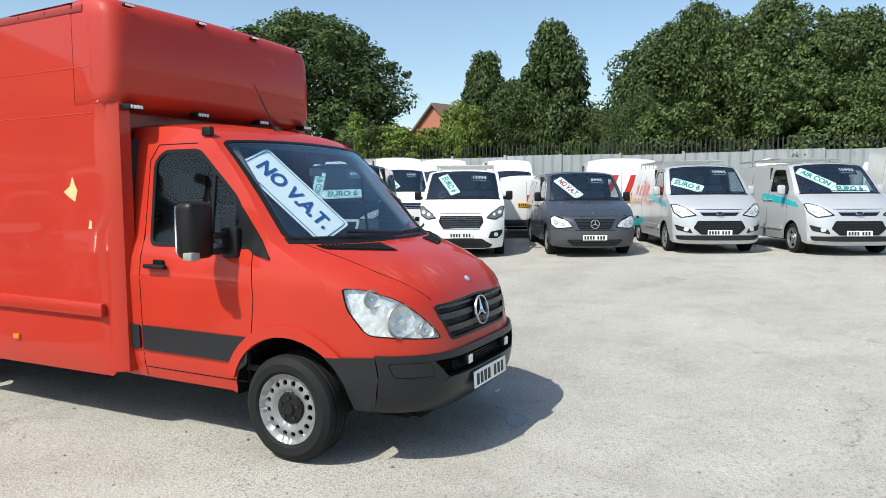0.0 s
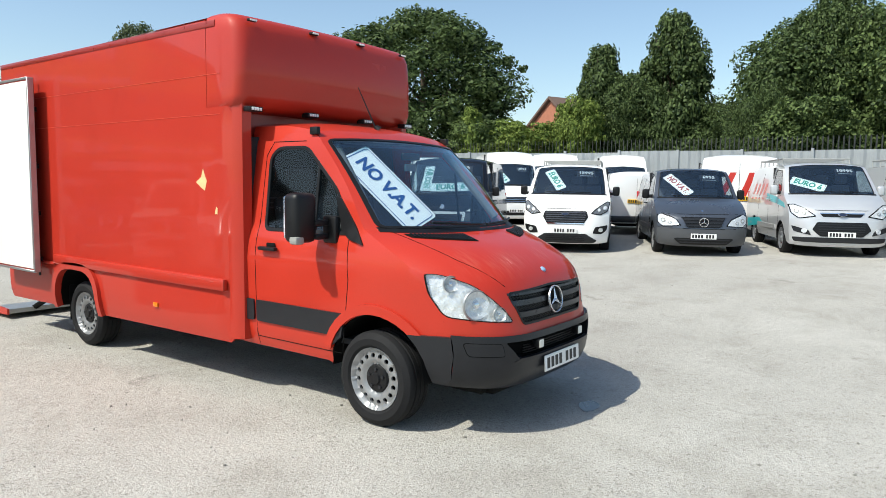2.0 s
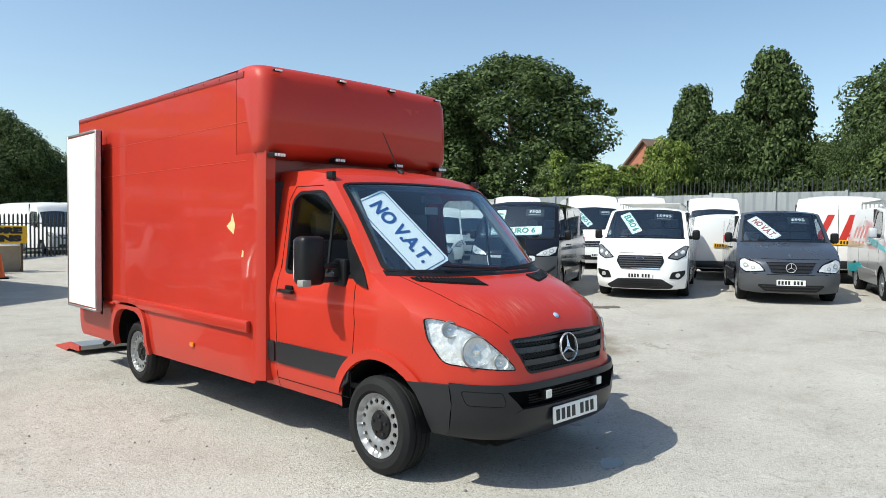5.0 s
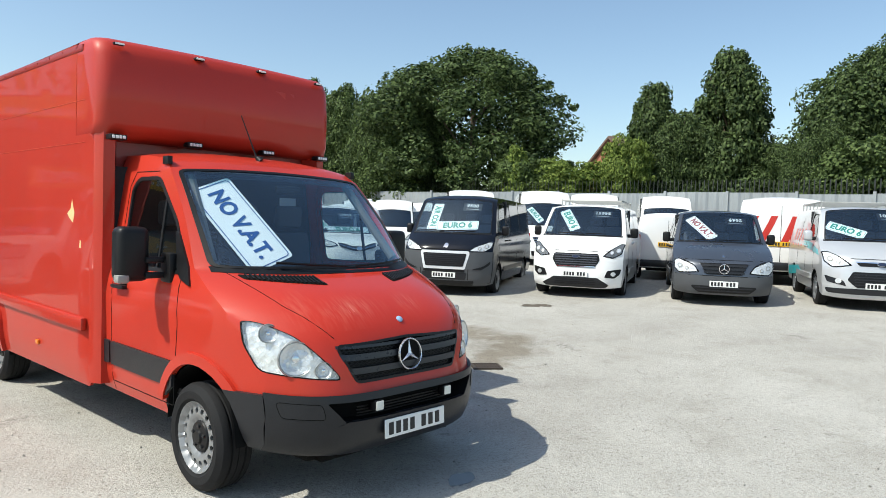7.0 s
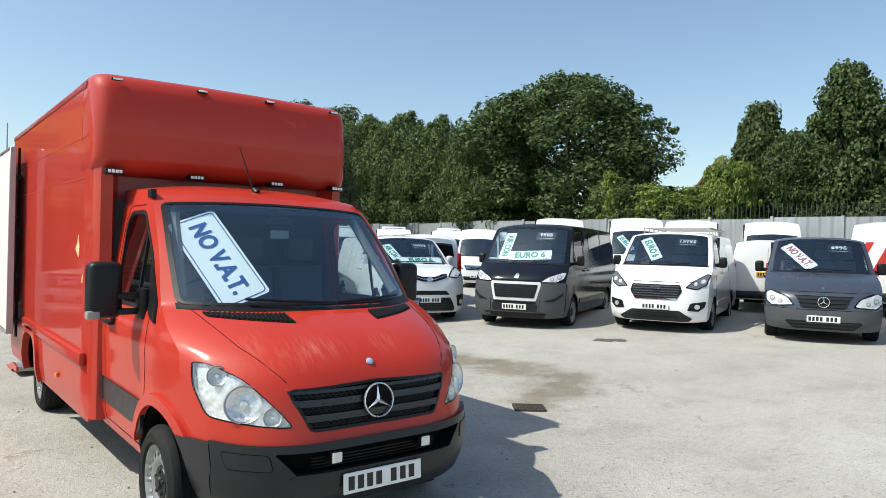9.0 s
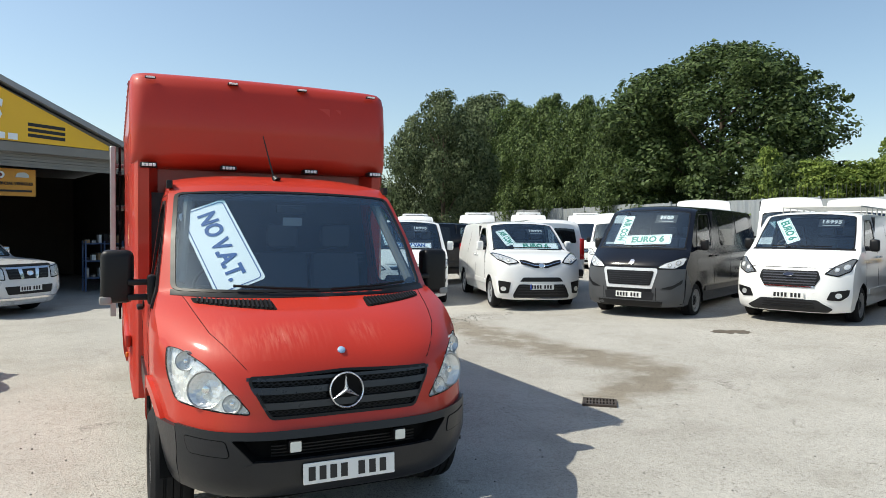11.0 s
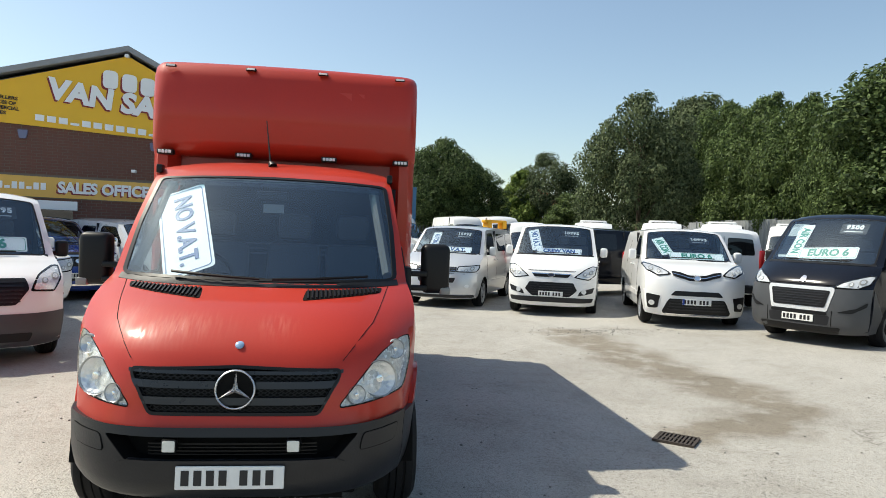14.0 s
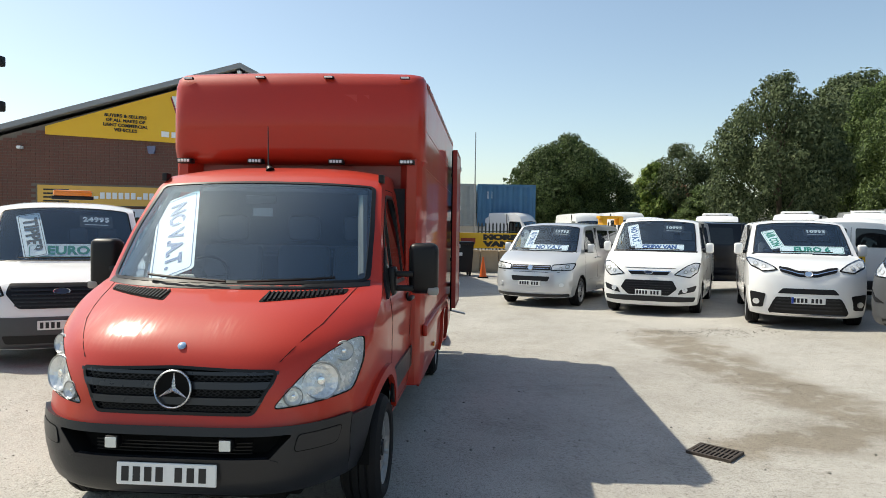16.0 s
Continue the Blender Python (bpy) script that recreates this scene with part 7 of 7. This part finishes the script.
def building():
    B = thing("sales_building", "brown brick workshop with a yellow sign across its gable", "building")
    x_l, x_r, xp, zp = -12.6, -0.3, -5.27, 6.08
    zl, zr_ = 3.55, 3.5
    jamb, lint = -3.95, 3.66
    gx0, gx1 = jamb, -0.7
    wall = part("wall", fac_slab([(x_l, 0), (jamb, 0), (jamb, lint), (gx1, lint), (gx1, 0), (x_r, 0), (x_r, zr_), (xp, zp - 0.1), (x_l, zl)], -0.30, 0.0), MORTAR, B, "brick front wall")
    # bricks
    me = bpy.data.meshes.new("brick")
    bb = box(-0.1045, 0.1045, 0.0, 0.012, -0.031, 0.031)
    bb.to_mesh(me)
    bb.free()
    me.materials.append(BRICK)
    rng = random.Random(3)
    far = bmesh.new()
    count = 0
    rot = Matrix.Rotation(FANG, 4, 'Z')
    zrow = 0.1
    k = 0
    while zrow < 4.2:
        x = x_l + (0.11 if k % 2 else 0.0)
        while x < jamb - 0.11:
            zmax = 4.14 - (x + 10) * 0.036 if x > -10.1 else 3.42 + (x + 12.6) * 0.345
            if zrow < zmax and not (-10.3 < x < -4.45 and 2.25 < zrow < 2.83):
                m = rot.copy()
                m.translation = fac(x, zrow, 0.0045 + rng.random() * 0.004)
                if count < 300 and x > -6.1 and zrow > 1.2:
                    o = part("brick", me, None, wall)
                    o.matrix_local = m @ Matrix.Rotation(math.pi, 4, 'Z')
                    count += 1
                else:
                    vs = [far.verts.new(m @ Vector(q)) for q in ((-0.1045, -0.006, -0.031), (0.1045, -0.006, -0.031), (0.1045, -0.006, 0.031), (-0.1045, -0.006, 0.031), (-0.1045, 0.006, -0.031), (0.1045, 0.006, -0.031), (0.1045, 0.006, 0.031), (-0.1045, 0.006, 0.031))]
                    for q in ((0, 1, 2, 3), (1, 5, 6, 2), (4, 0, 3, 7), (3, 2, 6, 7), (4, 5, 1, 0)):
                        far.faces.new([vs[i] for i in q])
            x += 0.22
        zrow += 0.073
        k += 1
    st = part("brickwork", far, BRICK_FAR, wall)
    st["kind"] = "stuff"
    # gable trim and roof
    part("roof_verge", join(fac_slab([(x_l - 0.4, zl - 0.02), (xp, zp), (xp, zp + 0.14), (x_l - 0.4, zl + 0.12)], -0.05, 0.22), fac_slab([(xp, zp), (x_r + 0.3, zr_ - 0.12), (x_r + 0.3, zr_ + 0.02), (xp, zp + 0.14)], -0.05, 0.22)), ROOF_GREY, B, "grey metal roof edge")
    back = Vector((-math.sin(FANG), math.cos(FANG), 0)) * 22
    rb = bmesh.new()
    q = [fac(x_l - 0.4, zl + 0.1), fac(xp, zp + 0.12), fac(x_r + 0.3, zr_)]
    va = [rb.verts.new(p) for p in q]
    vb = [rb.verts.new(p + back) for p in q]
    rb.faces.new((va[0], va[1], vb[1], vb[0])), rb.faces.new((va[1], va[2], vb[2], vb[1]))
    part("roof", rb, ROOF_GREY, B)
    sb = bmesh.new()
    for x, zt in ((x_l, zl), (x_r, zr_)):
        a, c = fac(x, 0), fac(x, zt)
        sb.faces.new([sb.verts.new(p) for p in (a, c, c + back, a + back)])
    a, c = fac(x_l, 0) + back, fac(x_r, 0) + back
    sb.faces.new([sb.verts.new(p) for p in (a, c, c + Vector((0, 0, zr_)), fac(xp, zp) + back, a + Vector((0, 0, zl)))])
    part("side_walls", sb, BRICK, B)
    # yellow gable board
    part("gable_sign", fac_slab([(-10.05, 4.12), (-1.35, 3.80), (-1.35, 3.92), (xp, zp - 0.10), (-10.05, 4.33)], 0.02, 0.07), YELLOW, B, "yellow gable sign board")
    part("lintel_band", fac_slab([(jamb - 0.7, 3.66), (-0.35, 3.55), (-0.35, 3.77), (jamb - 0.7, 3.88)], 0.0, 0.05), LINTEL, B)
    for i in range(6):
        part("shutter_slat", fac_slab([(jamb, 3.30 + i * 0.075), (-0.7, 3.22 + i * 0.075), (-0.7, 3.29 + i * 0.075), (jamb, 3.37 + i * 0.075)], -0.2, -0.14 - 0.02 * (i % 2)), LINTEL, B)
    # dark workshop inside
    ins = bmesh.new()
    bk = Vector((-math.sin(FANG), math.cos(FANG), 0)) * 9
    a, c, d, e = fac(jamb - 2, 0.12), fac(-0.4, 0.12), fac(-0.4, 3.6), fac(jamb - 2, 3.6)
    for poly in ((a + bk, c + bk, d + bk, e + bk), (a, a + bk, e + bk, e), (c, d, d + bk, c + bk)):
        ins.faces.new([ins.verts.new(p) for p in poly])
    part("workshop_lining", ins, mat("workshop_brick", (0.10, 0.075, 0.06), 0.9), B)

    def words(txt, x, z, h, tilt, width, ink, out=0.09, edge=True, bold=0.02):
        bm = text_bm(txt, h, bold * h * 2, 0.012, 1.0)
        w = max(v.co.x for v in bm.verts) - min(v.co.x for v in bm.verts)
        bm.transform(Matrix.Diagonal((width / w, 1, 1, 1)))
        sh = bm.copy()
        bm.transform(fac_m(x, z, out, tilt))
        part("sign_lettering", bm, ink, B)
        if edge:
            sh.transform(fac_m(x - 0.035, z - 0.035, out - 0.015, tilt))
            part("letter_shadow", sh, SHADOW_RED, B)
        else:
            sh.free()
    words("VAN SALES", -5.3, 4.76, 0.50, -6.5, 3.55, WHITE_CARD, bold=0.035)
    # three big white shapes over the words, and a row of marks for the address line
    for i, x in enumerate((-5.65, -5.22, -4.80)):
        part("sign_shape", fac_slab(rounded([(x - 0.17, 5.12 - 0.05 * i), (x + 0.17, 5.10 - 0.05 * i), (x + 0.17, 5.55 - 0.05 * i), (x - 0.17, 5.57 - 0.05 * i)], 0.12), 0.075, 0.11), WHITE_CARD, B)
        part("letter_shadow", fac_slab(rounded([(x - 0.21, 5.07 - 0.05 * i), (x + 0.13, 5.05 - 0.05 * i), (x + 0.13, 5.5 - 0.05 * i), (x - 0.21, 5.52 - 0.05 * i)], 0.12), 0.071, 0.085), SHADOW_RED, B)
    for i in range(16):
        x = -7.25 + i * 0.25
        z = 4.225 - (x + 7.25) * 0.066
        h = 0.06 if i in (3, 10, 13) else 0.15
        part("sign_mark", fac_slab([(x, z - 0.07), (x + 0.19, z - 0.08), (x + 0.19, z - 0.08 + h), (x, z - 0.07 + h)], 0.075, 0.09), WHITE_CARD, B)
    for i, s in enumerate(("BUYERS & SELLERS", "OF ALL MAKES OF", "LIGHT COMMERCIAL", "VEHICLES")):
        words(s, -8.13, 4.66 - i * 0.125, 0.085, -3.0, (1.05, 0.98, 1.12, 0.58)[i], DARK_INK, 0.08, False, 0.01)
    for i in range(3):
        part("sign_mark", fac_slab([(-3.10, 4.26 - i * 0.13), (-2.32, 4.21 - i * 0.13), (-2.32, 4.29 - i * 0.13), (-3.10, 4.34 - i * 0.13)], 0.075, 0.08), DARK_INK, B)
    # long sign over the office
    part("office_sign", fac_slab([(-10.24, 2.29), (-4.54, 2.27), (-4.54, 2.77), (-10.24, 2.80)], 0.01, 0.05), LIGHT_YELLOW, B, "long pale yellow office sign")
    words("SALES OFFICE", -5.72, 2.525, 0.27, -0.3, 2.1, WHITE_CARD, 0.06, True, 0.03)
    for i in range(16):
        x = -9.35 + i * 0.15
        h = 0.07 if i in (3, 10, 13) else 0.17
        part("sign_mark", fac_slab([(x, 2.46), (x + 0.11, 2.46), (x + 0.11, 2.46 + h), (x, 2.46 + h)], 0.052, 0.065), WHITE_CARD, B)
    for i in range(4):
        part("sign_mark", fac_slab([(-10.1, 2.36 + i * 0.1), (-9.5, 2.36 + i * 0.1), (-9.5, 2.40 + i * 0.1), (-10.1, 2.40 + i * 0.1)], 0.052, 0.056), DARK_INK, B)
    # workshop sign hanging inside the doorway
    part("workshop_sign", fac_slab([(-3.95, 2.58), (-2.87, 2.58), (-2.87, 3.24), (-3.95, 3.26)], -0.5, -0.46), ORANGE, B, "orange sign inside the doorway")
    words("LTD", -3.72, 3.08, 0.17, 0, 0.42, WHITE_CARD, -0.44, True, 0.03)
    words("COMMERCIAL VEHICLES", -3.42, 2.88, 0.07, 0, 1.0, DARK_INK, -0.44, False)
    part("sign_mark", fac_slab(rounded([(-3.3, 3.04), (-3.0, 3.04), (-3.02, 3.12), (-3.1, 3.17), (-3.25, 3.15)], 0.03), -0.455, -0.44), ALU, B)
    part("sign_mark", fac_slab([(-3.85, 2.68), (-2.95, 2.68), (-2.95, 2.73), (-3.85, 2.73)], -0.455, -0.44), DARK_INK, B)
    # alarm boxes, camera
    for x, z in ((-4.62, 3.72), (-7.5, 3.80)):
        part("alarm_box", fac_slab(rounded([(x - 0.11, z + 0.10), (x - 0.07, z - 0.11), (x + 0.07, z - 0.11), (x + 0.11, z + 0.10)], 0.03), 0.0, 0.09), mat("blue_grey_alarm", (0.15, 0.17, 0.28), 0.4), B)
    for x, z in ((-5.05, 3.05), (-10.6, 3.75), (-5.27, 5.97)):
        part("security_camera", join(box(-0.05, 0.05, -0.16, 0.0, -0.04, 0.04, 0.015, m=Matrix.Translation(fac(x, z, 0.04))), tube(fac(x, z, 0.0), fac(x, z + 0.02, 0.15), 0.02)), WHITE_CARD, B)
    # office window and awning below the sign
    part("office_window", fac_slab([(-8.6, 0.9), (-6.4, 0.9), (-6.4, 2.0), (-8.6, 2.0)], 0.006, 0.03), PRIVACY, B)
    part("window_shutter", fac_slab([(-8.7, 1.98), (-6.3, 1.98), (-6.3, 2.2), (-8.7, 2.2)], 0.006, 0.16), WHITE_CARD, B)
    return B


BRICK_FAR = BRICK.copy()
BRICK_FAR.name = "red_brown_brickwork"
building()


def tool_shelf():
    s = thing("tool_shelf", "blue metal shelving full of tools in the workshop", "shelf", fac_m(-1.08, ground_z(-1.4, 18.1), -1.75) @ Matrix.Rotation(radians(-90), 4, 'X'))
    steel, rng = mat("blue_shelf_steel", (0.05, 0.10, 0.22), 0.5), random.Random(8)
    for x in (-0.48, 0.0, 0.48):
        part("upright", join(box(x - 0.02, x + 0.02, -0.2, -0.16, 0, 1.4), box(x - 0.02, x + 0.02, 0.16, 0.2, 0, 1.4)), steel, s)
    for z in (0.35, 0.82, 1.3):
        part("shelf", box(-0.5, 0.5, -0.2, 0.2, z, z + 0.035), steel, s)
        for i in range(6):
            x, w, h = -0.42 + 0.16 * i, 0.03 + 0.05 * rng.random(), 0.08 + 0.2 * rng.random()
            it = thing("storage_box", "small box of workshop parts on a shelf", "box", s.matrix_world @ pose(x, -0.02, z + 0.035), "boxes on the workshop shelf")
            part("carton", box(-w, w, -0.12, 0.12, 0, h, 0.008), (mat("card_box", (0.30, 0.20, 0.11), 0.9), mat("grey_tin", (0.35, 0.36, 0.37), 0.4, 0.5), BLACK, LAMP_GREY)[rng.randrange(4)], it)
            part("lid", box(-w - 0.004, w + 0.004, -0.124, 0.124, h - 0.02, h + 0.004, 0.004), BLACK, it)


tool_shelf()


def blue_bin():
    b = thing("blue_container", "blue steel skip with a lid against the wall", "bin", spot(-6.2, 13.9, 14))
    part("body", box(-0.7, 0.7, -0.5, 0.5, 0.05, 1.25, 0.02), BLUE, b)
    part("lid", box(-0.74, 0.74, -0.54, 0.54, 1.25, 1.32, 0.015), BLUE, b)
    for i in range(5):
        part("rib", box(-0.6 + i * 0.28, -0.55 + i * 0.28, -0.53, -0.5, 0.1, 1.2), BLUE, b)


blue_bin()


# ---- far end: containers, board, bin, cone, pole ----
def shipping_container(x, y, z, angle, L, H, paint, label):
    c = thing("shipping_container", label, "container", pose(x, y, z, 0, 0, angle))
    bm = bmesh.new()
    n = int(L / 0.14)
    cols = []
    for j in range(n + 1):
        dd = -0.06 if j % 4 < 2 else 0.04
        cols.append((bm.verts.new((j * L / n, dd, 0.12)), bm.verts.new((j * L / n, dd, H - 0.12))))
    for u, v in zip(cols, cols[1:]):
        bm.faces.new((u[0], v[0], v[1], u[1]))
    part("side", bm, paint, c, "", 20)
    part("frame", join(box(0, L, -0.03, 0.05, 0, 0.14), box(0, L, -0.03, 0.05, H - 0.14, H), box(-0.05, 0.1, -0.03, 0.08, 0, H), box(L - 0.1, L + 0.05, -0.03, 0.08, 0, H)), paint, c)
    part("body", box(0.02, L - 0.02, 0.06, 2.4, 0.05, H - 0.02), paint, c)
    return c


CONT_BLUE = mat("faded_blue_steel", (0.06, 0.17, 0.30), 0.6, 0.1, 0, 0.2, 2)
CONT_GREY = mat("faded_grey_steel", (0.33, 0.35, 0.34), 0.6, 0.1, 0, 0.2, 2)
shipping_container(0.95, 34.5, ground_z(1, 34) + 1.9, 8, 3.1, 2.3, CONT_BLUE, "faded blue corrugated shipping container behind the fence")
shipping_container(-1.2, 34.2, ground_z(1, 34) + 1.9, 8, 2.0, 2.3, CONT_GREY, "faded grey shipping container behind the fence")
part("container_mark", box(0.5, 0.75, -0.045, -0.035, 1.5, 1.9), WHITE_CARD, bpy.data.objects["shipping_container"])


def more_vans_board():
    b = thing("yard_board", "yellow hand-lettered board on concrete blocks", "sign", pose(0.32, 24.0, ground_z(1, 24) + 0.98, 0, 0, 4) @ Matrix.Diagonal((1.17, 1.17, 1.17, 1)))
    part("panel", box(0.0, 2.15, -0.03, 0.03, 0, 0.52, 0.01), YELLOW, b)
    part("bracing", join(box(0.05, 0.12, 0.03, 0.1, -0.9, 0.5), box(2.0, 2.07, 0.03, 0.1, -0.9, 0.5)), BARK, b)
    for s, z in (("MORE", 0.37), ("VANS", 0.14)):
        bm = text_bm(s, 0.16, 0.02, 0.004)
        w = max(v.co.x for v in bm.verts) - min(v.co.x for v in bm.verts)
        bm.transform(Matrix.Translation((1.45, -0.035, z)) @ Matrix.Rotation(radians(90), 4, 'X') @ Matrix.Diagonal((1.15 / w, 1, 1, 1)))
        part("lettering", bm, DARK_INK, b)
    part("mark", box(0.12, 0.62, -0.036, -0.03, 0.16, 0.34), RED_INK, b)
    blk = mat("dirty_concrete_block", (0.36, 0.31, 0.24), 0.9, 0, 0, 0.2, 4, 0.4)
    for i in range(3):
        solid("concrete_block", box(0.75 * i, 0.75 * i + 0.72, 0, 0.6, 0, 0.9, 0.03), blk, "stained concrete block under the board", "block", "concrete blocks").matrix_world = pose(0.5, 24.3, ground_z(1, 24), 0, 0, 4)


more_vans_board()


def wheelie_bin(x, y):
    b = thing("wheeled_bin", "large black wheeled bin beside the board", "bin", spot(x, y, 10))
    part("body", prism([(-0.55, 0.15), (0.55, 0.15), (0.62, 1.15), (-0.62, 1.15)], -0.4, 0.4, "y"), BLACK, b)
    part("lid", box(-0.65, 0.65, -0.45, 0.45, 1.15, 1.27, 0.04), BLACK, b)
    part("mark", box(-0.2, 0.2, -0.412, -0.40, 0.75, 0.87), LAMP_GREY, b)
    for sx in (-0.5, 0.5):
        for sy in (-0.3, 0.3):
            part("castor", lathe([(0.0, -0.03), (0.09, -0.03), (0.09, 0.03), (0.0, 0.03)], 12, Matrix.Translation((sx, sy, 0.09))), RUBBER, b)


wheelie_bin(0.35, 22.4)


def cone(x, y, h=0.75):
    c = thing("traffic_cone", "orange traffic cone on the concrete", "cone", spot(x, y, 0))
    b = lathe([(0.13, 0.04), (0.025, h), (0.0, h)], 20)
    b.transform(Matrix.Rotation(radians(-90), 4, 'Y'))
    part("body", b, mat("orange_cone", (0.75, 0.13, 0.02), 0.5), c)
    part("foot", box(-0.19, 0.19, -0.19, 0.19, 0, 0.045, 0.01), SEAM, c)


cone(1.39, 21.3)
cone(-5.42, 15.06, 0.40)
pl = solid("flag_pole", join(tube((0.95, 26, 0.3), (0.95, 26, 5.9), 0.035, 8, 0.02)), ALU, "thin metal pole beyond the yard", "pole")
DIGGER = mat("yellow_plant_paint", (0.70, 0.36, 0.01), 0.45)
dg = thing("lift_platform", "yellow access platform folded behind the vans", "plant", spot(6.3, 24.0, 20))
part("boom", join(box(-0.55, 0.45, -0.15, 0.15, 2.12, 2.24, 0.03), box(-0.45, -0.25, -0.2, 0.2, 1.2, 2.16, 0.03), box(0.25, 0.45, -0.2, 0.2, 1.9, 2.22, 0.03)), DIGGER, dg)
part("base", box(-1.0, 1.0, -0.8, 0.8, 0.05, 1.25, 0.06), DIGGER, dg)


def flood_pole():
    p = thing("flood_light", "pair of floodlights on a bracket", "light", pose(-8.15, 9.4, 0))
    part("pole", tube((0, 0, 0.1), (0, 0, 6.0), 0.06, 10), ALU, p)
    for z in (4.78, 3.92):
        part("lamp", box(0.0, 0.40, -0.12, 0.02, z, z + 0.2, 0.03, m=Matrix.Identity(4)), BLACK, p)
        part("bracket", tube((0, 0, z + 0.05), (0.2, -0.02, z + 0.05), 0.02), ALU, p)


flood_pole()


def house(x, y, z, angle, label):
    h = thing("house", label, "house", pose(x, y, z, 0, 0, angle))
    part("wall", prism([(-4, -2), (4, -2), (4, 5), (0, 8.2), (-4, 5)], 0, 9, "y"), mat("orange_brick", (0.38, 0.15, 0.09), 0.85, 0, 0, 0.2, 4), h)
    part("roof", join(prism([(-4.4, 4.75), (0, 8.3), (0, 8.5), (-4.4, 4.95)], -0.3, 9.3, "y"), prism([(0, 8.3), (4.4, 4.75), (4.4, 4.95), (0, 8.5)], -0.3, 9.3, "y")), mat("brown_roof_tile", (0.14, 0.09, 0.07), 0.8, 0, 0, 0.2, 6), h)
    w = part("window", box(-0.6, 0.6, -0.03, 0.05, 3.2, 4.4), PRIVACY, h)
    part("window_frame", join(box(-0.68, -0.6, -0.05, 0.05, 3.12, 4.48), box(0.6, 0.68, -0.05, 0.05, 3.12, 4.48), box(-0.6, 0.6, -0.05, 0.05, 4.4, 4.48), box(-0.6, 0.6, -0.05, 0.05, 3.12, 3.2)), WHITE_CARD, w)


house(48.6, 26.1, 0.7, -110, "orange brick house gable behind the hedge")
house(25.5, 88, 0.6, -20, "orange brick house beyond the far fence")


# ---- small things on the ground ----
def drain():
    d = thing("drain_grate", "rusty iron drain grate set in the concrete", "drain", pose(3.44, 2.13, ground_z(3.44, 2.13) + 0.012, 0, 0, -38) @ Matrix.Diagonal((0.88, 0.88, 1, 1)))
    iron = mat("rusty_iron", (0.075, 0.06, 0.05), 0.75, 0.4, 0, 0.3, 20, 0.3)
    part("frame", join(box(-0.2, 0.2, -0.17, -0.145, -0.03, 0.012), box(-0.2, 0.2, 0.145, 0.17, -0.03, 0.012), box(-0.2, -0.175, -0.145, 0.145, -0.03, 0.012), box(0.175, 0.2, -0.145, 0.145, -0.03, 0.012)), iron, d)
    for i in range(9):
        part("bar", box(-0.172 + i * 0.0385, -0.152 + i * 0.0385, -0.145, 0.145, -0.02, 0.010), iron, d)
    part("cross_bar", box(-0.175, 0.175, -0.012, 0.012, -0.02, 0.008), iron, d)
    part("pit", box(-0.175, 0.175, -0.145, 0.145, -0.03, -0.016), SEAM, d)


drain()


def stones():
    rng = random.Random(8)
    b = bmesh.new()
    for i in range(900):
        if i < 500:
            x, y = rng.uniform(-5, 9), rng.uniform(-3.2, 8)
        else:
            x, y = rng.gauss(5.3, 0.8), rng.gauss(8.75, 0.28)
        r = rng.uniform(0.004, 0.014)
        m = Matrix.Translation((x, y, ground_z(x, y) + r * 0.4)) @ Matrix.Rotation(rng.random() * 6, 4, 'Z') @ Matrix.Diagonal((r, r * rng.uniform(0.6, 1.3), r * 0.7, 1))
        bmesh.ops.create_icosphere(b, subdivisions=1, radius=1.0, matrix=m) if i % 3 == 0 else bmesh.ops.create_cone(b, cap_ends=True, segments=5, radius1=1.0, radius2=0.5, depth=1.2, matrix=m)
    solid("loose_grit", b, mat("grey_grit", (0.20, 0.19, 0.17), 0.9, 0, 0, 0.2), "loose grit and pebbles scattered on the concrete", "gravel", kind="stuff")


stones()


def ground_patch(name, label, x, y, rx, ry, angle, material, seed, cat):
    rng = random.Random(seed)
    n = 22
    pts = [(rx * (0.75 + 0.4 * rng.random()) * math.cos(2 * math.pi * i / n), ry * (0.75 + 0.4 * rng.random()) * math.sin(2 * math.pi * i / n)) for i in range(n)]
    c, s = math.cos(radians(angle)), math.sin(radians(angle))
    f = lambda u, v: (x + c * u - s * v, y + s * u + c * v, ground_z(x + c * u - s * v, y + s * u + c * v) + 0.004 + 0.012 * noise.noise((u * 9, v * 9, seed)) * (1 if cat == "hole" else 0))
    solid(name, sheet(f, pts, (), 0.06, 0.0), material, label, cat, kind="structure")


ground_patch("broken_patch", "crumbled dark patch in the concrete", 8.2, 4.72, 0.33, 0.20, -40, mat("crumbled_tar", (0.11, 0.09, 0.07), 0.95, 0, 0, 0.4, 14, 0.8), 4, "hole")
ground_patch("wet_spot", "small wet spot under the bumper", 0.42, -0.12, 0.14, 0.08, 20, mat("wet_concrete", (0.09, 0.09, 0.09), 0.12, 0, 0, 0.2, 9), 6, "puddle")
